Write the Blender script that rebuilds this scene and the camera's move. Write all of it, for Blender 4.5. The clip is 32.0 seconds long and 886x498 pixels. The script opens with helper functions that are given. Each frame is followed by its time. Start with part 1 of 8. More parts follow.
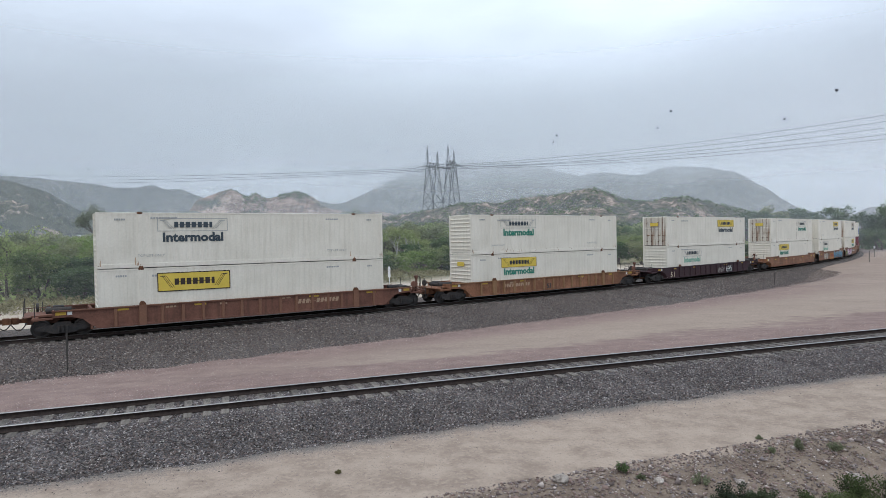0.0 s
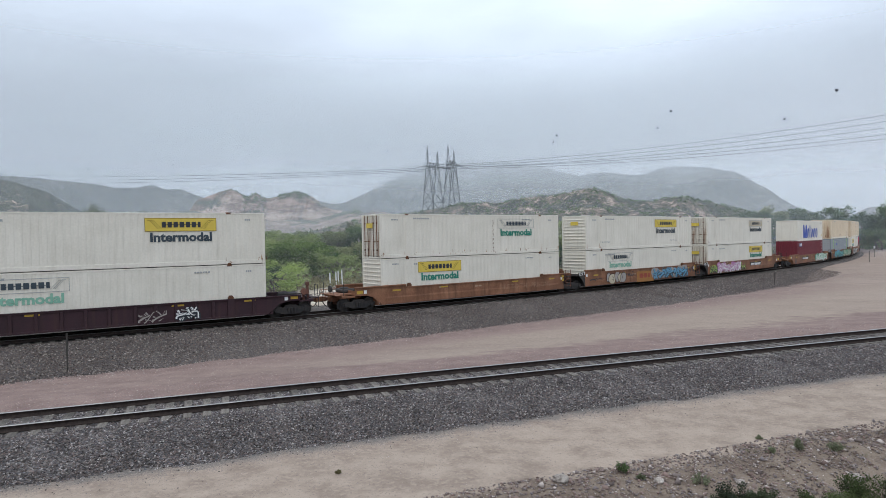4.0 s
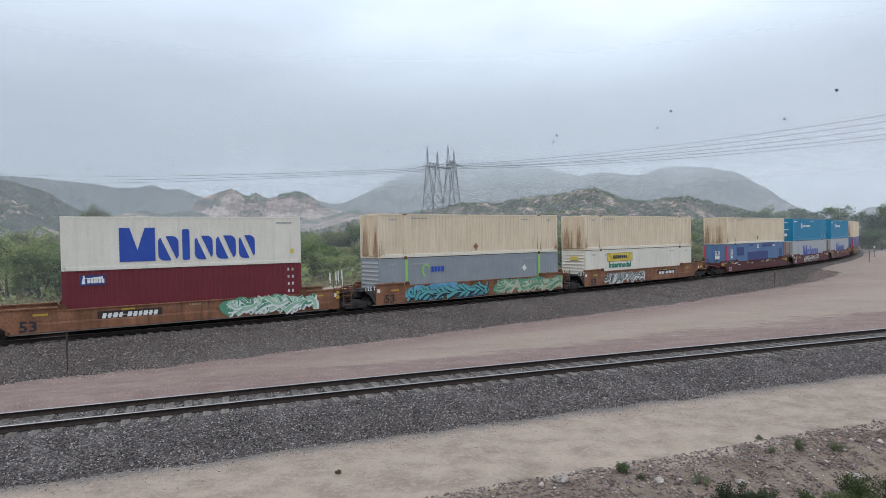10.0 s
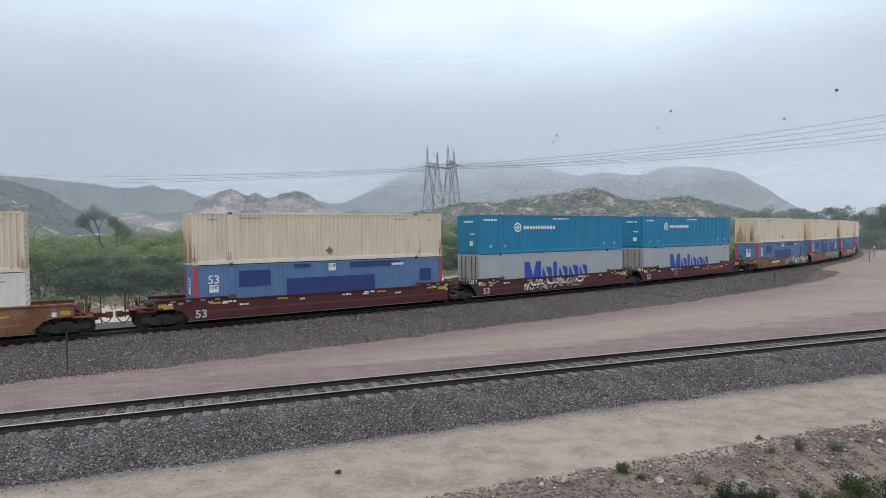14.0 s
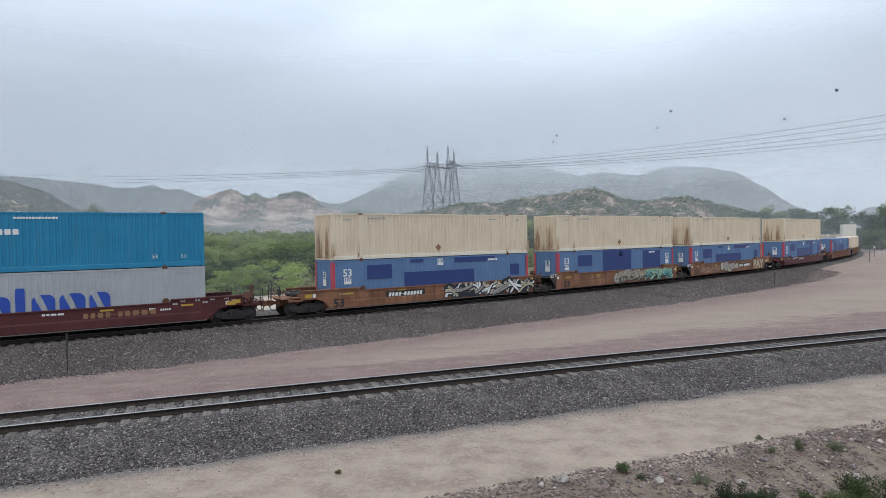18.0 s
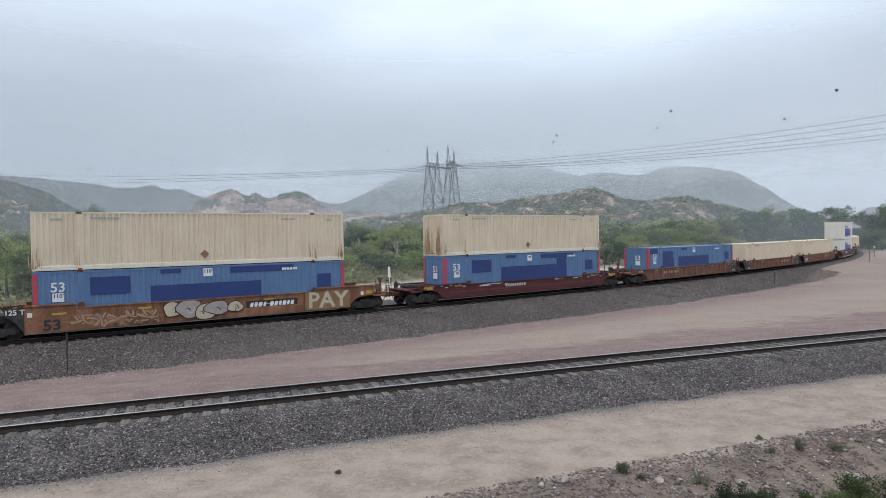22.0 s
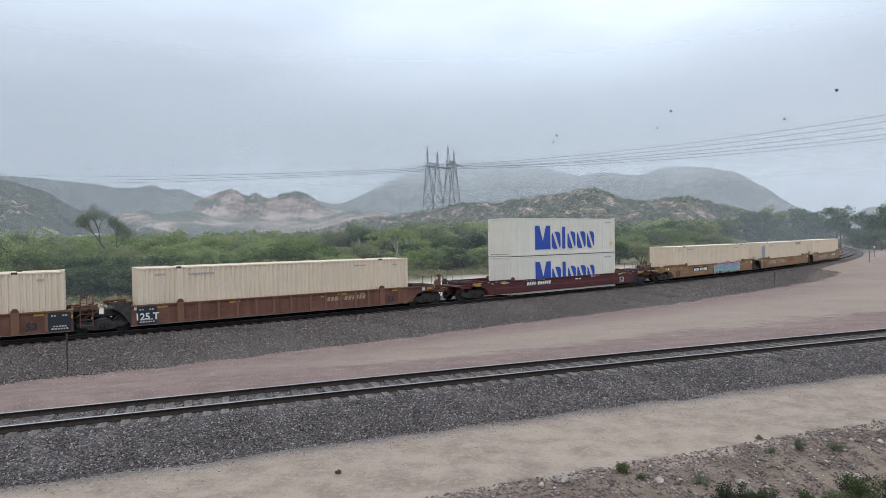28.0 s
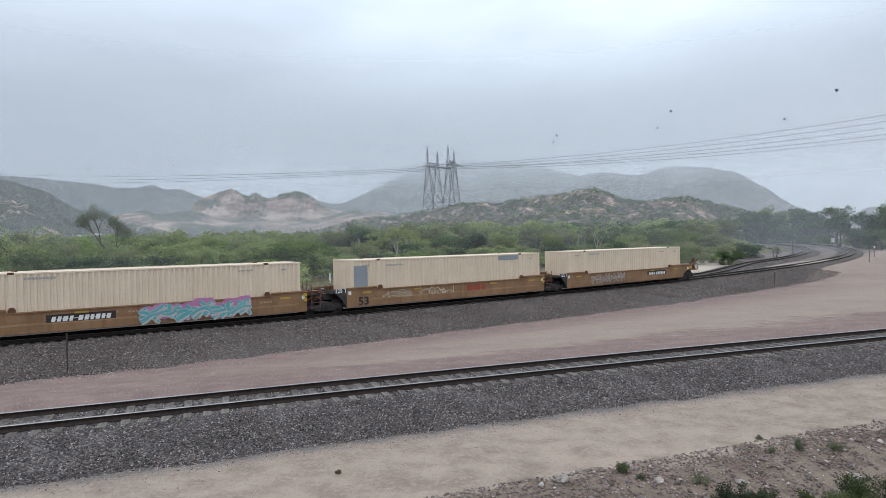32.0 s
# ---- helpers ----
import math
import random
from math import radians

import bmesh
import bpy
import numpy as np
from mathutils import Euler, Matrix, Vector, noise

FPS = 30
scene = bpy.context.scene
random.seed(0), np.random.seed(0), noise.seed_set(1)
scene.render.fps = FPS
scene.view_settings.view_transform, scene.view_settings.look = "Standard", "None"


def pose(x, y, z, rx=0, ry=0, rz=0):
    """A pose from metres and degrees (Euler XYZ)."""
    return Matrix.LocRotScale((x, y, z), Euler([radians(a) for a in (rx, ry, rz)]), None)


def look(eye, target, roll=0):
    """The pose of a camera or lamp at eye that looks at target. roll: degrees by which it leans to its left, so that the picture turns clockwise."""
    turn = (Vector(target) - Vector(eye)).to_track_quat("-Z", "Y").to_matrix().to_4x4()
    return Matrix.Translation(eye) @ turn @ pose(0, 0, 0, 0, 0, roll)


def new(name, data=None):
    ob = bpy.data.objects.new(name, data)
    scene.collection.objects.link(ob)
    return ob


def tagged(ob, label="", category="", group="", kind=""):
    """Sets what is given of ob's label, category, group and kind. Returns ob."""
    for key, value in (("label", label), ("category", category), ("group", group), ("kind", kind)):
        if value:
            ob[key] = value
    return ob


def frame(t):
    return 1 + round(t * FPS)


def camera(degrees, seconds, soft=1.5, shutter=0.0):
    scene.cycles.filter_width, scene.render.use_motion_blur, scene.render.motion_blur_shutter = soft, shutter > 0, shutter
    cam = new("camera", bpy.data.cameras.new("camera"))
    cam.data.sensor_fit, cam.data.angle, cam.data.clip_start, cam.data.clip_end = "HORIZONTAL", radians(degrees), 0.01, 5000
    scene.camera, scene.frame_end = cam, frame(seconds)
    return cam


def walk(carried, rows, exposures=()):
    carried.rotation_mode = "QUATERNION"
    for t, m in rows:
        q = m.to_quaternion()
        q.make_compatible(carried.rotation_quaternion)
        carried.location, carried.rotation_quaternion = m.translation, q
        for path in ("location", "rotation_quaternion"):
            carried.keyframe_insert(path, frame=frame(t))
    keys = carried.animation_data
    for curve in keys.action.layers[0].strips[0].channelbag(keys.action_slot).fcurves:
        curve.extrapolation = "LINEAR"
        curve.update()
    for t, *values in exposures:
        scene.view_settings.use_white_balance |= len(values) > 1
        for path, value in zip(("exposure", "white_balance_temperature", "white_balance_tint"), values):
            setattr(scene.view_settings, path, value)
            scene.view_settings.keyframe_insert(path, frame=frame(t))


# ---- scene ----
# ---------------- camera ----------------
EYE = (0.0, 0.0, 4.593)
PITCH = radians(1.113)
cam = camera(71.97, 32.0, soft=0.56)
view = look(EYE, (0.0, math.cos(PITCH), EYE[2] - math.sin(PITCH)), -1.03)
walk(cam, [(0.0, view), (32.0, view)])

# ---------------- sky and light ----------------
SUN_AZ, SUN_EL = radians(205), radians(64)
world = bpy.data.worlds.new("overcast_sky")
scene.world = world
world.use_nodes = True
wn, wl = world.node_tree.nodes, world.node_tree.links
wn.clear()
w_out, w_bg = wn.new("ShaderNodeOutputWorld"), wn.new("ShaderNodeBackground")
w_sky = wn.new("ShaderNodeTexSky")
w_sky.sky_type, w_sky.sun_disc = "NISHITA", False
w_sky.sun_elevation, w_sky.sun_rotation = SUN_EL, SUN_AZ
w_geo = wn.new("ShaderNodeTexCoord")
w_map = wn.new("ShaderNodeMapping")
w_map.inputs["Scale"].default_value = (1.1, 1.1, 3.2)
w_n1 = wn.new("ShaderNodeTexNoise")
w_n1.inputs["Scale"].default_value, w_n1.inputs["Detail"].default_value = 2.1, 4.0
w_n1.inputs["Roughness"].default_value = 0.45
w_ramp = wn.new("ShaderNodeValToRGB")
w_ramp.color_ramp.elements[0].position, w_ramp.color_ramp.elements[0].color = 0.30, (0.565, 0.65, 0.77, 1)
w_ramp.color_ramp.elements[1].position, w_ramp.color_ramp.elements[1].color = 0.68, (0.805, 0.925, 1.085, 1)
w_sep = wn.new("ShaderNodeSeparateXYZ")
w_h = wn.new("ShaderNodeMapRange")
w_h.inputs["From Min"].default_value, w_h.inputs["From Max"].default_value = 0.05, 0.38
w_h.inputs["To Min"].default_value, w_h.inputs["To Max"].default_value = 0.71, 1.20
w_side = wn.new("ShaderNodeMapRange")
w_side.interpolation_type = "SMOOTHSTEP"
w_side.inputs["From Min"].default_value, w_side.inputs["From Max"].default_value = -0.7, 0.5
w_side.inputs["To Min"].default_value, w_side.inputs["To Max"].default_value = 0.85, 1.07
w_both = wn.new("ShaderNodeMath")
w_both.operation = "MULTIPLY"
w_mul = wn.new("ShaderNodeMix")
w_mul.data_type, w_mul.blend_type = "RGBA", "MULTIPLY"
w_mul.inputs[0].default_value = 1.0
w_mix = wn.new("ShaderNodeMix")
w_mix.data_type = "RGBA"
w_mix.inputs[0].default_value = 0.94
w_dim = wn.new("ShaderNodeMix")
w_dim.data_type, w_dim.blend_type = "RGBA", "MULTIPLY"
w_dim.inputs[0].default_value, w_dim.inputs[7].default_value = 1.0, (0.1, 0.1, 0.1, 1)
wl.new(w_geo.outputs["Generated"], w_map.inputs["Vector"])
wl.new(w_map.outputs["Vector"], w_n1.inputs["Vector"])
wl.new(w_n1.outputs["Fac"], w_ramp.inputs["Fac"])
wl.new(w_geo.outputs["Generated"], w_sep.inputs["Vector"])
wl.new(w_sep.outputs["Z"], w_h.inputs["Value"])
wl.new(w_ramp.outputs["Color"], w_mul.inputs[6])
wl.new(w_sep.outputs["X"], w_side.inputs["Value"])
wl.new(w_h.outputs["Result"], w_both.inputs[0])
wl.new(w_side.outputs["Result"], w_both.inputs[1])
wl.new(w_both.outputs[0], w_mul.inputs[7])
wl.new(w_sky.outputs["Color"], w_dim.inputs[6])
wl.new(w_dim.outputs[2], w_mix.inputs[6])
wl.new(w_mul.outputs[2], w_mix.inputs[7])
wl.new(w_mix.outputs[2], w_bg.inputs["Color"])
wl.new(w_bg.outputs["Background"], w_out.inputs["Surface"])
w_bg.inputs["Strength"].default_value = 1.09

sun = bpy.data.lights.new("sun", "SUN")
sun.energy, sun.angle, sun.color = 1.3, radians(40), (1.0, 0.985, 0.965)
sun_ob = new("sun", sun)
sun_dir = Vector((math.sin(SUN_AZ) * math.cos(SUN_EL), math.cos(SUN_AZ) * math.cos(SUN_EL), math.sin(SUN_EL)))
sun_ob.matrix_world = look(sun_dir * 300, (0, 0, 0))
scene.view_settings.exposure = 0.0
# ---------------- materials ----------------
def mat(name, colours, scale=3.0, rough=0.7, metal=0.0, bump=0.0, fine=30.0, vary=0.0, stretch=(1, 1, 1), ramp=(0.35, 0.65), spec=0.35, streak=None, bump_scale=None, detail=4):
    """Procedural surface: two-scale noise between colours, bump, roughness variation; vary: brightness range from piece to piece.
    streak: (colour, amount) of vertical rain and rust streaks."""
    m = bpy.data.materials.new(name)
    m.use_nodes = True
    n, l = m.node_tree.nodes, m.node_tree.links
    b = n["Principled BSDF"]
    tc = n.new("ShaderNodeTexCoord")
    mp = n.new("ShaderNodeMapping")
    mp.inputs["Scale"].default_value = stretch
    l.new(tc.outputs["Object"], mp.inputs["Vector"])
    n1, n2 = n.new("ShaderNodeTexNoise"), n.new("ShaderNodeTexNoise")
    n1.inputs["Scale"].default_value, n1.inputs["Detail"].default_value = scale, detail
    if detail > 4:
        n1.inputs["Roughness"].default_value = 0.68
    n2.inputs["Scale"].default_value, n2.inputs["Detail"].default_value = fine, 3
    l.new(mp.outputs["Vector"], n1.inputs["Vector"])
    l.new(mp.outputs["Vector"], n2.inputs["Vector"])
    mixn = n.new("ShaderNodeMix")
    mixn.inputs[0].default_value = 0.4
    l.new(n1.outputs["Fac"], mixn.inputs[2])
    l.new(n2.outputs["Fac"], mixn.inputs[3])
    rp = n.new("ShaderNodeValToRGB")
    e = rp.color_ramp.elements
    e[0].position, e[1].position = ramp
    e[0].color, e[1].color = (*colours[0], 1), (*colours[-1], 1)
    for i, c in enumerate(colours[1:-1]):
        q = e.new(ramp[0] + (ramp[1] - ramp[0]) * (i + 1) / (len(colours) - 1))
        q.color = (*c, 1)
    l.new(mixn.outputs[0], rp.inputs["Fac"])
    out = rp.outputs["Color"]
    if streak:
        mp2, n3, r3 = n.new("ShaderNodeMapping"), n.new("ShaderNodeTexNoise"), n.new("ShaderNodeValToRGB")
        mp2.inputs["Scale"].default_value = (2.6, 2.6, 0.22)
        n3.inputs["Scale"].default_value, n3.inputs["Detail"].default_value = 1.6, 6
        l.new(tc.outputs["Object"], mp2.inputs["Vector"])
        l.new(mp2.outputs["Vector"], n3.inputs["Vector"])
        l.new(n3.outputs["Fac"], r3.inputs["Fac"])
        r3.color_ramp.elements[0].position, r3.color_ramp.elements[0].color = streak[2] if len(streak) > 2 else 0.52, (0, 0, 0, 1)
        r3.color_ramp.elements[1].position, r3.color_ramp.elements[1].color = streak[3] if len(streak) > 2 else 0.80, (streak[1],) * 3 + (1,)
        mx = n.new("ShaderNodeMix")
        mx.data_type = "RGBA"
        mx.inputs[7].default_value = (*streak[0], 1)
        l.new(r3.outputs["Color"], mx.inputs[0])
        l.new(out, mx.inputs[6])
        out = mx.outputs[2]
    if vary:
        oi, mr, mx = n.new("ShaderNodeObjectInfo"), n.new("ShaderNodeMapRange"), n.new("ShaderNodeMix")
        mr.inputs["To Min"].default_value, mr.inputs["To Max"].default_value = 1 - vary, 1 + vary
        mx.data_type, mx.blend_type = "RGBA", "MULTIPLY"
        mx.inputs[0].default_value = 1.0
        l.new(oi.outputs["Random"], mr.inputs["Value"])
        l.new(out, mx.inputs[6])
        l.new(mr.outputs["Result"], mx.inputs[7])
        out = mx.outputs[2]
    l.new(out, b.inputs["Base Color"])
    mr = n.new("ShaderNodeMapRange")
    mr.inputs["To Min"].default_value, mr.inputs["To Max"].default_value = max(0, rough - 0.12), min(1, rough + 0.12)
    l.new(n1.outputs["Fac"], mr.inputs["Value"])
    l.new(mr.outputs["Result"], b.inputs["Roughness"])
    b.inputs["Metallic"].default_value = metal
    b.inputs["Specular IOR Level"].default_value = spec
    if bump:
        bp = n.new("ShaderNodeBump")
        bp.inputs["Strength"].default_value, bp.inputs["Distance"].default_value = bump, 0.05 if bump_scale is None else bump_scale
        l.new(mixn.outputs[0], bp.inputs["Height"])
        l.new(bp.outputs["Normal"], b.inputs["Normal"])
    return m


def leaf_mat(name, dark, light):
    """Foliage: colour from clump to clump and leaf to leaf, some light passing through."""
    m = bpy.data.materials.new(name)
    m.use_nodes = True
    n, l = m.node_tree.nodes, m.node_tree.links
    b = n["Principled BSDF"]
    g, oi = n.new("ShaderNodeNewGeometry"), n.new("ShaderNodeObjectInfo")
    tc, nz = n.new("ShaderNodeTexCoord"), n.new("ShaderNodeTexNoise")
    nz.inputs["Scale"].default_value, nz.inputs["Detail"].default_value = 0.6, 3
    l.new(tc.outputs["Object"], nz.inputs["Vector"])
    a1, a2 = n.new("ShaderNodeMath"), n.new("ShaderNodeMath")
    a1.operation, a2.operation = "MULTIPLY_ADD", "MULTIPLY_ADD"
    a1.inputs[1].default_value, a2.inputs[1].default_value = 0.17, 0.46
    l.new(g.outputs["Random Per Island"], a1.inputs[0])
    l.new(nz.outputs["Fac"], a1.inputs[2])
    l.new(oi.outputs["Random"], a2.inputs[0])
    l.new(a1.outputs[0], a2.inputs[2])
    rp = n.new("ShaderNodeValToRGB")
    e = rp.color_ramp.elements
    e[0].position, e[0].color = 0.45, (*dark, 1)
    e[1].position, e[1].color = 1.0, (*light, 1)
    l.new(a2.outputs[0], rp.inputs["Fac"])
    l.new(rp.outputs["Color"], b.inputs["Base Color"])
    b.inputs["Roughness"].default_value, b.inputs["Specular IOR Level"].default_value = 0.6, 0.2
    tr, ms = n.new("ShaderNodeBsdfTranslucent"), n.new("ShaderNodeMixShader")
    ms.inputs[0].default_value = 0.5
    l.new(rp.outputs["Color"], tr.inputs["Color"])
    l.new(b.outputs[0], ms.inputs[1])
    l.new(tr.outputs[0], ms.inputs[2])
    l.new(ms.outputs[0], n["Material Output"].inputs["Surface"])
    return m


def mist_mat(name, density, low, high, top, soft):
    """Thin mist that scatters the sky's light: see-through, thicker between two heights, uneven."""
    m = bpy.data.materials.new(name)
    m.use_nodes = True
    n, l = m.node_tree.nodes, m.node_tree.links
    n.remove(n["Principled BSDF"])
    tc, sp, nz = n.new("ShaderNodeTexCoord"), n.new("ShaderNodeSeparateXYZ"), n.new("ShaderNodeTexNoise")
    nz.inputs["Scale"].default_value, nz.inputs["Detail"].default_value = 0.004, 4
    l.new(tc.outputs["Object"], sp.inputs[0])
    l.new(tc.outputs["Object"], nz.inputs["Vector"])
    ad = n.new("ShaderNodeMath")
    ad.operation = "MULTIPLY_ADD"
    ad.inputs[1].default_value = soft * 1.6
    l.new(nz.outputs["Fac"], ad.inputs[0])
    l.new(sp.outputs["Z"], ad.inputs[2])
    r = n.new("ShaderNodeMapRange")
    r.interpolation_type = "SMOOTHSTEP"
    r.inputs["From Min"].default_value, r.inputs["From Max"].default_value = low + soft * 0.8, high + soft * 0.8
    r.inputs["To Min"].default_value, r.inputs["To Max"].default_value = density
    l.new(ad.outputs[0], r.inputs["Value"])
    r2, pr = n.new("ShaderNodeMapRange"), n.new("ShaderNodeMath")
    r2.interpolation_type, pr.operation = "SMOOTHSTEP", "MULTIPLY"
    r2.inputs["From Min"].default_value, r2.inputs["From Max"].default_value = high * 1.1, top
    r2.inputs["To Min"].default_value, r2.inputs["To Max"].default_value = 1.0, 0.0
    l.new(sp.outputs["Z"], r2.inputs["Value"])
    l.new(r.outputs["Result"], pr.inputs[0])
    l.new(r2.outputs["Result"], pr.inputs[1])
    d, t2, t3, ms, ms2 = (n.new("ShaderNodeBsdfDiffuse"), n.new("ShaderNodeBsdfTranslucent"), n.new("ShaderNodeBsdfTransparent"),
                          n.new("ShaderNodeMixShader"), n.new("ShaderNodeMixShader"))
    d.inputs["Color"].default_value = t2.inputs["Color"].default_value = (0.87, 0.91, 0.955, 1)
    ms.inputs[0].default_value = 0.5
    l.new(d.outputs[0], ms.inputs[1])
    l.new(t2.outputs[0], ms.inputs[2])
    l.new(pr.outputs[0], ms2.inputs[0])
    l.new(t3.outputs[0], ms2.inputs[1])
    l.new(ms.outputs[0], ms2.inputs[2])
    l.new(ms2.outputs[0], n["Material Output"].inputs["Surface"])
    return m


WHITE = mat("white_paint", [(0.64, 0.602, 0.515), (0.75, 0.71, 0.62)], 0.7, 0.5, fine=9, streak=((0.40, 0.36, 0.29), 0.30))
CREAM = mat("cream_paint", [(0.635, 0.53, 0.39), (0.725, 0.615, 0.465)], 0.7, 0.55, fine=9, streak=((0.38, 0.27, 0.16), 0.35))
CREAM_LIGHT = mat("pale_sill_paint", [(0.66, 0.60, 0.48), (0.74, 0.68, 0.57)], 0.7, 0.55, fine=9, streak=((0.38, 0.27, 0.16), 0.35))
PALE = mat("pale_cream_paint", [(0.65, 0.53, 0.395), (0.73, 0.61, 0.47)], 0.7, 0.55, fine=9, streak=((0.42, 0.36, 0.27), 0.3))
BLUE = mat("blue_paint", [(0.085, 0.16, 0.295), (0.118, 0.205, 0.355)], 0.8, 0.5, fine=9, streak=((0.16, 0.2, 0.3), 0.4))
NAVY = mat("navy_panel", [(0.022, 0.042, 0.15), (0.03, 0.055, 0.18)], 1.2, 0.5)
TEAL = mat("teal_paint", [(0.014, 0.18, 0.32), (0.018, 0.225, 0.385)], 0.8, 0.45, fine=9, streak=((0.1, 0.2, 0.24), 0.25))
GREY = mat("grey_paint", [(0.22, 0.25, 0.27), (0.28, 0.31, 0.33)], 0.8, 0.5, fine=9, streak=((0.2, 0.18, 0.15), 0.3))
PALEGREY = mat("pale_grey_paint", [(0.33, 0.343, 0.355), (0.405, 0.418, 0.43)], 0.8, 0.5, fine=9, streak=((0.3, 0.28, 0.25), 0.3))
CRIMSON = mat("crimson_paint", [(0.13, 0.018, 0.028), (0.17, 0.025, 0.035)], 0.8, 0.5, fine=9)
RED = mat("red_paint", [(0.42, 0.05, 0.07), (0.5, 0.07, 0.09)], 2, 0.5)
GREEN = mat("lime_paint", [(0.25, 0.5, 0.12), (0.3, 0.56, 0.16)], 2, 0.5)
DULL_YELLOW = mat("dull_yellow_strip", [(0.42, 0.26, 0.03), (0.5, 0.33, 0.06)], 2, 0.6)
OLIVE = mat("olive_ink", [(0.22, 0.16, 0.02), (0.28, 0.2, 0.03)], 2, 0.6)
YELLOW = mat("yellow_panel", [(0.58, 0.43, 0.06), (0.68, 0.51, 0.095)], 2, 0.5)
INK = mat("dark_ink", [(0.02, 0.025, 0.03), (0.03, 0.035, 0.045)], 2, 0.5)
INK_BLUE = mat("blue_ink", [(0.02, 0.06, 0.33), (0.03, 0.085, 0.39)], 2, 0.5)
INK_GREEN = mat("green_ink", [(0.02, 0.17, 0.12), (0.03, 0.225, 0.16)], 2, 0.5)
INK_FADED = mat("faded_green_ink", [(0.17, 0.38, 0.28), (0.26, 0.46, 0.35)], 3, 0.6)
INK_SLATE = mat("slate_ink", [(0.03, 0.048, 0.06), (0.05, 0.066, 0.08)], 2, 0.5)
INK_GREY = mat("grey_ink", [(0.30, 0.31, 0.30), (0.36, 0.37, 0.36)], 2, 0.5)
DULL_WHITE = mat("dull_white_ink", [(0.40, 0.37, 0.35), (0.52, 0.49, 0.47)], 3, 0.6)
INK_WHITE = mat("white_ink", [(0.66, 0.66, 0.64), (0.76, 0.76, 0.74)], 2, 0.5)
RUST = mat("rusty_steel", [(0.05, 0.022, 0.012), (0.13, 0.055, 0.028), (0.2, 0.09, 0.045)], 2.5, 0.85, bump=0.3, bump_scale=0.01)
TAR_BROWN = mat("oxide_brown_paint", [(0.10, 0.044, 0.031), (0.15, 0.067, 0.046), (0.195, 0.091, 0.062)], 1.1, 0.75, fine=14, streak=((0.05, 0.025, 0.018), 0.6))
# lit copy of TAR_BROWN: light on stakes and top edge held in the colour
LIT_BROWN = mat("lit_brown_paint", [(0.15, 0.072, 0.047), (0.225, 0.112, 0.068)], 1.1, 0.75, fine=14)
ORANGE = mat("weathered_orange_paint", [(0.135, 0.058, 0.03), (0.22, 0.098, 0.052), (0.31, 0.15, 0.085)], 0.9, 0.7, fine=14, streak=((0.085, 0.04, 0.022), 0.75, 0.48, 0.76))
TAN = mat("weathered_tan_paint", [(0.19, 0.105, 0.05), (0.25, 0.14, 0.07), (0.30, 0.17, 0.09)], 0.9, 0.7, fine=14, streak=((0.12, 0.06, 0.03), 0.6))
MAROON = mat("maroon_paint", [(0.06, 0.014, 0.014), (0.085, 0.02, 0.02), (0.10, 0.026, 0.025)], 1.1, 0.65, fine=14, streak=((0.04, 0.02, 0.018), 0.5))
PLUM = mat("dark_plum_paint", [(0.03, 0.014, 0.018), (0.048, 0.02, 0.026)], 1.1, 0.7, fine=14, streak=((0.07, 0.035, 0.025), 0.5))
BLACK_STEEL = mat("grimy_black_steel", [(0.022, 0.021, 0.022), (0.042, 0.039, 0.038), (0.07, 0.055, 0.046)], 4, 0.8, bump=0.2, bump_scale=0.01)
STEEL = mat("worn_steel", [(0.32, 0.31, 0.30), (0.44, 0.43, 0.42)], 6, 0.34, metal=0.95)
DULL_STEEL = mat("dull_rail_steel", [(0.10, 0.095, 0.09), (0.17, 0.16, 0.15)], 6, 0.5, metal=0.6)
RAIL_WEB = mat("rusty_rail", [(0.028, 0.022, 0.021), (0.058, 0.045, 0.039)], 8, 0.95, spec=0.05)
GALV = mat("galvanised_steel", [(0.07, 0.075, 0.085), (0.11, 0.115, 0.125)], 1, 0.6, metal=0.3)
TIE_WOOD = mat("weathered_tie_wood", [(0.05, 0.044, 0.038), (0.13, 0.115, 0.10), (0.22, 0.195, 0.17)], 3, 0.9, bump=0.5, vary=0.3, stretch=(6, 1, 1), bump_scale=0.02)
BARK = mat("grey_bark", [(0.06, 0.048, 0.038), (0.16, 0.13, 0.105)], 5, 0.9, bump=0.5, stretch=(1, 1, 0.3))
LEAF_A = leaf_mat("willow_leaf", (0.105, 0.15, 0.055), (0.32, 0.375, 0.145))
LEAF_B = leaf_mat("fresh_leaf", (0.085, 0.135, 0.035), (0.31, 0.41, 0.12))
LEAF_C = leaf_mat("oak_leaf", (0.044, 0.074, 0.036), (0.125, 0.18, 0.075))
LEAF_LIME = leaf_mat("lime_leaf", (0.14, 0.21, 0.045), (0.35, 0.44, 0.13))
LEAF_WALL = leaf_mat("dense_shrub_leaf", (0.030, 0.062, 0.028), (0.105, 0.17, 0.062))
LEAF_E = leaf_mat("olive_willow_leaf", (0.11, 0.135, 0.065), (0.30, 0.32, 0.155))
LEAF_WEED = leaf_mat("pale_weed_leaf", (0.13, 0.15, 0.09), (0.29, 0.31, 0.20))
LEAF_D = leaf_mat("grey_scrub_leaf", (0.07, 0.078, 0.05), (0.20, 0.20, 0.125))
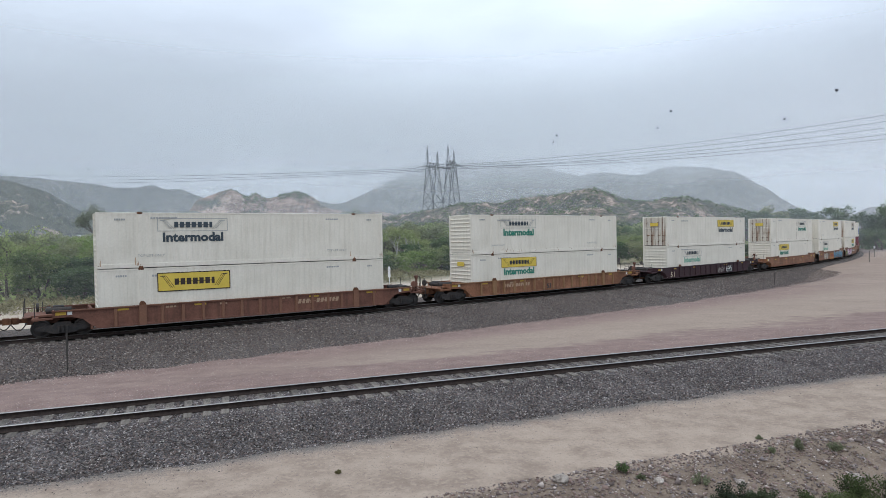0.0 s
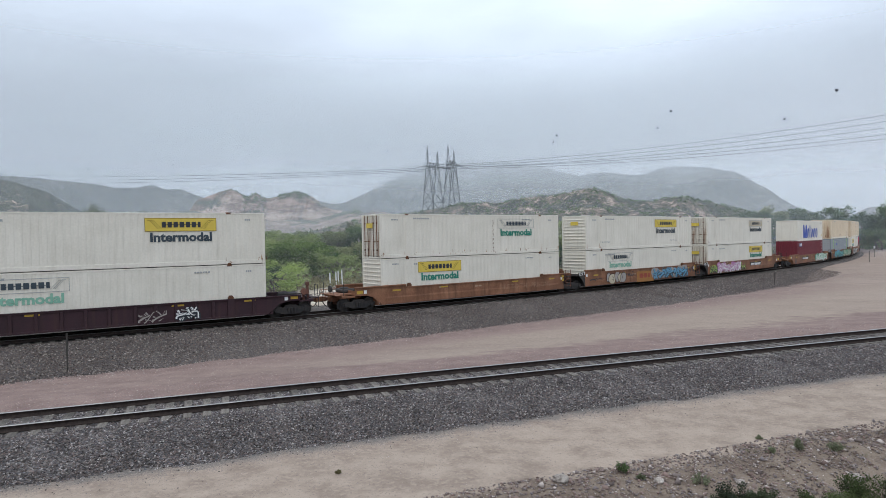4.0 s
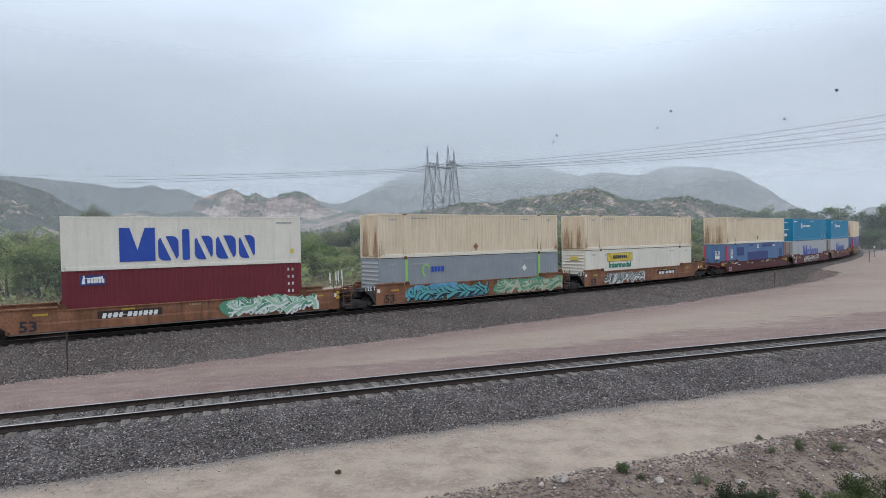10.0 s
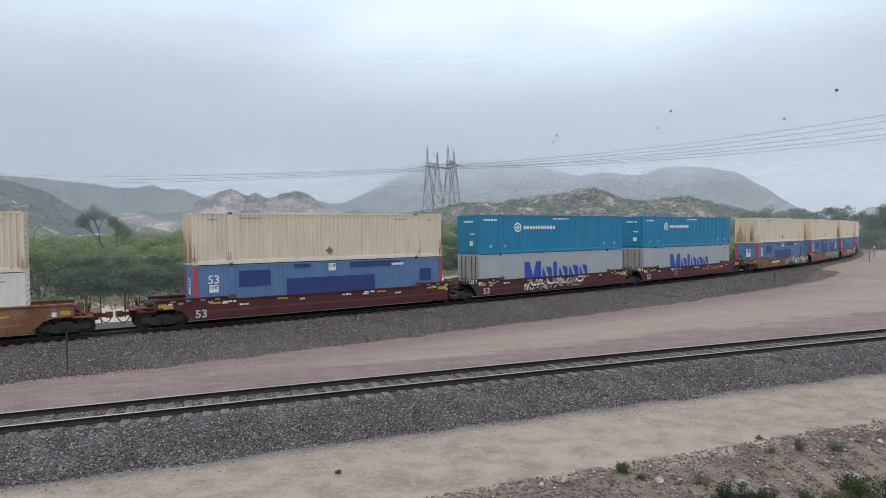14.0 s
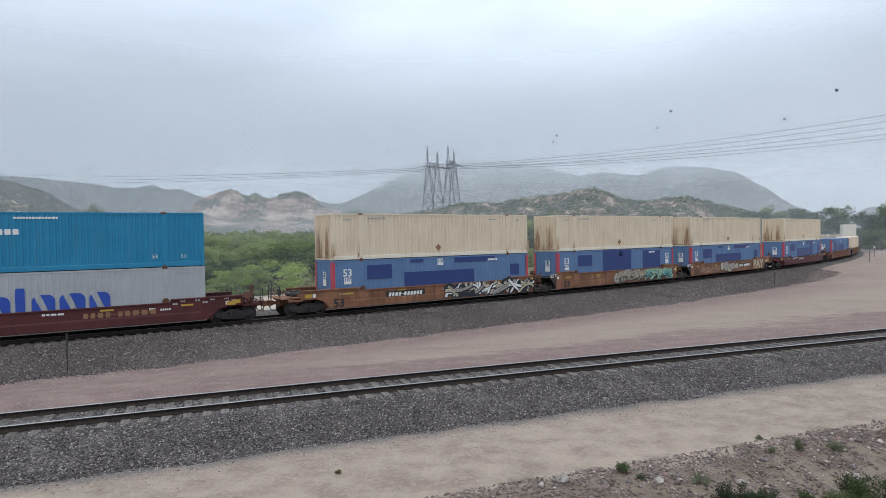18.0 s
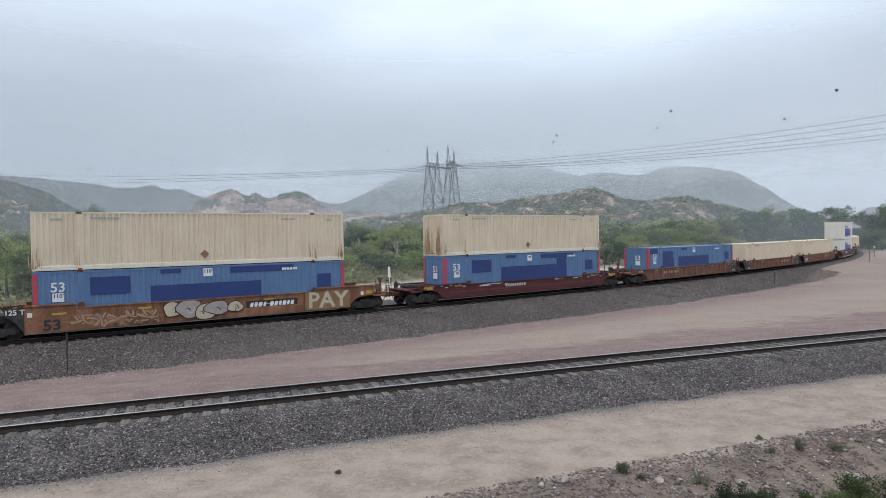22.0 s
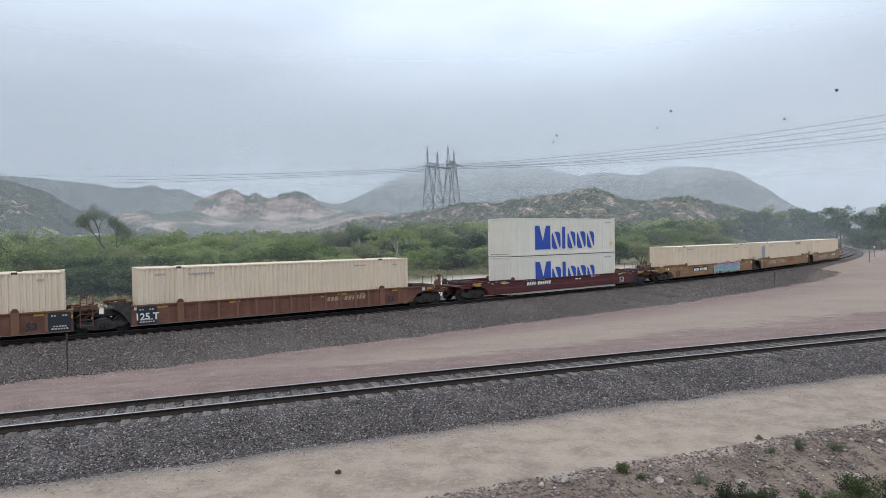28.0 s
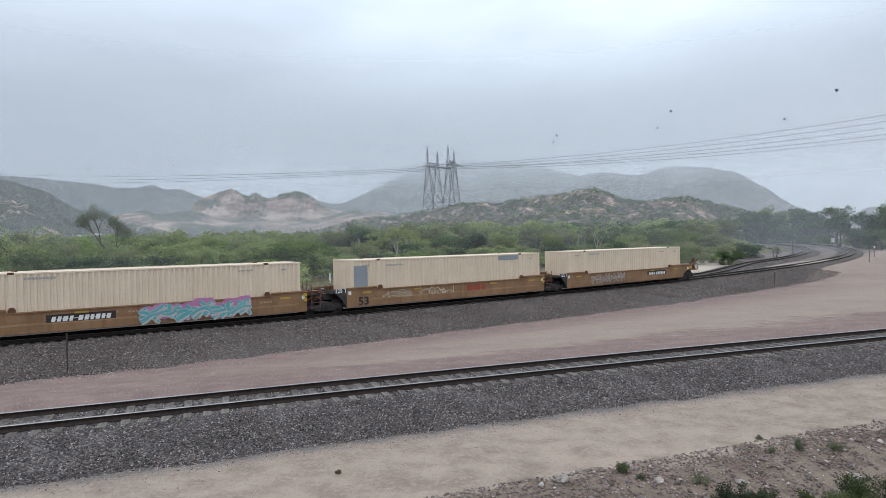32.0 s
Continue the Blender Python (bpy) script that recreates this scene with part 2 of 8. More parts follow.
# ---------------- mesh helpers ----------------
class Mesh:
    """Collects plain faces for one mesh."""

    def __init__(self):
        self.v, self.f, self.m = [], [], []

    def add(self, verts, faces, mi=0):
        o = len(self.v)
        self.v.extend(verts)
        self.f.extend(tuple(i + o for i in q) for q in faces)
        self.m.extend([mi] * len(faces))
        return self

    def box(self, x0, y0, z0, x1, y1, z1, c=0.0, mi=0):
        """A box, its edges cut by c."""
        if not c:
            vs = [(x, y, z) for z in (z0, z1) for y in (y0, y1) for x in (x0, x1)]
            return self.add(vs, [(0, 2, 3, 1), (4, 5, 7, 6), (0, 1, 5, 4), (2, 6, 7, 3), (0, 4, 6, 2), (1, 3, 7, 5)], mi)
        ring = [(x0 + c, y0), (x1 - c, y0), (x1, y0 + c), (x1, y1 - c), (x1 - c, y1), (x0 + c, y1), (x0, y1 - c), (x0, y0 + c)]
        mx, my = (x0 + x1) / 2, (y0 + y1) / 2
        inner = [(x + math.copysign(c, mx - x), y + math.copysign(c, my - y)) for x, y in ring]
        vs = [(*p, z0) for p in inner] + [(*p, z0 + c) for p in ring] + [(*p, z1 - c) for p in ring] + [(*p, z1) for p in inner]
        fs = [tuple(range(7, -1, -1)), tuple(range(24, 32))]
        for k in range(3):
            fs += [(8 * k + i, 8 * k + (i + 1) % 8, 8 * k + 8 + (i + 1) % 8, 8 * k + 8 + i) for i in range(8)]
        return self.add(vs, fs, mi)

    def prism(self, prof, a0, a1, axis="x", mi=0):
        """A closed profile drawn out along an axis: along x it lies in (y, z), along y in (x, z), along z in (x, y)."""
        n = len(prof)
        put = {"x": lambda p, a: (a, p[0], p[1]), "y": lambda p, a: (p[0], a, p[1]), "z": lambda p, a: (p[0], p[1], a)}[axis]
        vs = [put(p, a0) for p in prof] + [put(p, a1) for p in prof]
        fs = [tuple(range(n)), tuple(range(2 * n - 1, n - 1, -1))] + [(i, i + n, (i + 1) % n + n, (i + 1) % n) for i in range(n)]
        return self.add(vs, fs, mi)

    def tube(self, p, q, r, n=8, r2=None, mi=0):
        p, q = Vector(p), Vector(q)
        r2 = r if r2 is None else r2
        d = (q - p).normalized()
        u = d.orthogonal().normalized()
        w = d.cross(u)
        vs = [tuple(c + (u * math.cos(2 * math.pi * i / n) + w * math.sin(2 * math.pi * i / n)) * rr) for c, rr in ((p, r), (q, r2)) for i in range(n)]
        fs = [tuple(range(n - 1, -1, -1)), tuple(range(n, 2 * n))] + [(i, (i + 1) % n, (i + 1) % n + n, i + n) for i in range(n)]
        return self.add(vs, fs, mi)

    def data(self, name, *mats, smooth=False):
        me = bpy.data.meshes.new(name)
        me.from_pydata(self.v, [], self.f)
        for m in mats:
            me.materials.append(m)
        if len(mats) > 1:
            me.polygons.foreach_set("material_index", self.m)
        if smooth:
            me.polygons.foreach_set("use_smooth", [True] * len(me.polygons))
        bm = bmesh.new()
        bm.from_mesh(me)
        bmesh.ops.recalc_face_normals(bm, faces=bm.faces)
        bm.to_mesh(me)
        bm.free()
        return me


def raw(name, verts, faces, material, smooth=False):
    """A mesh from arrays, quick for large ones."""
    me = bpy.data.meshes.new(name)
    verts, faces = np.asarray(verts, np.float32), np.asarray(faces, np.int32)
    k = faces.shape[1]
    me.vertices.add(len(verts))
    me.vertices.foreach_set("co", verts.ravel())
    me.loops.add(faces.size)
    me.loops.foreach_set("vertex_index", faces.ravel())
    me.polygons.add(len(faces))
    me.polygons.foreach_set("loop_start", np.arange(0, faces.size, k, dtype=np.int32))
    me.polygons.foreach_set("loop_total", np.full(len(faces), k, np.int32))
    if smooth:
        me.polygons.foreach_set("use_smooth", np.ones(len(faces), bool))
    me.materials.append(material)
    me.update(calc_edges=True)
    return me


def thing(name, label, category, group="", kind="", data=None):
    return tagged(new(name, data), label, category, group, kind)


def part(name, data, parent, label="", at=None):
    ob = new(name, data)
    ob.parent = parent
    if at is not None:
        ob.matrix_basis = at
    if label:
        tagged(ob, label)
    return ob


def shift(x, y, z):
    return Matrix.Translation((x, y, z))


LETTERS = {}


def letters(text, height, material, bold=0.0, wide=1.0):
    """Flat lettering as a mesh in the x-z plane, centred, facing -y."""
    key = (text, height, material.name, bold, wide)
    if key not in LETTERS:
        cu = bpy.data.curves.new("letters", "FONT")
        cu.body, cu.size, cu.align_x, cu.align_y = text, height / 0.7, "CENTER", "CENTER"
        cu.extrude, cu.offset, cu.resolution_u = 0.002, bold, 2
        ob = bpy.data.objects.new("letters", cu)
        me = bpy.data.meshes.new_from_object(ob)
        me.name = "lettering"
        me.transform(Matrix.Diagonal((wide, 1, 1, 1)))
        me.transform(Matrix.Rotation(radians(90), 4, "X"))
        me.materials.clear()
        me.materials.append(material)
        bpy.data.objects.remove(ob)
        LETTERS[key] = me
    return LETTERS[key]


# ---------------- plan: the two tracks ----------------
KNOT_S = (-60, -20, 20, 60, 100, 140, 180, 220, 260, 320)
KNOT_K = (0.00174, 0.00223, 0.00273, 0.00316, 0.00328, 0.00314, 0.00286, 0.00256, 0.00225, 0.00195)
S = np.linspace(-520, 560, 4321)
_k = np.interp(S, KNOT_S, KNOT_K)
_k[S < -60] = 0.00174 * np.clip((S[S < -60] + 130) / 70, 0, 1)
_step = S[1] - S[0]
_mid = int(np.argmin(abs(S)))
HEAD = np.concatenate([[0], np.cumsum((_k[1:] + _k[:-1]) / 2 * _step)])
HEAD += radians(34.452) - HEAD[_mid]
PX = np.concatenate([[0], np.cumsum((np.cos(HEAD[1:]) + np.cos(HEAD[:-1])) / 2 * _step)])
PY = np.concatenate([[0], np.cumsum((np.sin(HEAD[1:]) + np.sin(HEAD[:-1])) / 2 * _step)])
PX, PY = PX - PX[_mid], PY - PY[_mid] + 43.659


def on_line(s, off=0.0):
    """Point and heading of the main line at the run s, off metres to its right."""
    h = np.interp(s, S, HEAD)
    return np.interp(s, S, PX) + np.sin(h) * off, np.interp(s, S, PY) - np.cos(h) * off, h


def siding_y(x):
    return 21.088 + 0.35982 * x - 0.000599 * x * x


SIDING_Z = -0.177
SID_C = 0.941


def smooth(a, b, x):
    t = np.clip((x - a) / (b - a), 0, 1)
    return t * t * (3 - 2 * t)


def waves(x, y, size, seed):
    """Smooth uneven ground from a few crossed waves."""
    rng = np.random.RandomState(seed)
    z = np.zeros_like(x)
    for i in range(7):
        a, ph, k = rng.uniform(0, 6.28), rng.uniform(0, 6.28), 2 ** rng.uniform(-0.6, 1.6) / size
        z += np.sin((x * math.cos(a) + y * math.sin(a)) * k * 6.28 + ph) / (1 + i * 0.4)
    return z / 3.2


def line_distance(x, y):
    """Signed distance to the main line, positive on its right (the camera's side)."""
    x, y = np.asarray(x, float), np.asarray(y, float)
    best, sign = np.full(x.shape, 1e9), np.ones(x.shape)
    for i in range(0, len(S), 24):
        d = np.hypot(x - PX[i], y - PY[i])
        m = d < best
        side = (x - PX[i]) * math.sin(HEAD[i]) - (y - PY[i]) * math.cos(HEAD[i])
        best, sign = np.where(m, d, best), np.where(m, np.sign(side), sign)
    return best * sign


def ground_z(x, y):
    x, y = np.asarray(x, float), np.asarray(y, float)
    u = (y - siding_y(np.clip(x, -60, 150))) * SID_C
    d = line_distance(x, y)
    far = smooth(2.0, 9.0, u)
    z = -0.50 - 0.42 * far
    z = np.where(u < -1.4, -0.50 - 0.32 * smooth(-1.4, -4.2, u), z)
    z = np.where(u < -8.2, -0.82 - 0.62 * smooth(-8.2, -13.0, u) + 0.09 * smooth(-8.2, -9.2, u) * waves(x, y, 1.6, 3), z)
    z = np.where(u < -13.0, -1.44 + 4.45 * smooth(-13.3, -20.5, u), z)
    away = smooth(-6, -40, d)
    r = np.hypot(x, y)
    z = z + away * (0.5 * waves(x, y, 30, 5) + 0.012 * np.clip(r - 70, 0, 600) - 0.1)
    z = z + 0.03 * waves(x, y, 4.0, 9) * smooth(1.6, 3.0, abs(u)) * smooth(5.0, 7.0, abs(d))
    lift = smooth(11, 2.5, abs(d)) * smooth(38, 58, x) * (1 - smooth(100, 140, x))
    z = z * (1 - lift) - 0.47 * lift
    rear = smooth(-14, -60, y)
    return z + rear * 2.0
# ---------------- ground ----------------
def ground_material():
    """Dirt that changes with the distance from the siding: rocky bank, sandy road, reddish yard, then grass-grown soil."""
    m = bpy.data.materials.new("yard_dirt")
    m.use_nodes = True
    n, l = m.node_tree.nodes, m.node_tree.links
    b = n["Principled BSDF"]

    def math_node(op, a, c=None, d=None):
        q = n.new("ShaderNodeMath")
        q.operation = op
        for i, v in enumerate((a, c, d)):
            if v is None:
                continue
            if isinstance(v, (int, float)):
                q.inputs[i].default_value = v
            else:
                l.new(v, q.inputs[i])
        return q.outputs[0]

    def noise_node(scale, detail=4, stretch=None, rough=0.55):
        q = n.new("ShaderNodeTexNoise")
        q.inputs["Scale"].default_value, q.inputs["Detail"].default_value, q.inputs["Roughness"].default_value = scale, detail, rough
        src = tc.outputs["Object"]
        if stretch:
            mp = n.new("ShaderNodeMapping")
            mp.inputs["Rotation"].default_value = (0, 0, radians(-stretch[1]))
            mp.inputs["Scale"].default_value = stretch[0]
            l.new(src, mp.inputs["Vector"])
            src = mp.outputs["Vector"]
        l.new(src, q.inputs["Vector"])
        return q.outputs["Fac"]

    def step(v, a, c):
        q = n.new("ShaderNodeMapRange")
        q.interpolation_type = "SMOOTHSTEP"
        q.inputs["From Min"].default_value, q.inputs["From Max"].default_value = a, c
        l.new(v, q.inputs["Value"])
        return q.outputs["Result"]

    def blend(f, a, c):
        q = n.new("ShaderNodeMix")
        q.data_type = "RGBA"
        l.new(f, q.inputs[0])
        for i, v in ((6, a), (7, c)):
            if isinstance(v, tuple):
                q.inputs[i].default_value = (*v, 1)
            else:
                l.new(v, q.inputs[i])
        return q.outputs[2]

    tc = n.new("ShaderNodeTexCoord")
    sp = n.new("ShaderNodeSeparateXYZ")
    l.new(tc.outputs["Object"], sp.inputs[0])
    x, y = sp.outputs["X"], sp.outputs["Y"]
    line = math_node("MULTIPLY_ADD", math_node("MULTIPLY", x, x), -0.000599, math_node("MULTIPLY_ADD", x, 0.35982, 21.088))
    u = math_node("MULTIPLY", math_node("SUBTRACT", y, line), 0.941)
    big, mid, fine, grit, speck = noise_node(0.25), noise_node(1.3), noise_node(9.0), noise_node(28.0, 2), noise_node(14.0, 5, None, 0.75)
    along = noise_node(0.6, 7, ((0.22, 1.0, 1.0), 21.0), 0.65)
    along2 = noise_node(0.5, 7, ((0.42, 1.0, 1.0), 28.0), 0.72)
    wob = math_node("MULTIPLY_ADD", mid, 1.6, math_node("MULTIPLY_ADD", big, 1.4, -1.5))
    uw = math_node("ADD", u, wob)
    sand = blend(step(math_node("ADD", math_node("MULTIPLY", along, 0.45), math_node("MULTIPLY", mid, 0.55)), 0.36, 0.62), (0.245, 0.192, 0.155), (0.375, 0.302, 0.243))
    sand = blend(math_node("MULTIPLY", step(fine, 0.42, 0.8), 0.8), sand, (0.40, 0.322, 0.26))
    sand = blend(step(speck, 0.55, 0.68), sand, (0.20, 0.162, 0.138))
    sand = blend(math_node("MULTIPLY", step(grit, 0.58, 0.72), 0.5), sand, (0.23, 0.19, 0.165))
    red = blend(step(math_node("ADD", math_node("MULTIPLY", along2, 0.45), math_node("MULTIPLY", mid, 0.55)), 0.30, 0.72), (0.186, 0.128, 0.115), (0.30, 0.22, 0.19))
    red = blend(step(grit, 0.5, 0.7), red, (0.225, 0.170, 0.157))
    red = blend(math_node("MULTIPLY", step(speck, 0.54, 0.66), 0.8), red, (0.125, 0.09, 0.085))
    red = blend(step(speck, 0.42, 0.32), red, (0.34, 0.275, 0.25))
    main = math_node("MULTIPLY_ADD", math_node("MULTIPLY", x, x), 0.0022, math_node("MULTIPLY_ADD", x, 0.686, 43.66))
    gap = math_node("MULTIPLY", math_node("SUBTRACT", y, main), 0.824)
    near, off = math_node("MAXIMUM", math_node("SUBTRACT", u, 1.8), 0.0), math_node("MAXIMUM", math_node("MULTIPLY_ADD", gap, -1.0, -7.6), 0.05)
    share = math_node("ADD", math_node("DIVIDE", near, math_node("ADD", near, off)), math_node("MULTIPLY_ADD", along2, 0.55, math_node("MULTIPLY_ADD", mid, 0.25, -0.40)))
    tan_zone = math_node("MULTIPLY", math_node("MULTIPLY", step(share, 0.26, 0.46), step(share, 0.92, 0.70)), step(math_node("MULTIPLY_ADD", along2, 14.0, x), -8.0, 12.0))
    tan_zone = math_node("MAXIMUM", tan_zone, math_node("MULTIPLY", step(math_node("MULTIPLY_ADD", along2, 18.0, x), 34.0, 56.0), 0.8))
    drive = blend(step(math_node("ADD", math_node("MULTIPLY", along2, 0.4), math_node("MULTIPLY", fine, 0.6)), 0.36, 0.64), (0.262, 0.207, 0.169), (0.36, 0.29, 0.236))
    drive = blend(math_node("MULTIPLY", step(speck, 0.55, 0.68), 0.75), drive, (0.24, 0.185, 0.155))
    red = blend(math_node("MULTIPLY", tan_zone, 0.9), red, drive)
    bank = blend(step(mid, 0.38, 0.62), (0.135, 0.10, 0.078), (0.215, 0.168, 0.13))
    bank = blend(step(grit, 0.5, 0.75), bank, (0.27, 0.23, 0.195))
    bank = blend(step(speck, 0.56, 0.68), bank, (0.09, 0.068, 0.055))
    scrub = blend(step(mid, 0.40, 0.6), (0.065, 0.070, 0.03), (0.20, 0.17, 0.10))
    pale = blend(step(big, 0.35, 0.6), (0.38, 0.32, 0.25), (0.48, 0.415, 0.34))
    c = blend(step(uw, -8.4, -7.7), bank, sand)
    edge = math_node("ADD", u, math_node("MULTIPLY_ADD", mid, 1.3, math_node("MULTIPLY_ADD", grit, 1.6, -1.45)))
    c = blend(step(edge, -4.5, -3.7), c, (0.15, 0.135, 0.125))
    c = blend(step(uw, -1.0, 1.0), c, red)
    v = math_node("ADD", gap, math_node("MULTIPLY", wob, 2.0))
    pale = blend(step(x, 38.0, 56.0), pale, (0.18, 0.147, 0.134))
    c = blend(step(v, 4.0, 7.0), c, pale)
    c = blend(step(v, 26.0, 33.0), c, scrub)
    l.new(c, b.inputs["Base Color"])
    b.inputs["Roughness"].default_value, b.inputs["Specular IOR Level"].default_value = 0.95, 0.15
    bp = n.new("ShaderNodeBump")
    bp.inputs["Strength"].default_value, bp.inputs["Distance"].default_value = 0.7, 0.06
    l.new(math_node("ADD", math_node("MULTIPLY", fine, 0.6), math_node("MULTIPLY", grit, 0.4)), bp.inputs["Height"])
    l.new(bp.outputs["Normal"], b.inputs["Normal"])
    return m


def gravel_mat(name, dark, light, scale):
    """Crushed stone: every cell a stone of its own tone, with relief."""
    m = bpy.data.materials.new(name)
    m.use_nodes = True
    n, l = m.node_tree.nodes, m.node_tree.links
    b = n["Principled BSDF"]
    tc, v, v2, nz = n.new("ShaderNodeTexCoord"), n.new("ShaderNodeTexVoronoi"), n.new("ShaderNodeTexVoronoi"), n.new("ShaderNodeTexNoise")
    v.inputs["Scale"].default_value, v2.inputs["Scale"].default_value = scale, scale * 0.45
    nz.inputs["Scale"].default_value, nz.inputs["Detail"].default_value = 0.6, 4
    for q in (v, v2, nz):
        l.new(tc.outputs["Object"], q.inputs["Vector"])
    sep = n.new("ShaderNodeSeparateColor")
    l.new(v.outputs["Color"], sep.inputs[0])
    a = n.new("ShaderNodeMath")
    a.operation = "MULTIPLY_ADD"
    a.inputs[1].default_value = 0.22
    l.new(nz.outputs["Fac"], a.inputs[0])
    l.new(sep.outputs[0], a.inputs[2])
    rp = n.new("ShaderNodeValToRGB")
    e = rp.color_ramp.elements
    e[0].position, e[0].color = 0.05, (*dark, 1)
    e[1].position, e[1].color = 1.0, (*light, 1)
    q = e.new(0.75)
    q.color = (*[(dd * 0.55 + ll * 0.45) for dd, ll in zip(dark, light)], 1)
    l.new(a.outputs[0], rp.inputs["Fac"])
    hue = n.new("ShaderNodeValToRGB")
    e = hue.color_ramp.elements
    e[0].color, e[1].color = (1.14, 0.98, 0.92, 1), (0.92, 0.98, 1.12, 1)
    q = e.new(0.5)
    q.color = (1.02, 1.0, 0.97, 1)
    l.new(sep.outputs[1], hue.inputs["Fac"])
    mx = n.new("ShaderNodeMix")
    mx.data_type, mx.blend_type = "RGBA", "MULTIPLY"
    mx.inputs[0].default_value = 1.0
    l.new(rp.outputs["Color"], mx.inputs[6])
    l.new(hue.outputs["Color"], mx.inputs[7])
    l.new(mx.outputs[2], b.inputs["Base Color"])
    b.inputs["Roughness"].default_value, b.inputs["Specular IOR Level"].default_value = 0.9, 0.2
    bp = n.new("ShaderNodeBump")
    bp.invert = True
    bp.inputs["Strength"].default_value, bp.inputs["Distance"].default_value = 1.0, 0.05
    l.new(v.outputs["Distance"], bp.inputs["Height"])
    l.new(bp.outputs["Normal"], b.inputs["Normal"])
    return m


BALLAST = gravel_mat("dark_ballast", (0.03, 0.027, 0.026), (0.23, 0.208, 0.196), 22)
BALLAST_BROWN = gravel_mat("brownish_ballast", (0.036, 0.03, 0.026), (0.20, 0.178, 0.163), 20)
DIRT = ground_material()


def spread(lo, hi, n, power):
    t = np.linspace(-1, 1, n)
    w = np.sinh(t * power) / math.sinh(power)
    return np.where(w < 0, -w * lo, w * hi)


def build_ground():
    gx, gy = spread(-3600, 3600, 360, 7.2), spread(-900, 4300, 360, 7.0) + 16
    X, Y = np.meshgrid(gx, gy)
    Z = ground_z(X, Y)
    far = np.hypot(X, Y)
    Z = np.where(far > 700, Z - (far - 700) * 0.006, Z)
    v = np.stack([X, Y, Z], -1).reshape(-1, 3)
    i = np.arange(359)[:, None] * 360 + np.arange(359)[None, :]
    f = np.stack([i, i + 1, i + 361, i + 360], -1).reshape(-1, 4)
    thing("ground", "sandy and reddish dirt yard with scattered gravel", "ground", kind="structure", data=raw("ground", v, f, DIRT, True))


def sweep(name, run, prof, material, zoff=0.0, ragged=0.0, seed=1, squeeze=None):
    """A strip swept along a track: run gives points and headings, prof the (right offset, height) pairs."""
    x, y, h = run
    prof = np.asarray(prof, float)
    rng = np.random.RandomState(seed)
    offs = np.repeat(prof[None, :, 0], len(x), 0)
    zs = np.repeat(prof[None, :, 1], len(x), 0) + zoff
    if squeeze is not None:
        w = np.where(offs > 1.75, 1, 0) * squeeze[:, None]
        offs = offs * (1 - w) + (1.75 + (offs - 1.75) * 0.22) * w
        zs = zs - w * np.where(offs > 2.2, 0.25, 0)
        w = np.where(offs < -1.75, 1, 0) * squeeze[:, None]
        offs = offs * (1 - w) + (-1.75 + (offs + 1.75) * 0.3) * w
        zs = zs - w * np.where(offs < -3.0, 0.3, 0)
    if ragged:
        wob = np.convolve(rng.uniform(-1, 1, len(x) + 8), np.ones(5) / 5, "same")[4:-4] * ragged
        offs[:, -1] += wob
        offs[:, -2] += wob * 0.6
        offs[:, 0] -= np.roll(wob, 7)
        zs[:, 2:-2] += rng.uniform(-1, 1, zs[:, 2:-2].shape) * 0.02
    v = np.stack([x[:, None] + np.sin(h)[:, None] * offs, y[:, None] - np.cos(h)[:, None] * offs, zs], -1)
    k = prof.shape[0]
    i = np.arange(len(x) - 1)[:, None] * k + np.arange(k - 1)[None, :]
    return raw(name, v.reshape(-1, 3), np.stack([i, i + 1, i + k + 1, i + k], -1).reshape(-1, 4), material)


RAIL_PROFILE = [(-0.075, -0.172), (0.075, -0.172), (0.075, -0.158), (0.012, -0.14), (0.010, -0.045), (0.036, -0.034), (0.036, -0.006), (0.028, 0.0),
                (-0.028, 0.0), (-0.036, -0.006), (-0.036, -0.034), (-0.010, -0.045), (-0.012, -0.14), (-0.075, -0.158), (-0.075, -0.172)]


def run_main(s0, s1, step, off=0.0):
    s = np.arange(s0, s1, step)
    return on_line(s, off)


def run_siding(x0, x1, step):
    x = np.arange(x0, x1, step)
    return x, siding_y(x), np.arctan(0.35982 - 0.001198 * x)


def rail_pair(owner, run, z, head=STEEL):
    for off in (-0.755, 0.755):
        x, y, h = run
        me = sweep("rail", (x + np.sin(h) * off, y - np.cos(h) * off, h), RAIL_PROFILE, RAIL_WEB, z)
        r = part("rail", me, owner, "rusty steel rail with a bright worn head")
        part("rail_head", sweep("rail_head", (x + np.sin(h) * off, y - np.cos(h) * off, h), [(-0.0385, -0.014), (-0.0385, -0.004), (-0.03, 0.0025), (0.03, 0.0025), (0.0385, -0.004), (0.0385, -0.014)], head, z), r, "polished running surface")


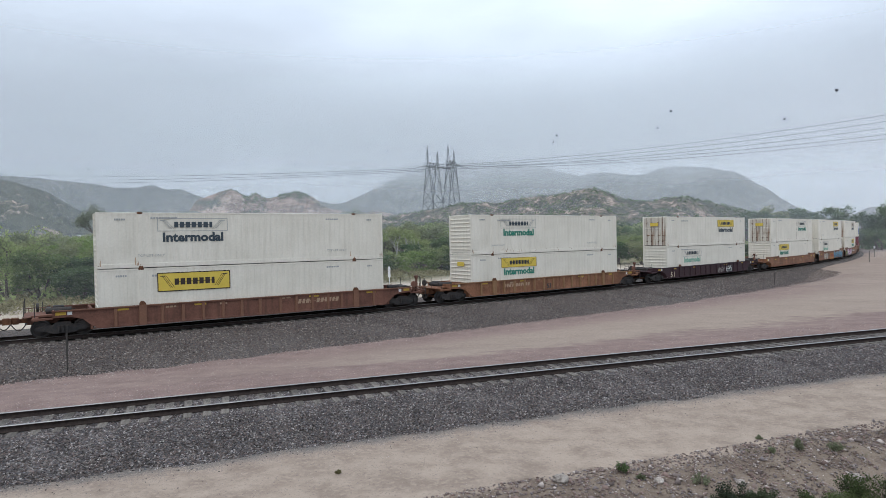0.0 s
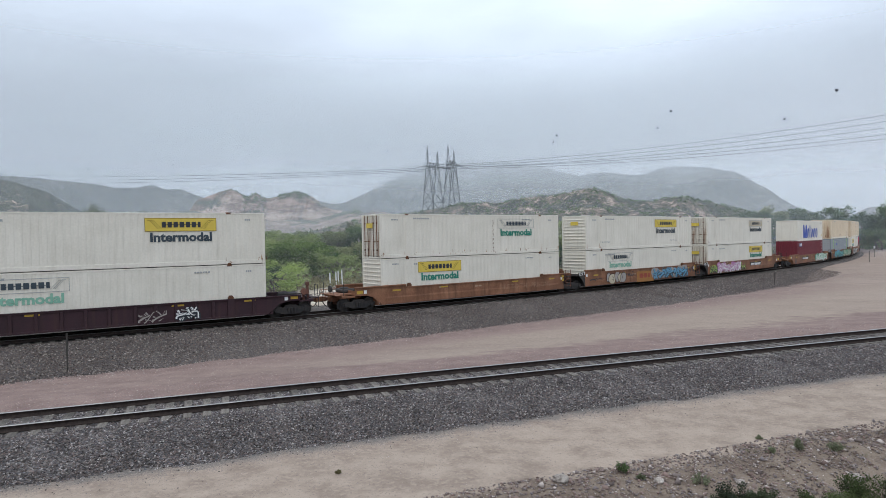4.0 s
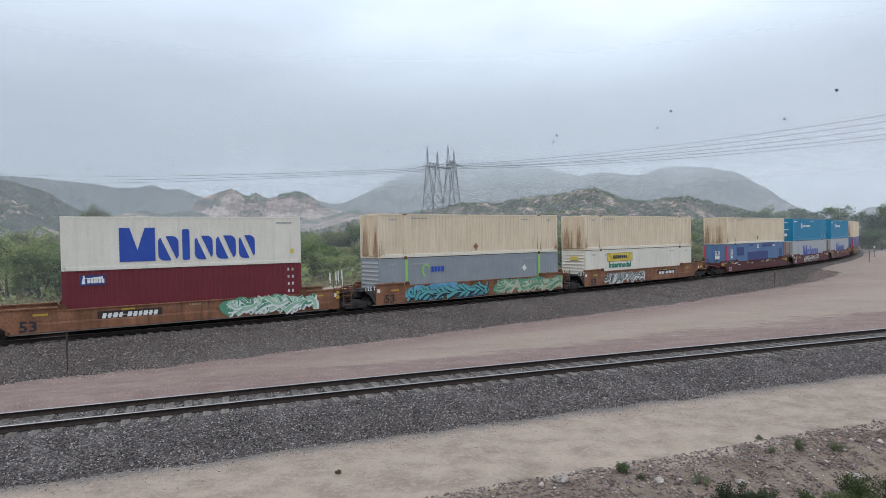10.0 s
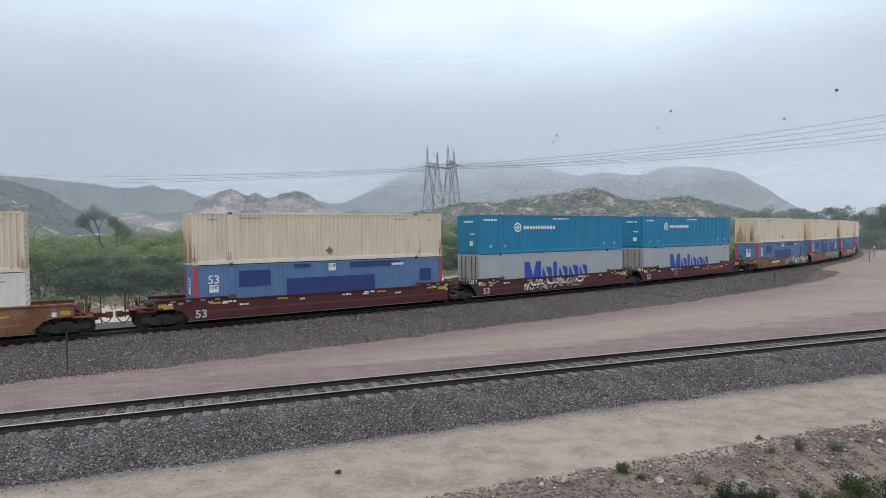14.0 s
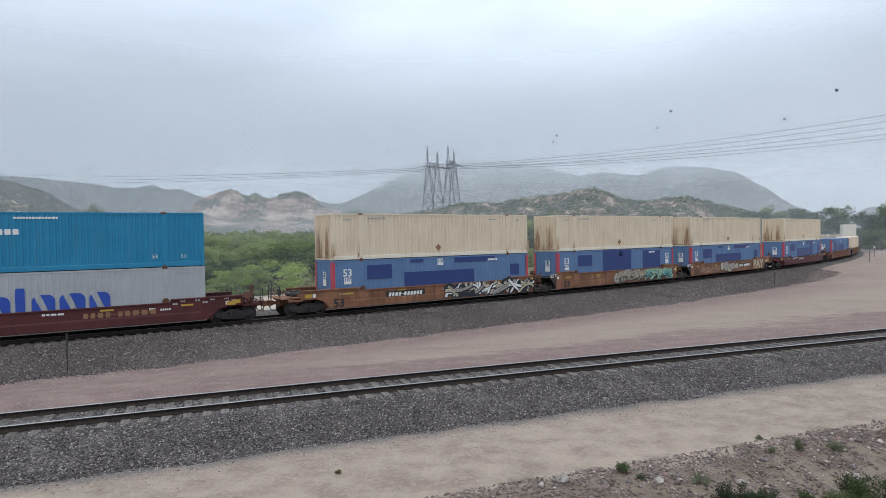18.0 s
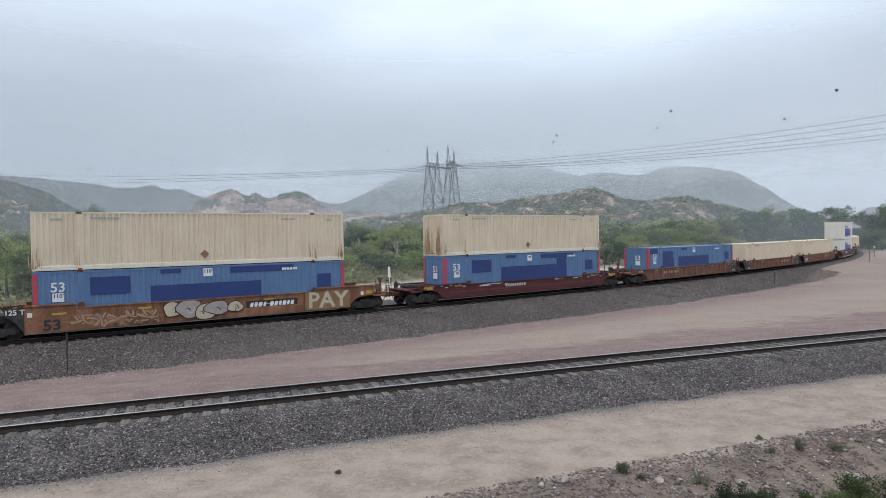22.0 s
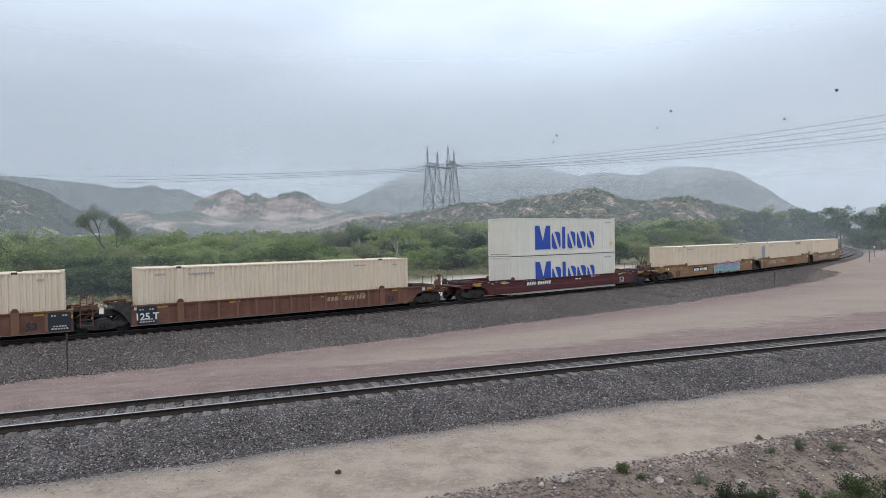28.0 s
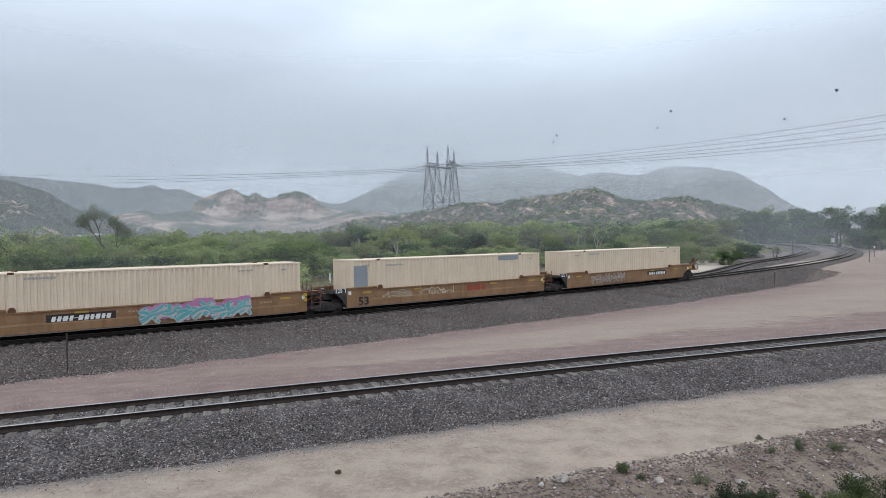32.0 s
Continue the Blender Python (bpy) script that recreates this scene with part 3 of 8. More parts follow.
def build_tracks():
    bed = thing("ballast_bed_1", "wide dark crushed-stone bed under the main line", "ballast", kind="structure",
                data=sweep("ballast_bed", run_main(-200, 330, 1.0), [(-10.5, -1.8), (-9.0, -0.62), (-3.6, -0.32), (-1.75, -0.24), (-0.6, -0.235), (0.6, -0.235), (1.75, -0.235), (2.6, -0.34), (5.0, -0.66), (7.4, -0.95), (8.6, -1.35)], BALLAST_BROWN, 0, 0.9, 4, smooth(34, 76, np.arange(-200, 330, 1.0))))
    main = thing("railway_track_1", "curving main line of steel rails on wooden ties", "railway track", kind="structure")
    rail_pair(main, run_main(-200, 330, 2.0), 0.0, DULL_STEEL)
    tie = Mesh().box(-0.115, -1.3, -0.36, 0.115, 1.3, -0.18, 0.012).data("tie", TIE_WOOD)
    for s in np.arange(-34, 110, 0.545):
        x, y, h = on_line(s)
        part("tie", tie, main, at=Matrix.Translation((x, y, 0)) @ Matrix.Rotation(h + random.uniform(-0.012, 0.012), 4, "Z"))
    fill = gravel_mat("pale_crossing_fill", (0.24, 0.20, 0.17), (0.40, 0.345, 0.30), 8)
    cross = thing("level_crossing", "pale dirt fill of a crossing over the main line", "crossing", kind="structure")
    for prof, s0, s1 in (([(-4.4, -0.45), (-2.6, -0.30), (-1.75, -0.19), (-0.95, -0.15)], 62, 84), ([(-0.64, -0.12), (0.64, -0.12)], 62, 84)):
        part("crossing_fill", sweep("crossing_fill", run_main(s0, s1, 1.0), prof, fill, 0, 0.0), cross)
    far_main = thing("railway_track_2", "inner main line curving away behind the shrubs", "railway track", kind="structure")
    s = np.arange(34, 300, 2.0)
    off = -2.2 - 6.4 * smooth(30, 76, s)
    x, y, h = on_line(s)
    run2 = (x + np.sin(h) * off, y - np.cos(h) * off, h)
    rail_pair(far_main, run2, -0.12, DULL_STEEL)
    thing("ballast_bed_2", "crushed-stone bed under the inner main line", "ballast", kind="structure",
          data=sweep("ballast_bed", run2, [(-5.0, -1.3), (-3.5, -0.75), (-1.75, -0.37), (0.0, -0.36), (1.75, -0.37), (2.6, -0.6), (3.4, -1.3)], BALLAST_BROWN, 0, 0.4, 5))
    bed3 = thing("ballast_bed_3", "dark grey crushed-stone bed under the siding", "ballast", kind="structure",
                 data=sweep("ballast_bed", run_siding(-60, 160, 0.5), [(-2.4, -0.75), (-1.7, -0.42), (-0.6, -0.37), (0.6, -0.37), (1.5, -0.375), (2.0, -0.45), (2.9, -0.60), (3.65, -0.755), (4.2, -0.95), (4.6, -1.2)], BALLAST, 0, 0.5, 6))
    siding = thing("railway_track_3", "straight siding of steel rails on grey weathered ties", "railway track", kind="structure")
    rail_pair(siding, run_siding(-60, 160, 2.0), SIDING_Z)
    x = -32.0
    while x < 100:
        h = math.atan(0.35982 - 0.001198 * x)
        part("tie", tie, siding, at=Matrix.Translation((x, siding_y(x), SIDING_Z + random.uniform(0.0, 0.025))) @ Matrix.Rotation(h + random.uniform(-0.03, 0.03), 4, "Z"))
        x += 0.53 * math.cos(h)


# ---------------- hills, mountains, mist ----------------
def hill(name, label, r0, rc, r1, foot, crest, rough, size, material, n=(220, 60), seed=1, back=None):
    """A range of hills: its crest lies at the distance rc, its foot at r0, its back at r1; crest holds (azimuth, rise per 1000 m)."""
    az, t = np.linspace(crest[0][0], crest[-1][0], n[0]), np.linspace(0, 1, n[1])
    r = np.where(t < 0.75, r0 + (rc - r0) * (t / 0.75), rc + (r1 - rc) * (t - 0.75) / 0.25)
    line = np.interp(az, [c[0] for c in crest], [c[1] for c in crest])
    pad = np.concatenate([np.full(4, line[0]), line, np.full(4, line[-1])])
    line = np.convolve(pad, np.hanning(9) / np.hanning(9).sum(), "valid")
    A, R = np.meshgrid(az, r)
    if back:
        push = back[2] * smooth(back[0], back[1], A)
        R = R + push * (1 - R / r1)
    top = EYE[2] + line[None, :] * rc / 1000 + 0 * A
    X, Y = R * np.sin(np.radians(A)), R * np.cos(np.radians(A))
    T = r[:, None] + 0 * A
    up = np.where(T < rc, smooth(r0, rc, T) * 0.6 + 0.4 * (T - r0) / (rc - r0), 1 - smooth(rc, r1, T))
    gully = -abs(waves(X, Y, size, seed)) + 0.5 * waves(X, Y, size * 0.35, seed + 1) + 0.28 * waves(X, Y, size * 0.15, seed + 2)
    Z = foot + (top - foot) * up + rough * gully * (up * (1 - 0.96 * smooth(rc * 0.86, rc, R)) + 0.06)
    v = np.stack([X, Y, Z], -1).reshape(-1, 3)
    i = np.arange(n[1] - 1)[:, None] * n[0] + np.arange(n[0] - 1)[None, :]
    f = np.stack([i, i + 1, i + n[0] + 1, i + n[0]], -1).reshape(-1, 4)
    return thing(name, label, "hill", kind="structure", data=raw(name, v, f, material, True)), (X, Y, Z)


def cliff_mat(name, scrub, pale, pink, patch, amount, bands):
    """Sandstone: tilted beds of two tones, broken by dark scrub on patches of ground."""
    m = bpy.data.materials.new(name)
    m.use_nodes = True
    n, l = m.node_tree.nodes, m.node_tree.links
    b, tc = n["Principled BSDF"], n.new("ShaderNodeTexCoord")
    mp = n.new("ShaderNodeMapping")
    mp.inputs["Rotation"].default_value = (0, radians(24), 0)
    mp.inputs["Scale"].default_value = (0.3, 0.3, 1.0)
    beds, wide, fine = n.new("ShaderNodeTexNoise"), n.new("ShaderNodeTexNoise"), n.new("ShaderNodeTexNoise")
    for q, sc, de, ro in ((beds, bands, 6, 0.6), (wide, patch, 9, 0.62), (fine, 0.16, 6, 0.7)):
        q.inputs["Scale"].default_value, q.inputs["Detail"].default_value, q.inputs["Roughness"].default_value = sc, de, ro
    l.new(tc.outputs["Object"], mp.inputs["Vector"])
    l.new(mp.outputs["Vector"], beds.inputs["Vector"])
    l.new(tc.outputs["Object"], wide.inputs["Vector"])
    l.new(tc.outputs["Object"], fine.inputs["Vector"])
    tone, mask, speck = n.new("ShaderNodeValToRGB"), n.new("ShaderNodeMapRange"), n.new("ShaderNodeMapRange")
    e = tone.color_ramp.elements
    e[0].position, e[0].color, e[1].position, e[1].color = 0.40, (*pink, 1), 0.60, (*pale, 1)
    dark = e.new(0.47)
    dark.color = (*[c * 0.5 for c in pink], 1)
    l.new(beds.outputs["Fac"], tone.inputs["Fac"])
    mask.inputs["From Min"].default_value, mask.inputs["From Max"].default_value = amount, amount + 0.07
    l.new(wide.outputs["Fac"], mask.inputs["Value"])
    speck.inputs["From Min"].default_value, speck.inputs["From Max"].default_value = 0.54, 0.62
    l.new(fine.outputs["Fac"], speck.inputs["Value"])
    mx, mx2, mu = n.new("ShaderNodeMix"), n.new("ShaderNodeMix"), n.new("ShaderNodeMath")
    mx.data_type = mx2.data_type = "RGBA"
    mu.operation = "MULTIPLY"
    mu.inputs[1].default_value = 0.55
    l.new(speck.outputs["Result"], mu.inputs[0])
    l.new(mu.outputs[0], mx.inputs[0])
    l.new(tone.outputs["Color"], mx.inputs[6])
    mx.inputs[7].default_value = (*scrub, 1)
    l.new(mask.outputs["Result"], mx2.inputs[0])
    mx2.inputs[6].default_value = (*scrub, 1)
    l.new(mx.outputs[2], mx2.inputs[7])
    l.new(mx2.outputs[2], b.inputs["Base Color"])
    b.inputs["Roughness"].default_value, b.inputs["Specular IOR Level"].default_value = 0.95, 0.1
    bp = n.new("ShaderNodeBump")
    bp.inputs["Strength"].default_value, bp.inputs["Distance"].default_value = 1.0, 11.0
    l.new(beds.outputs["Fac"], bp.inputs["Height"])
    l.new(bp.outputs["Normal"], b.inputs["Normal"])
    return m


SCRUB_HILL = mat("scrubby_hillside", [(0.036, 0.042, 0.031), (0.064, 0.066, 0.048), (0.15, 0.12, 0.092), (0.38, 0.29, 0.235)], 0.055, 0.95, bump=1.0, fine=0.45, ramp=(0.42, 0.62), bump_scale=1.5, detail=8)
DARK_HILL = mat("dark_chaparral_hillside", [(0.034, 0.042, 0.034), (0.08, 0.085, 0.066), (0.065, 0.07, 0.056), (0.36, 0.28, 0.225)], 0.03, 0.95, bump=1.0, fine=0.22, ramp=(0.42, 0.64), bump_scale=3.0, detail=9)
ROCK = cliff_mat("pinkish_sandstone", (0.07, 0.082, 0.066), (0.42, 0.33, 0.275), (0.33, 0.235, 0.195), 0.018, 0.40, 0.055)
LEDGE = cliff_mat("pale_sandstone_ledge", (0.075, 0.085, 0.062), (0.42, 0.33, 0.265), (0.34, 0.255, 0.21), 0.016, 0.42, 0.05)
FAR_RANGE = mat("distant_mountain_slope", [(0.05, 0.06, 0.055), (0.13, 0.13, 0.12)], 0.008, 1.0, bump=1.0, fine=0.05, bump_scale=8.0)


def build_hills():
    hill("mountain_range", "far misty ridge across the valley", 930, 1065, 1135, -10, [(-48, 90), (-41.6, 94.8), (-38.5, 95.1), (-35.83, 92.2), (-35.02, 93.6), (-33.7, 90.7), (-31.83, 88.8), (-30.28, 87.3), (-28.68, 82.4), (-27.45, 79.7), (-26.61, 80.8), (-25.97, 85.2), (-25.41, 86.6), (-24.89, 83.9), (-24.37, 79.9), (-22.91, 78.6), (-22.24, 73.6), (-21.56, 67.7), (-19.47, 65.3), (-17.08, 67.2), (-14.63, 65.4), (-11.52, 64.3), (-10.1, 58.7), (-8.96, 56.7), (-7, 51.8), (-4.4, 45.7)], 26, 230, FAR_RANGE, (320, 60), 3)
    hill("mountain_range", "misty mountain rising into low cloud", 1500, 2500, 3100, -20, [(-11.65, 45.3), (-10.36, 52.4), (-9.27, 57.7), (-8.12, 65.7), (-6.91, 76.5), (-5.49, 88.2), (-3.68, 103.5), (-1.93, 114.2), (0.46, 121.8), (3.64, 124.3), (6.78, 119.9), (9.37, 110.1), (11.92, 97.6), (14.42, 83.3)], 70, 520, FAR_RANGE, (240, 60), 5)
    hill("mountain_range", "grey mountain with two humps in the mist", 1250, 1950, 2500, -20, [(4.09, 43), (6.2, 55.1), (7.78, 64.5), (9.6, 73.6), (11.4, 86.2), (13.43, 96.5), (14.68, 99.2), (15.42, 99.5), (16.4, 95.1), (17.6, 90.6), (18.23, 91.8), (19.04, 98.1), (20.22, 103.1), (21.15, 103), (21.83, 99.7), (22.6, 98.9), (23.63, 96.9), (25.17, 91.1), (26.37, 81.5), (27.33, 69), (28.32, 57.4), (29.33, 44.4), (30.37, 31.7), (31.3, 27.8), (32.45, 23.2), (33.94, 20.7), (34.59, 27.9), (35.2, 30.5), (36, 26.1), (37.8, 18.3), (42, 12)], 60, 420, FAR_RANGE, (320, 60), 9)
    hill("dark_hillside", "dark chaparral hillside with pale scars", 300, 520, 570, -4, [(-52, 92), (-42.2, 94.2), (-39.2, 91.6), (-35.84, 87), (-34.79, 84.7), (-34.36, 81.1), (-33.53, 77.8), (-32.61, 70.5), (-32.25, 64.4), (-31.3, 55.2), (-30.54, 45.8), (-28.95, 36.3), (-27.1, 28), (-24.1, 15.8), (-22, 8)], 14, 80, DARK_HILL, (200, 60), 7)
    rock = hill("rock_outcrop", "pale pink sandstone outcrop with dark scrub", 640, 780, 880, -2, [(-23.29, 30.9), (-22.5, 47.9), (-21.79, 64.2), (-20.86, 71.2), (-19.69, 79.2), (-19.12, 81.5), (-18.51, 77.6), (-17.94, 71.5), (-17.56, 68.9), (-17.22, 74.2), (-16.78, 74.3), (-16.4, 69), (-15.72, 68.1), (-14.88, 70.8), (-14.03, 75.2), (-13.22, 78.8), (-12.37, 73.4), (-11.82, 67.1), (-11.33, 57.1), (-10.52, 49.7), (-9.29, 44.9), (-8.31, 37.4)], 22, 110, ROCK, (320, 90), 12)[1]
    ledge = hill("sandstone_ledge", "low pale sandstone ledges across the valley", 540, 690, 760, -4, [(-31, 18), (-29.57, 26.6), (-28.13, 40.3), (-27.29, 44.4), (-25.89, 47.8), (-25.16, 42.8), (-24.42, 42), (-23.26, 46.2), (-22.04, 47.9), (-20.45, 37.5), (-17.13, 30.1), (-11.66, 32.7), (-10.12, 39.6), (-8.98, 44.9), (-8.09, 47.4), (-7.27, 40.8), (-6.37, 46.2), (-4.91, 40.3), (-3.33, 36.2), (-1.75, 30.2), (0.36, 20.3)], 7, 60, LEDGE, (260, 50), 15)[1]
    scrub = hill("scrub_hill", "rounded dry hill covered with dark scrub", 150, 335, 460, -3,
                 [(-14, 8), (-11.68, 14.5), (-9.62, 23.1), (-7.54, 31.7), (-4.39, 37.4), (-1.95, 43.2), (-0.67, 46.5), (0.65, 49.8), (2.09, 55.8), (2.88, 52.7), (3.78, 56.1), (5.31, 53.6), (6.47, 57.7), (7.67, 61.8), (9.07, 62.9), (10.62, 64.9), (12.4, 70.2), (13.71, 73), (14.66, 67.9), (15.49, 62.1), (16.47, 55.2), (17.82, 50.9), (18.87, 50.2), (19.82, 53.1), (20.75, 55.1), (21.85, 56), (23.16, 51.6), (24.36, 47.4), (25.58, 41.5), (26.43, 37.6), (27.48, 25), (28.72, 8), (30.2, -14), (42, -20)], 5.5, 70, SCRUB_HILL, (320, 90), 21, (20, 27, 190))[1]
    return rock, ledge, scrub


def build_mist():
    x, y, h = run_main(-75, 60, 4.0)
    more = np.arange(8.0, 330.0, 8.0)
    x, y, h = np.concatenate([x, x[-1] + math.cos(h[-1]) * more]), np.concatenate([y, y[-1] + math.sin(h[-1]) * more]), np.concatenate([h, np.full(len(more), h[-1])])
    v = np.concatenate([np.stack([x - np.sin(h) * 15, y + np.cos(h) * 15, np.full(len(x), z)], -1) for z in np.linspace(-3, 15, 6)])
    i = np.arange(5)[:, None] * len(x) + np.arange(len(x) - 1)[None, :]
    f = np.stack([i, i + 1, i + len(x) + 1, i + len(x)], -1).reshape(-1, 4)
    ob = thing("mist_bank", "faint morning mist along the thicket", "mist", kind="stuff", data=raw("mist_bank", v, f, mist_mat("mist", (0.068, 0.06), 0, 6, 14, 1)))
    ob.visible_shadow = False
    for name, r, z0, z1, args in (
            ("mist_bank", 1150, -60, 520, ((0.08, 0.86), 58, 170, 430, 50)),
            ("mist_bank", 905, -40, 300, ((0.22, 0.18), 0, 120, 290, 30)),
            ("mist_bank", 545, -20, 200, ((0.15, 0.10), 0, 60, 190, 20)),
            ("mist_bank", 430, -10, 150, ((0.10, 0.06), 0, 50, 140, 10)),
            ("mist_bank", 255, -10, 90, ((0.08, 0.05), 0, 25, 80, 6)),
            ("mist_bank", 178, -10, 60, ((0.07, 0.04), 0, 18, 55, 4)),
            ("mist_bank", 138, -10, 40, ((0.065, 0.04), 0, 14, 38, 3))):
        az = np.radians(np.linspace(-58, 58, 60))
        v = np.concatenate([np.stack([np.sin(az) * r, np.cos(az) * r, np.full(60, z)], -1) for z in np.linspace(z0, z1, 8)])
        i = np.arange(7)[:, None] * 60 + np.arange(59)[None, :]
        f = np.stack([i, i + 1, i + 61, i + 60], -1).reshape(-1, 4)
        ob = thing(name, "thin grey morning mist hanging in the valley", "mist", kind="stuff", data=raw(name, v, f, mist_mat("mist", *args)))
        ob.visible_shadow = False


build_ground()
build_tracks()
ROCK_GRID, LEDGE_GRID, SCRUB_GRID = build_hills()
build_mist()
# ---------------- plants ----------------
def leaf_cloud(rng, centres, radii, counts, size, flat=0.8):
    """Leaves as small tilted quads, thickest near the skin of each lobe."""
    cs, n = [], 0
    for c, r, k in zip(centres, radii, counts):
        d = rng.normal(size=(k, 3))
        d /= np.linalg.norm(d, axis=1)[:, None]
        q = r * (rng.uniform(0.35, 1.0, k) ** 0.45)[:, None] * (1 + 0.22 * rng.normal(size=(k, 1)))
        cs.append(np.asarray(c) + d * q * np.array([1, 1, flat]))
    P = np.concatenate(cs)
    k = len(P)
    a, b = rng.normal(size=(k, 3)), rng.normal(size=(k, 3))
    a /= np.linalg.norm(a, axis=1)[:, None]
    b -= a * (a * b).sum(1)[:, None]
    b /= np.linalg.norm(b, axis=1)[:, None]
    s = size * rng.uniform(0.6, 1.4, (k, 1))
    a, b = a * s, b * s * 0.6
    v = np.stack([P - a, P - b, P + a, P + b], 1).reshape(-1, 3)
    return v, np.arange(4 * k).reshape(-1, 4)


def tree_parts(kind_, seed):
    """Trunk and crown meshes of a tree six metres high."""
    rng = np.random.RandomState(seed)
    r2 = random.Random(seed)
    m = Mesh()
    tips = []
    stems = {"willow": 4, "oak": 2, "bush": 5, "open": 3}[kind_]
    for i in range(stems):
        a = 2 * math.pi * (i + r2.random() * 0.6) / stems
        lean = {"willow": 0.9, "oak": 0.5, "bush": 1.0, "open": 0.8}[kind_]
        p = Vector((0.12 * math.cos(a), 0.12 * math.sin(a), -0.2))
        d = Vector((math.cos(a) * lean * 0.4, math.sin(a) * lean * 0.4, 1)).normalized()
        rad = 0.15 if kind_ != "oak" else 0.22
        for k in range(4):
            q = p + d * (1.05 if kind_ != "bush" else 0.7)
            m.tube(p, q, rad, 6, rad * 0.72)
            for j in range(2):
                e = (d + Vector((r2.uniform(-1, 1), r2.uniform(-1, 1), r2.uniform(0, 0.7)))).normalized()
                t = q + e * r2.uniform(0.6, 1.4)
                if k > 0:
                    m.tube(q, t, rad * 0.45, 5, 0.015)
                    tips.append(t)
                    for _ in range(2 if kind_ == "open" else 1):
                        e2 = (e + Vector((r2.uniform(-1, 1), r2.uniform(-1, 1), r2.uniform(-0.2, 0.8)))).normalized()
                        m.tube(t, t + e2 * r2.uniform(0.4, 0.9), 0.014, 4, 0.005)
            p, rad = q, rad * 0.7
            d = (d + Vector((r2.uniform(-0.35, 0.35), r2.uniform(-0.35, 0.35), 0.1))).normalized()
        tips.append(p)
    trunk = m.data("trunk", BARK)
    n = {"willow": 34, "oak": 30, "bush": 26, "open": 24}[kind_]
    cs, rs = [], []
    for i in range(n):
        if i < len(tips) and kind_ != "bush":
            c = np.array(tips[i]) + rng.normal(size=3) * 0.25
        else:
            a, rr = rng.uniform(0, 6.28), rng.uniform(0.2, 1) ** 0.6
            hgt = {"willow": (0.9, 5.4), "oak": (0.5, 5.3), "bush": (0.4, 4.6), "open": (2.6, 5.4)}[kind_]
            z = rng.uniform(*hgt)
            w = {"willow": 2.3, "oak": 2.6, "bush": 3.0, "open": 2.2}[kind_] * math.sin(max(0.25, min(1, 1.12 - abs(z - 2.8) / 4.2)) * math.pi / 2)
            c = np.array([math.cos(a) * rr * w, math.sin(a) * rr * w, z])
        cs.append(c)
        rs.append(rng.uniform(0.45, 1.0) * (0.8 if kind_ == "open" else 1.0))
    per = {"willow": 130, "oak": 170, "bush": 160, "open": 55}[kind_]
    size = {"willow": 0.115, "oak": 0.12, "bush": 0.12, "open": 0.10}[kind_]
    v, f = leaf_cloud(rng, cs, rs, [int(per * (0.5 + r)) for r in rs], size)
    return trunk, v, f


TREE_MESHES = {}
LEAF_OF = {"willow": (LEAF_A, LEAF_E), "oak": (LEAF_C, LEAF_WALL), "bush": (LEAF_B, LEAF_A, LEAF_LIME), "open": (LEAF_D, LEAF_A)}


def tree(kind_, x, y, height, width, label, variant=0, fresh=0, turn=None, name="tree", group="trees of the thicket"):
    key = (kind_, variant % 3, fresh)
    if key not in TREE_MESHES:
        trunk, v, f = tree_parts(kind_, 100 + 17 * (variant % 3) + len(kind_) * 5)
        TREE_MESHES[key] = (trunk, raw("crown", v, f, LEAF_OF[kind_][fresh]))
    trunk, crown = TREE_MESHES[key]
    ob = thing(name, label, name, group)
    part("trunk", trunk, ob, "grey branching trunk")
    part("crown", crown, ob, "uneven leafy crown with gaps")
    z = float(ground_z(np.array([x]), np.array([y]))[0])
    ob.matrix_basis = Matrix.Translation((x, y, z)) @ Matrix.Rotation(random.uniform(0, 6.28) if turn is None else turn, 4, "Z") @ Matrix.Diagonal((width / 5.4, width / 5.4, height / 6.0, 1))
    return ob


def at_azimuth(az, r):
    return r * math.sin(radians(az)), r * math.cos(radians(az))


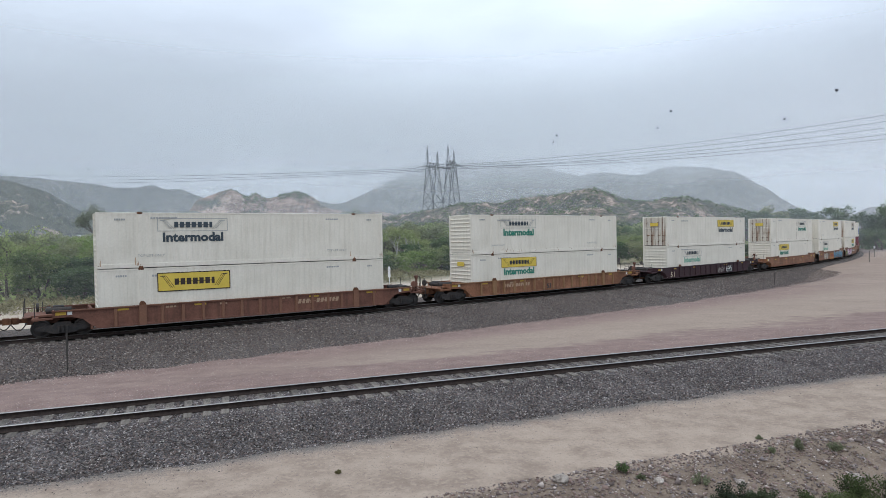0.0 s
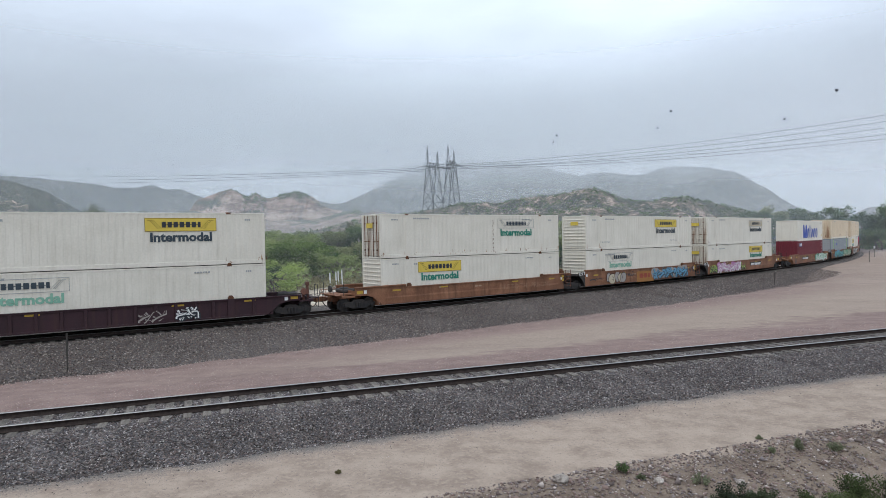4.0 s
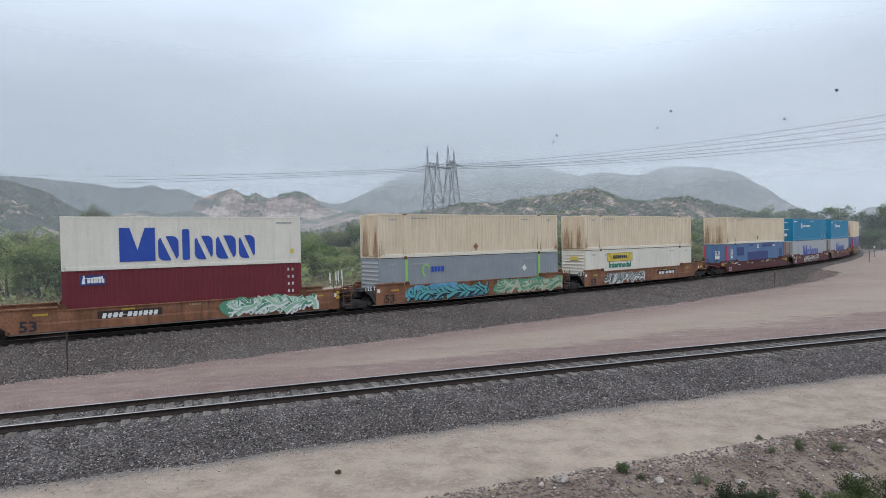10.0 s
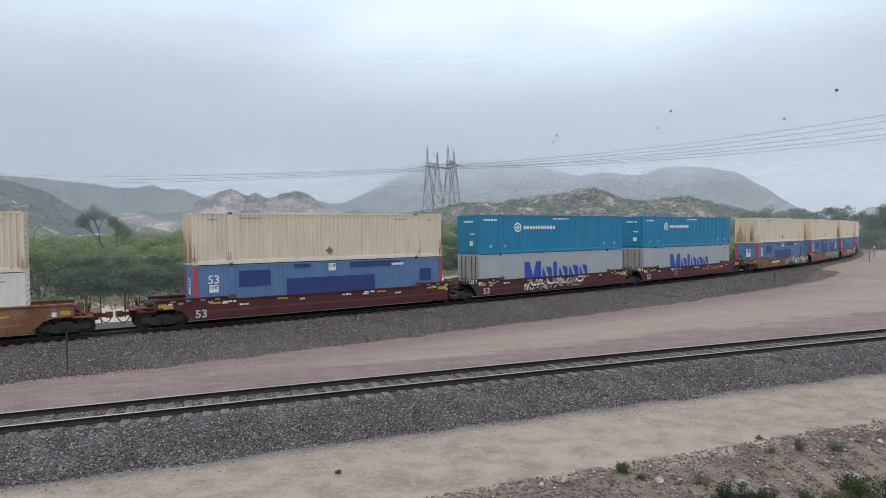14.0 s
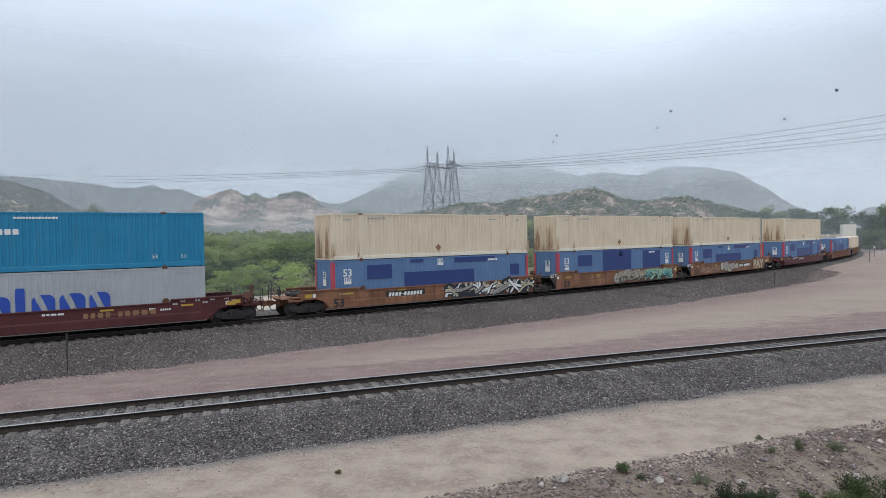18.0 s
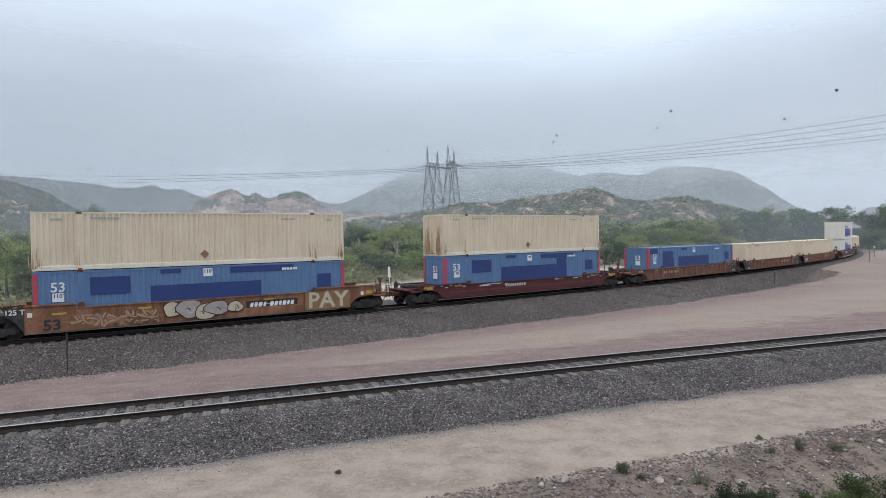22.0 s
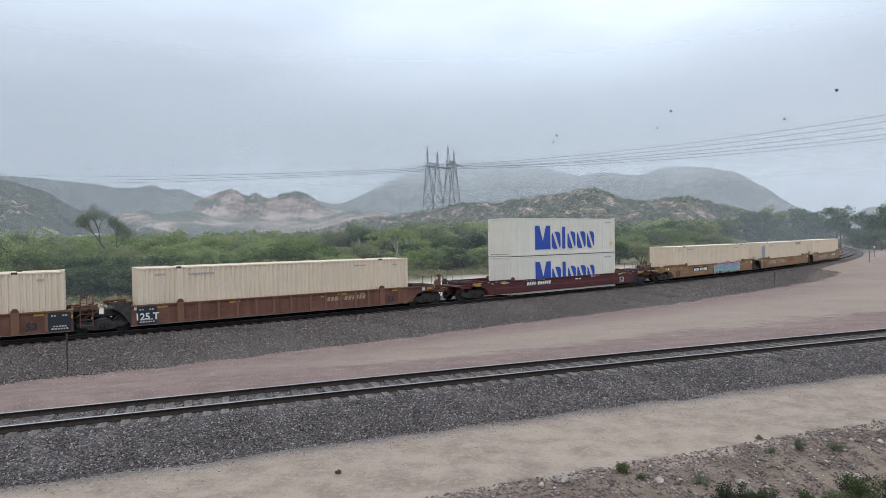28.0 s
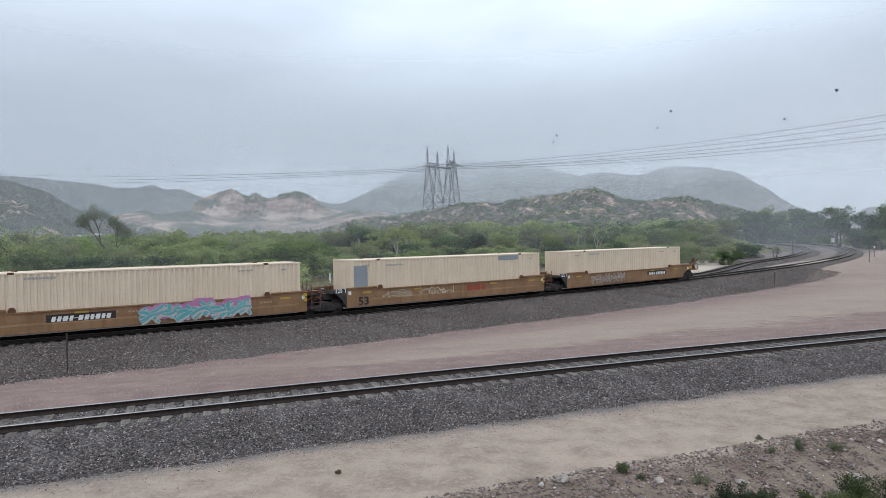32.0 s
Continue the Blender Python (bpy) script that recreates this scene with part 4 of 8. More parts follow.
def build_trees():
    # (azimuth, distance, height, width, kind, fresh, words)
    named = [
        (-35.6, 74, 7.8, 7.5, "open", 1, "open-crowned willow with thin grey limbs"), (-33.6, 72, 5.6, 6.5, "willow", 0, "green willow beside the sandy road"),
        (-31.4, 74, 4.6, 6.6, "oak", 0, "dark green rounded shrub oak"), (-29.6, 70, 4.8, 7.0, "oak", 0, "dense dark green shrub by the road"),
        (-27.2, 84, 5.2, 7.0, "willow", 1, "grey-green willow in the thicket"),
        (-25.2, 78, 4.6, 6.5, "oak", 0, "dark shrub at the thicket edge"), (-23.0, 92, 5.6, 7.0, "willow", 0, "green willow in the thicket"),
        (-20.6, 86, 4.9, 7.0, "willow", 0, "spring-green willow in the thicket"), (-18.0, 96, 5.4, 7.5, "bush", 1, "broad green shrub in the thicket"),
        (-15.0, 89, 5.7, 8.0, "bush", 0, "broad green rounded tree"), (-12.8, 88, 5.9, 8.0, "bush", 0, "bright fresh-green rounded tree"),
        (-10.6, 86, 4.6, 6.5, "bush", 1, "green rounded tree in the thicket"), (-15.5, 68, 4.2, 6.0, "bush", 2, "bright lime-green rounded shrub behind the track"), (-18.6, 69, 3.4, 4.6, "bush", 2, "lime-green shrub beside a larger one"), (-19.2, 63, 3.0, 3.6, "bush", 0, "rounded olive shrub behind the track"), (-20.8, 62, 2.0, 3.0, "bush", 1, "low olive shrub behind the track"), (-17.6, 66, 3.6, 3.6, "bush", 1, "rounded olive shrub by the thicket"),
        (-30.6, 68, 3.6, 6.0, "oak", 0, "dark green shrub by the sandy road"), (-28.4, 67, 3.4, 5.6, "oak", 0, "dark green shrub at the thicket's foot"), (-26.6, 68, 3.6, 6.0, "oak", 0, "dense dark shrub at the thicket's foot"), (-23.6, 70, 3.4, 5.6, "oak", 0, "dark green shrub at the thicket's foot"),
        (-22.0, 72, 3.4, 5.6, "oak", 0, "dark shrub at the thicket's edge"), (-2.4, 94, 4.0, 6.0, "bush", 0, "green rounded shrub behind the track"), (-0.6, 96, 4.2, 6.2, "willow", 0, "green willow shrub behind the track"), (1.2, 97, 4.2, 6.0, "oak", 0, "dark green shrub behind the track"),
        (2.9, 98, 4.0, 6.0, "bush", 1, "green rounded shrub behind the track"), (4.6, 100, 3.8, 6.0, "willow", 0, "green willow shrub behind the track"), (-6.0, 92, 3.4, 5.6, "oak", 0, "dark low shrub behind the track"),
        (-8.4, 150, 9.5, 9.0, "open", 0, "grey half-bare tree below the hill"), (-5.6, 145, 8.0, 8.0, "willow", 1, "grey-green willow below the hill"),
        (-2.6, 130, 5.4, 8.0, "willow", 0, "olive-green willow below the hill"), (0.6, 125, 5.6, 8.0, "oak", 0, "dark scrub oak at the hill's foot"),
        (3.2, 118, 5.9, 7.5, "oak", 0, "dark green oak below the hill"), (5.6, 124, 6.2, 8.0, "willow", 0, "green willow below the hill"),
        (8.6, 150, 7.2, 9.0, "willow", 1, "grey-green willow in the thicket"), (11.2, 160, 8.2, 8.0, "open", 0, "half-bare grey tree by the line"), (13.6, 162, 8.8, 9.0, "open", 0, "half-bare grey tree with many limbs"),
        (16.4, 160, 7.2, 8.0, "oak", 0, "dark tree by the curve"), (18.4, 150, 6.2, 8.5, "willow", 0, "green willow beside the railway curve"), (20.6, 152, 6.0, 8.5, "willow", 0, "green willow beside the railway curve"),
        (22.6, 150, 5.4, 7.5, "bush", 1, "broad green shrub by the track"), (24.2, 146, 4.9, 7.5, "willow", 1, "olive shrub by the track"),
        (25.2, 112, 2.6, 4.6, "oak", 0, "low dark shrub beside the tracks"), (27.2, 140, 3.0, 6.0, "oak", 0, "low dark green shrub beside the tracks"), (28.6, 142, 2.6, 4.5, "open", 0, "grey-green low shrub by the tracks"),
        (23.0, 118, 2.8, 5.0, "bush", 1, "low olive shrub behind the track"), (24.6, 128, 3.4, 6.0, "willow", 1, "olive rounded shrub behind the track"), (26.0, 134, 3.4, 6.5, "oak", 0, "dark spreading shrub behind the track"),
        (21.4, 140, 5.4, 7.5, "willow", 0, "green willow beside the inner track"), (17.2, 138, 5.6, 7.5, "bush", 1, "green shrub beside the inner track"), (14.8, 140, 5.6, 7.5, "oak", 0, "dark shrub beside the inner track"), (10.0, 138, 5.4, 7.5, "willow", 0, "olive willow beside the line"),
        (24.8, 196, 9.2, 11.0, "willow", 1, "grey-green tree in the mist"), (27.6, 205, 11.4, 11.0, "oak", 0, "dark tree behind the inner track"), (31.0, 226, 12.4, 12.0, "oak", 0, "broad dark tree in the mist"), (37.4, 205, 9.0, 10.0, "oak", 0, "dark tree at the wood's edge"), (22.6, 190, 8.0, 10.0, "willow", 1, "grey-green tree below the hill"),
        (26.4, 215, 12.4, 13.0, "oak", 0, "dark tree in the mist"), (28.4, 236, 13.6, 13.0, "willow", 1, "grey tree in the mist"), (30.2, 240, 13.2, 14.0, "oak", 0, "broad dark tree in the mist"),
        (31.8, 214, 10.2, 12.0, "oak", 0, "dark rounded tree beyond the curve"), (33.0, 236, 14.6, 10.5, "oak", 0, "tall rounded tree above the rest"), (34.6, 216, 11.4, 11.0, "oak", 0, "dark tree beyond the curve"),
        (36.4, 224, 14.6, 13.0, "oak", 0, "large dark tree beyond the curve"), (38.5, 220, 11.0, 13.0, "oak", 0, "large dark tree beyond the curve"),
        (29.4, 200, 6.2, 10.0, "oak", 0, "low dark tree by the inner track"), (34.6, 212, 6.8, 10.0, "oak", 0, "low dark tree by the curve"), (35.6, 196, 6.2, 9.0, "oak", 0, "dark shrub by the curve"),
    ]
    for i, (az, r, h, w, kind_, fresh, words) in enumerate(named):
        if 26 < az < 32.6 and r > 185:
            r, h, w = r * 1.42, h * 1.34, w * 1.42
        x, y = at_azimuth(az, r)
        tree(kind_, x, y, h, w, words, i, fresh)
    rng = random.Random(8)
    for i, az in enumerate(np.arange(-31.5, -16.5, 1.15)):
        x, y = at_azimuth(float(az) + rng.uniform(-0.3, 0.3), 71 + rng.uniform(0, 4))
        tree("oak", x, y, rng.uniform(2.9, 3.9), rng.uniform(4.6, 5.8), "dense dark green shrub in the thicket's front row", i, 1)
    for i, az in enumerate(np.arange(-9.0, 24.0, 1.5)):
        x, y = at_azimuth(float(az) + rng.uniform(-0.5, 0.5), 101 + 0.35 * float(az) + rng.uniform(0, 10))
        if line_distance(np.array([x]), np.array([y]))[0] < -17:
            tree(rng.choice(("oak", "willow", "bush")), x, y, rng.uniform(3.0, 4.4), rng.uniform(5.0, 6.6), "low spreading shrub between the track and the hill", i, 1)
    for i in range(170):
        az = rng.uniform(-40, 23)
        near = 88 if az < -8 else 130 + (az + 8) * 1.2
        r = near + rng.random() ** 0.8 * (120 if az < -8 else 50)
        x, y = at_azimuth(az, r)
        kind_ = rng.choice(("willow", "willow", "bush", "bush") if az < -8 else ("willow", "willow", "bush", "oak"))
        h = rng.uniform(4.4, 6.0) if r < 125 and az < -8 else rng.uniform(5.6, 7.6) if az < -8 else rng.uniform(6.4, 9.0)
        tree(kind_, x, y, h, h * rng.uniform(1.35, 1.8), {"willow": "green willow in the dense thicket", "bush": "rounded green shrub in the thicket", "oak": "dark scrub oak in the thicket"}[kind_], i, rng.randrange(2))


def build_leaning_tree():
    """A lone tree with a leaning trunk and two airy crowns."""
    x, y = at_azimuth(-28.95, 112)
    ob = thing("tree", "tall leaning tree with two airy grey-green crowns", "tree", "trees of the thicket")
    r2, rng = random.Random(7), np.random.RandomState(77)
    m, tips = Mesh(), []

    def limb(p, d, rad, length, depth):
        q = p + d * length
        m.tube(p, q, rad, 6, rad * 0.68)
        if depth == 0:
            tips.append(q)
            return
        if depth == 1:
            tips.append(q)
        for _ in range(3 if depth > 1 else 2):
            e = (d + Vector((r2.uniform(-0.75, 0.75), r2.uniform(-0.75, 0.75), r2.uniform(-0.15, 0.5)))).normalized()
            limb(q, e, rad * 0.6, length * r2.uniform(0.55, 0.8), depth - 1)

    p = Vector((1.5, 0, -0.5))
    for q in (Vector((0.7, 0, 3.6)), Vector((-0.9, 0.1, 6.0))):
        m.tube(p, q, 0.24, 7, 0.2)
        p = q
    limb(p, Vector((-0.62, 0.1, 0.8)).normalized(), 0.19, 2.3, 3)
    limb(p, Vector((-0.15, -0.2, 1)).normalized(), 0.16, 2.5, 3)
    m.tube(Vector((2.0, 0.2, -0.5)), Vector((2.2, 0.3, 4.8)), 0.2, 7, 0.15)
    limb(Vector((2.2, 0.3, 4.8)), Vector((0.1, 0, 1)).normalized(), 0.14, 2.1, 3)
    limb(Vector((2.2, 0.3, 4.8)), Vector((0.7, 0.2, 0.75)).normalized(), 0.12, 2.0, 3)
    part("trunk", m.data("trunk", BARK), ob, "dark leaning trunk with thin limbs")
    cs = [np.array(t) for t in tips] + [np.array(t) + rng.normal(size=3) * 0.35 for t in tips[::2]]
    v, f = leaf_cloud(rng, cs, [0.9] * len(cs), [38] * len(cs), 0.11)
    part("crown", raw("crown", v, f, leaf_mat("grey_green_leaf", (0.10, 0.12, 0.075), (0.26, 0.28, 0.17))), ob, "uneven airy crown with gaps")
    z = float(ground_z(np.array([x]), np.array([y]))[0])
    ob.matrix_basis = Matrix.Translation((x, y, z)) @ Matrix.Rotation(radians(28.95), 4, "Z") @ Matrix.Diagonal((0.7, 0.7, 0.86, 1))


def build_bare_trees():
    """Dead pale trees with a few forked limbs among the willows."""
    pale = mat("pale_dead_wood", [(0.30, 0.28, 0.25), (0.50, 0.47, 0.43)], 4, 0.9)
    for i, (az, r, h) in enumerate(((-7.7, 118, 5.0), (-4.3, 116, 5.6), (-3.4, 117, 4.6), (-2.2, 120, 4.4), (12.4, 138, 5.2), (14.2, 136, 5.0), (15.4, 140, 4.6))):
        r2, m = random.Random(60 + i), Mesh()

        def limb(p, d, rad, length, depth):
            q = p + d * length
            m.tube(p, q, rad, 5, rad * 0.6)
            for _ in range(2 if depth else 0):
                e = (d + Vector((r2.uniform(-0.7, 0.7), r2.uniform(-0.4, 0.4), r2.uniform(-0.1, 0.5)))).normalized()
                limb(q, e, rad * 0.6, length * r2.uniform(0.6, 0.85), depth - 1)
        limb(Vector((0, 0, -0.3)), Vector((r2.uniform(-0.2, 0.2), 0, 1)).normalized(), 0.11, h * 0.42, 3)
        limb(Vector((0.25, 0, -0.3)), Vector((r2.uniform(-0.5, 0.5), 0, 1)).normalized(), 0.09, h * 0.36, 3)
        x, y = at_azimuth(az, r)
        ob = thing("bare_tree", "pale leafless dead tree with forked limbs", "tree", "bare trees of the thicket", data=m.data("bare_tree", pale))
        ob.location = (x, y, float(ground_z(np.array([x]), np.array([y]))[0]))


def clumps(name, label, XY, Z, sizes, material, per, leaf, seed, flat=0.7):
    """Many low plants in one object."""
    rng = np.random.RandomState(seed)
    cs = [(x, y, z + s * 0.35) for (x, y), z, s in zip(XY, Z, sizes)]
    vs, fs, o = [], [], 0
    k = len(cs)
    d = rng.normal(size=(k, per, 3))
    d /= np.linalg.norm(d, axis=2)[:, :, None]
    q = (rng.uniform(0.3, 1, (k, per, 1)) ** 0.5) * np.asarray(sizes)[:, None, None] * 0.6
    P = (np.asarray(cs)[:, None, :] + d * q * np.array([1, 1, flat])).reshape(-1, 3)
    n = len(P)
    a, b = rng.normal(size=(n, 3)), rng.normal(size=(n, 3))
    a /= np.linalg.norm(a, axis=1)[:, None]
    b /= np.linalg.norm(b, axis=1)[:, None]
    s = (np.repeat(np.asarray(sizes), per) * leaf * rng.uniform(0.6, 1.4, n))[:, None]
    v = np.stack([P - a * s, P - b * s * 0.6, P + a * s, P + b * s * 0.6], 1).reshape(-1, 3)
    return thing(name, label, "shrubs", kind="stuff", data=raw(name, v, np.arange(4 * n).reshape(-1, 4), material))


def build_scrub():
    rng = np.random.RandomState(4)
    # low thicket floor
    az, r = rng.uniform(-42, 24, 5600), 64 + rng.uniform(0, 1, 5600) ** 0.75 * 190
    keep = (r > np.where(az < -16, 67, np.where(az < -8, 76, 112 + (az + 8) * 1.3))) & ((az < 12) | (r < 190))
    az, r = az[keep], r[keep]
    x, y = r * np.sin(np.radians(az)), r * np.cos(np.radians(az))
    z = ground_z(x, y)
    az, r = rng.uniform(23, 42, 2600), rng.uniform(185, 330, 2600)
    x2, y2 = r * np.sin(np.radians(az)), r * np.cos(np.radians(az))
    d = line_distance(x2, y2)
    keep = (d < -22) | ((d > 14) & (az > 33.5))
    x, y, z = np.concatenate([x, x2[keep]]), np.concatenate([y, y2[keep]]), np.concatenate([z, ground_z(x2[keep], y2[keep])])
    half = rng.rand(len(x)) < 0.5
    clumps("undergrowth", "dense mixed green undergrowth of the thicket", np.stack([x, y], -1)[half], z[half], rng.uniform(1.0, 3.2, half.sum()), LEAF_A, 26, 0.13, 5)
    clumps("undergrowth", "grey-green and olive undergrowth of the thicket", np.stack([x, y], -1)[~half], z[~half], rng.uniform(1.0, 2.8, (~half).sum()), LEAF_D, 22, 0.13, 6)
    # scrub on the dry hill
    X, Y, Z = SCRUB_GRID
    ii, jj = rng.randint(2, 66, 13000), rng.randint(2, 317, 13000)
    dens = waves(X[ii, jj], Y[ii, jj], 38, 77) + rng.uniform(-0.6, 0.6, 13000)
    keep = dens > -0.12
    ii, jj = ii[keep], jj[keep]
    t, s = rng.rand(len(ii)), rng.rand(len(ii))
    px = X[ii, jj] * (1 - t) + X[ii, jj + 1] * t
    py = Y[ii, jj] * (1 - s) + Y[ii + 1, jj] * s
    pz = Z[ii, jj] * (1 - t) + Z[ii, jj + 1] * t + (Z[ii + 1, jj] - Z[ii, jj]) * s
    px, py = px + (X[ii + 1, jj] - X[ii, jj]) * s, py + (Y[ii, jj + 1] - Y[ii, jj]) * t
    half = rng.rand(len(px)) < 0.6
    clumps("hill_scrub", "dark chaparral bushes dotted over the dry hill", np.stack([px, py], -1)[half], pz[half] - 0.2, rng.uniform(0.7, 2.0, half.sum()), LEAF_C, 14, 0.2, 8)
    clumps("hill_scrub", "grey-green sage bushes on the dry hill", np.stack([px, py], -1)[~half], pz[~half] - 0.2, rng.uniform(0.6, 1.5, (~half).sum()), LEAF_D, 12, 0.2, 9)
    # scrub in the outcrop's gully, on its cap and along the ledges
    for (X, Y, Z), bands, many in ((ROCK_GRID, ((-18.1, -16.2, 0.05, 0.72), (-15.0, -12.6, 0.62, 0.74), (-22.6, -9.5, 0.02, 0.3)), (620, 200, 520)), (LEDGE_GRID, ((-29.0, -2.5, 0.1, 0.45), (-8.6, -7.4, 0.3, 0.74)), (700, 90))):
        spots = []
        for (a0, a1, t0, t1), count in zip(bands, many):
            A = np.degrees(np.arctan2(X[0], Y[0]))
            jj = np.clip(np.searchsorted(A, rng.uniform(a0, a1, count)), 1, X.shape[1] - 2)
            ii = (rng.uniform(t0, t1, count) * X.shape[0]).astype(int)
            spots.append(np.stack([X[ii, jj], Y[ii, jj], Z[ii, jj]], -1))
        spots = np.concatenate(spots)
        spots[:, :2] += rng.normal(size=(len(spots), 2)) * 1.5
        clumps("cliff_scrub", "dark chaparral in the gullies of the pale rock", spots[:, :2], spots[:, 2] - 0.4, rng.uniform(1.6, 3.8, len(spots)), LEAF_C, 22, 0.16, 18, 0.6)
    # dry grass and weeds along the far road
    az, r = rng.uniform(-40, 6, 2600), rng.uniform(0, 1, 2600)
    r = 58 + np.where(az < -24, 0, (az + 24) * 1.0) + r * 24
    x, y = r * np.sin(np.radians(az)), r * np.cos(np.radians(az))
    clumps("dry_grass", "pale dry grass and weeds along the sandy road", np.stack([x, y], -1), ground_z(x, y), rng.uniform(0.3, 1.1, 2600), DRY_LEAF, 16, 0.16, 10, 0.6)


def build_bank_grass():
    rng = np.random.RandomState(41)
    x, y, u = siding_frame(420, 4, 26, -12.5, -8.0, rng)
    keep = waves(x, y, 3.0, 19) + 0.04 * x > 0.5
    clumps("bank_grass", "sparse grey-green grass on the stony bank", np.stack([x, y], -1)[keep], ground_z(x[keep], y[keep]), rng.uniform(0.05, 0.16, keep.sum()), LEAF_D, 26, 0.1, 42, 0.6)


DRY_LEAF = leaf_mat("dry_grass_blade", (0.11, 0.10, 0.045), (0.36, 0.32, 0.17))
LEAF_DARK = leaf_mat("dusty_green_leaf", (0.035, 0.047, 0.03), (0.10, 0.125, 0.068))
LEAF_DEEP = leaf_mat("deep_green_leaf", (0.03, 0.045, 0.02), (0.125, 0.165, 0.06))
STONE = mat("pale_rock", [(0.15, 0.125, 0.11), (0.30, 0.265, 0.235), (0.42, 0.385, 0.345)], 6, 0.9, vary=0.3, bump=0.3, bump_scale=0.01)


def stone_mat(name, dark, light):
    m = bpy.data.materials.new(name)
    m.use_nodes = True
    n, l = m.node_tree.nodes, m.node_tree.links
    b, g, rp = n["Principled BSDF"], n.new("ShaderNodeNewGeometry"), n.new("ShaderNodeValToRGB")
    e = rp.color_ramp.elements
    e[0].color, e[1].color = (*dark, 1), (*light, 1)
    tints = ((1.12, 0.98, 0.92), (0.94, 0.99, 1.10), (1.04, 1.0, 0.95), (1.16, 0.95, 0.92), (0.96, 1.0, 1.06), (1.0, 1.0, 1.0))
    for i, (pos, k) in enumerate(((0.12, 0.06), (0.26, 0.24), (0.42, 0.12), (0.58, 0.32), (0.72, 0.20), (0.86, 0.46))):
        q = e.new(pos)
        q.color = (*[(d * (1 - k) + c * k) * t for d, c, t in zip(dark, light, tints[i])], 1)
    l.new(g.outputs["Random Per Island"], rp.inputs["Fac"])
    l.new(rp.outputs["Color"], b.inputs["Base Color"])
    b.inputs["Roughness"].default_value, b.inputs["Specular IOR Level"].default_value = 0.9, 0.2
    return m


def stones(name, label, x, y, z, size, material, seed):
    """Angular stones, eight faces each, in one object."""
    rng = np.random.RandomState(seed)
    n = len(x)
    dirs = np.array([(1, 0, 0), (0, 1, 0), (-1, 0, 0), (0, -1, 0), (0, 0, 1), (0, 0, -1)], float)
    q = dirs[None] * rng.uniform(0.55, 1.3, (n, 6, 1)) + rng.normal(size=(n, 6, 3)) * 0.22
    a = rng.uniform(0, 6.28, n)
    c, s = np.cos(a)[:, None], np.sin(a)[:, None]
    q = np.stack([q[..., 0] * c - q[..., 1] * s, q[..., 0] * s + q[..., 1] * c, q[..., 2] * 0.7], -1)
    v = q * np.asarray(size)[:, None, None] * 0.5 + np.stack([x, y, z], -1)[:, None, :]
    f = np.array([(0, 1, 4), (1, 2, 4), (2, 3, 4), (3, 0, 4), (1, 0, 5), (2, 1, 5), (3, 2, 5), (0, 3, 5)])
    return thing(name, label, "stones", kind="stuff", data=raw(name, v.reshape(-1, 3), (f[None] + 6 * np.arange(n)[:, None, None]).reshape(-1, 3), material))


def siding_frame(n, x0, x1, u0, u1, rng):
    x, u = rng.uniform(x0, x1, n), rng.uniform(u0, u1, n)
    h = np.arctan(0.35982 - 0.001198 * x)
    return x - np.sin(h) * u, siding_y(x) + np.cos(h) * u, u


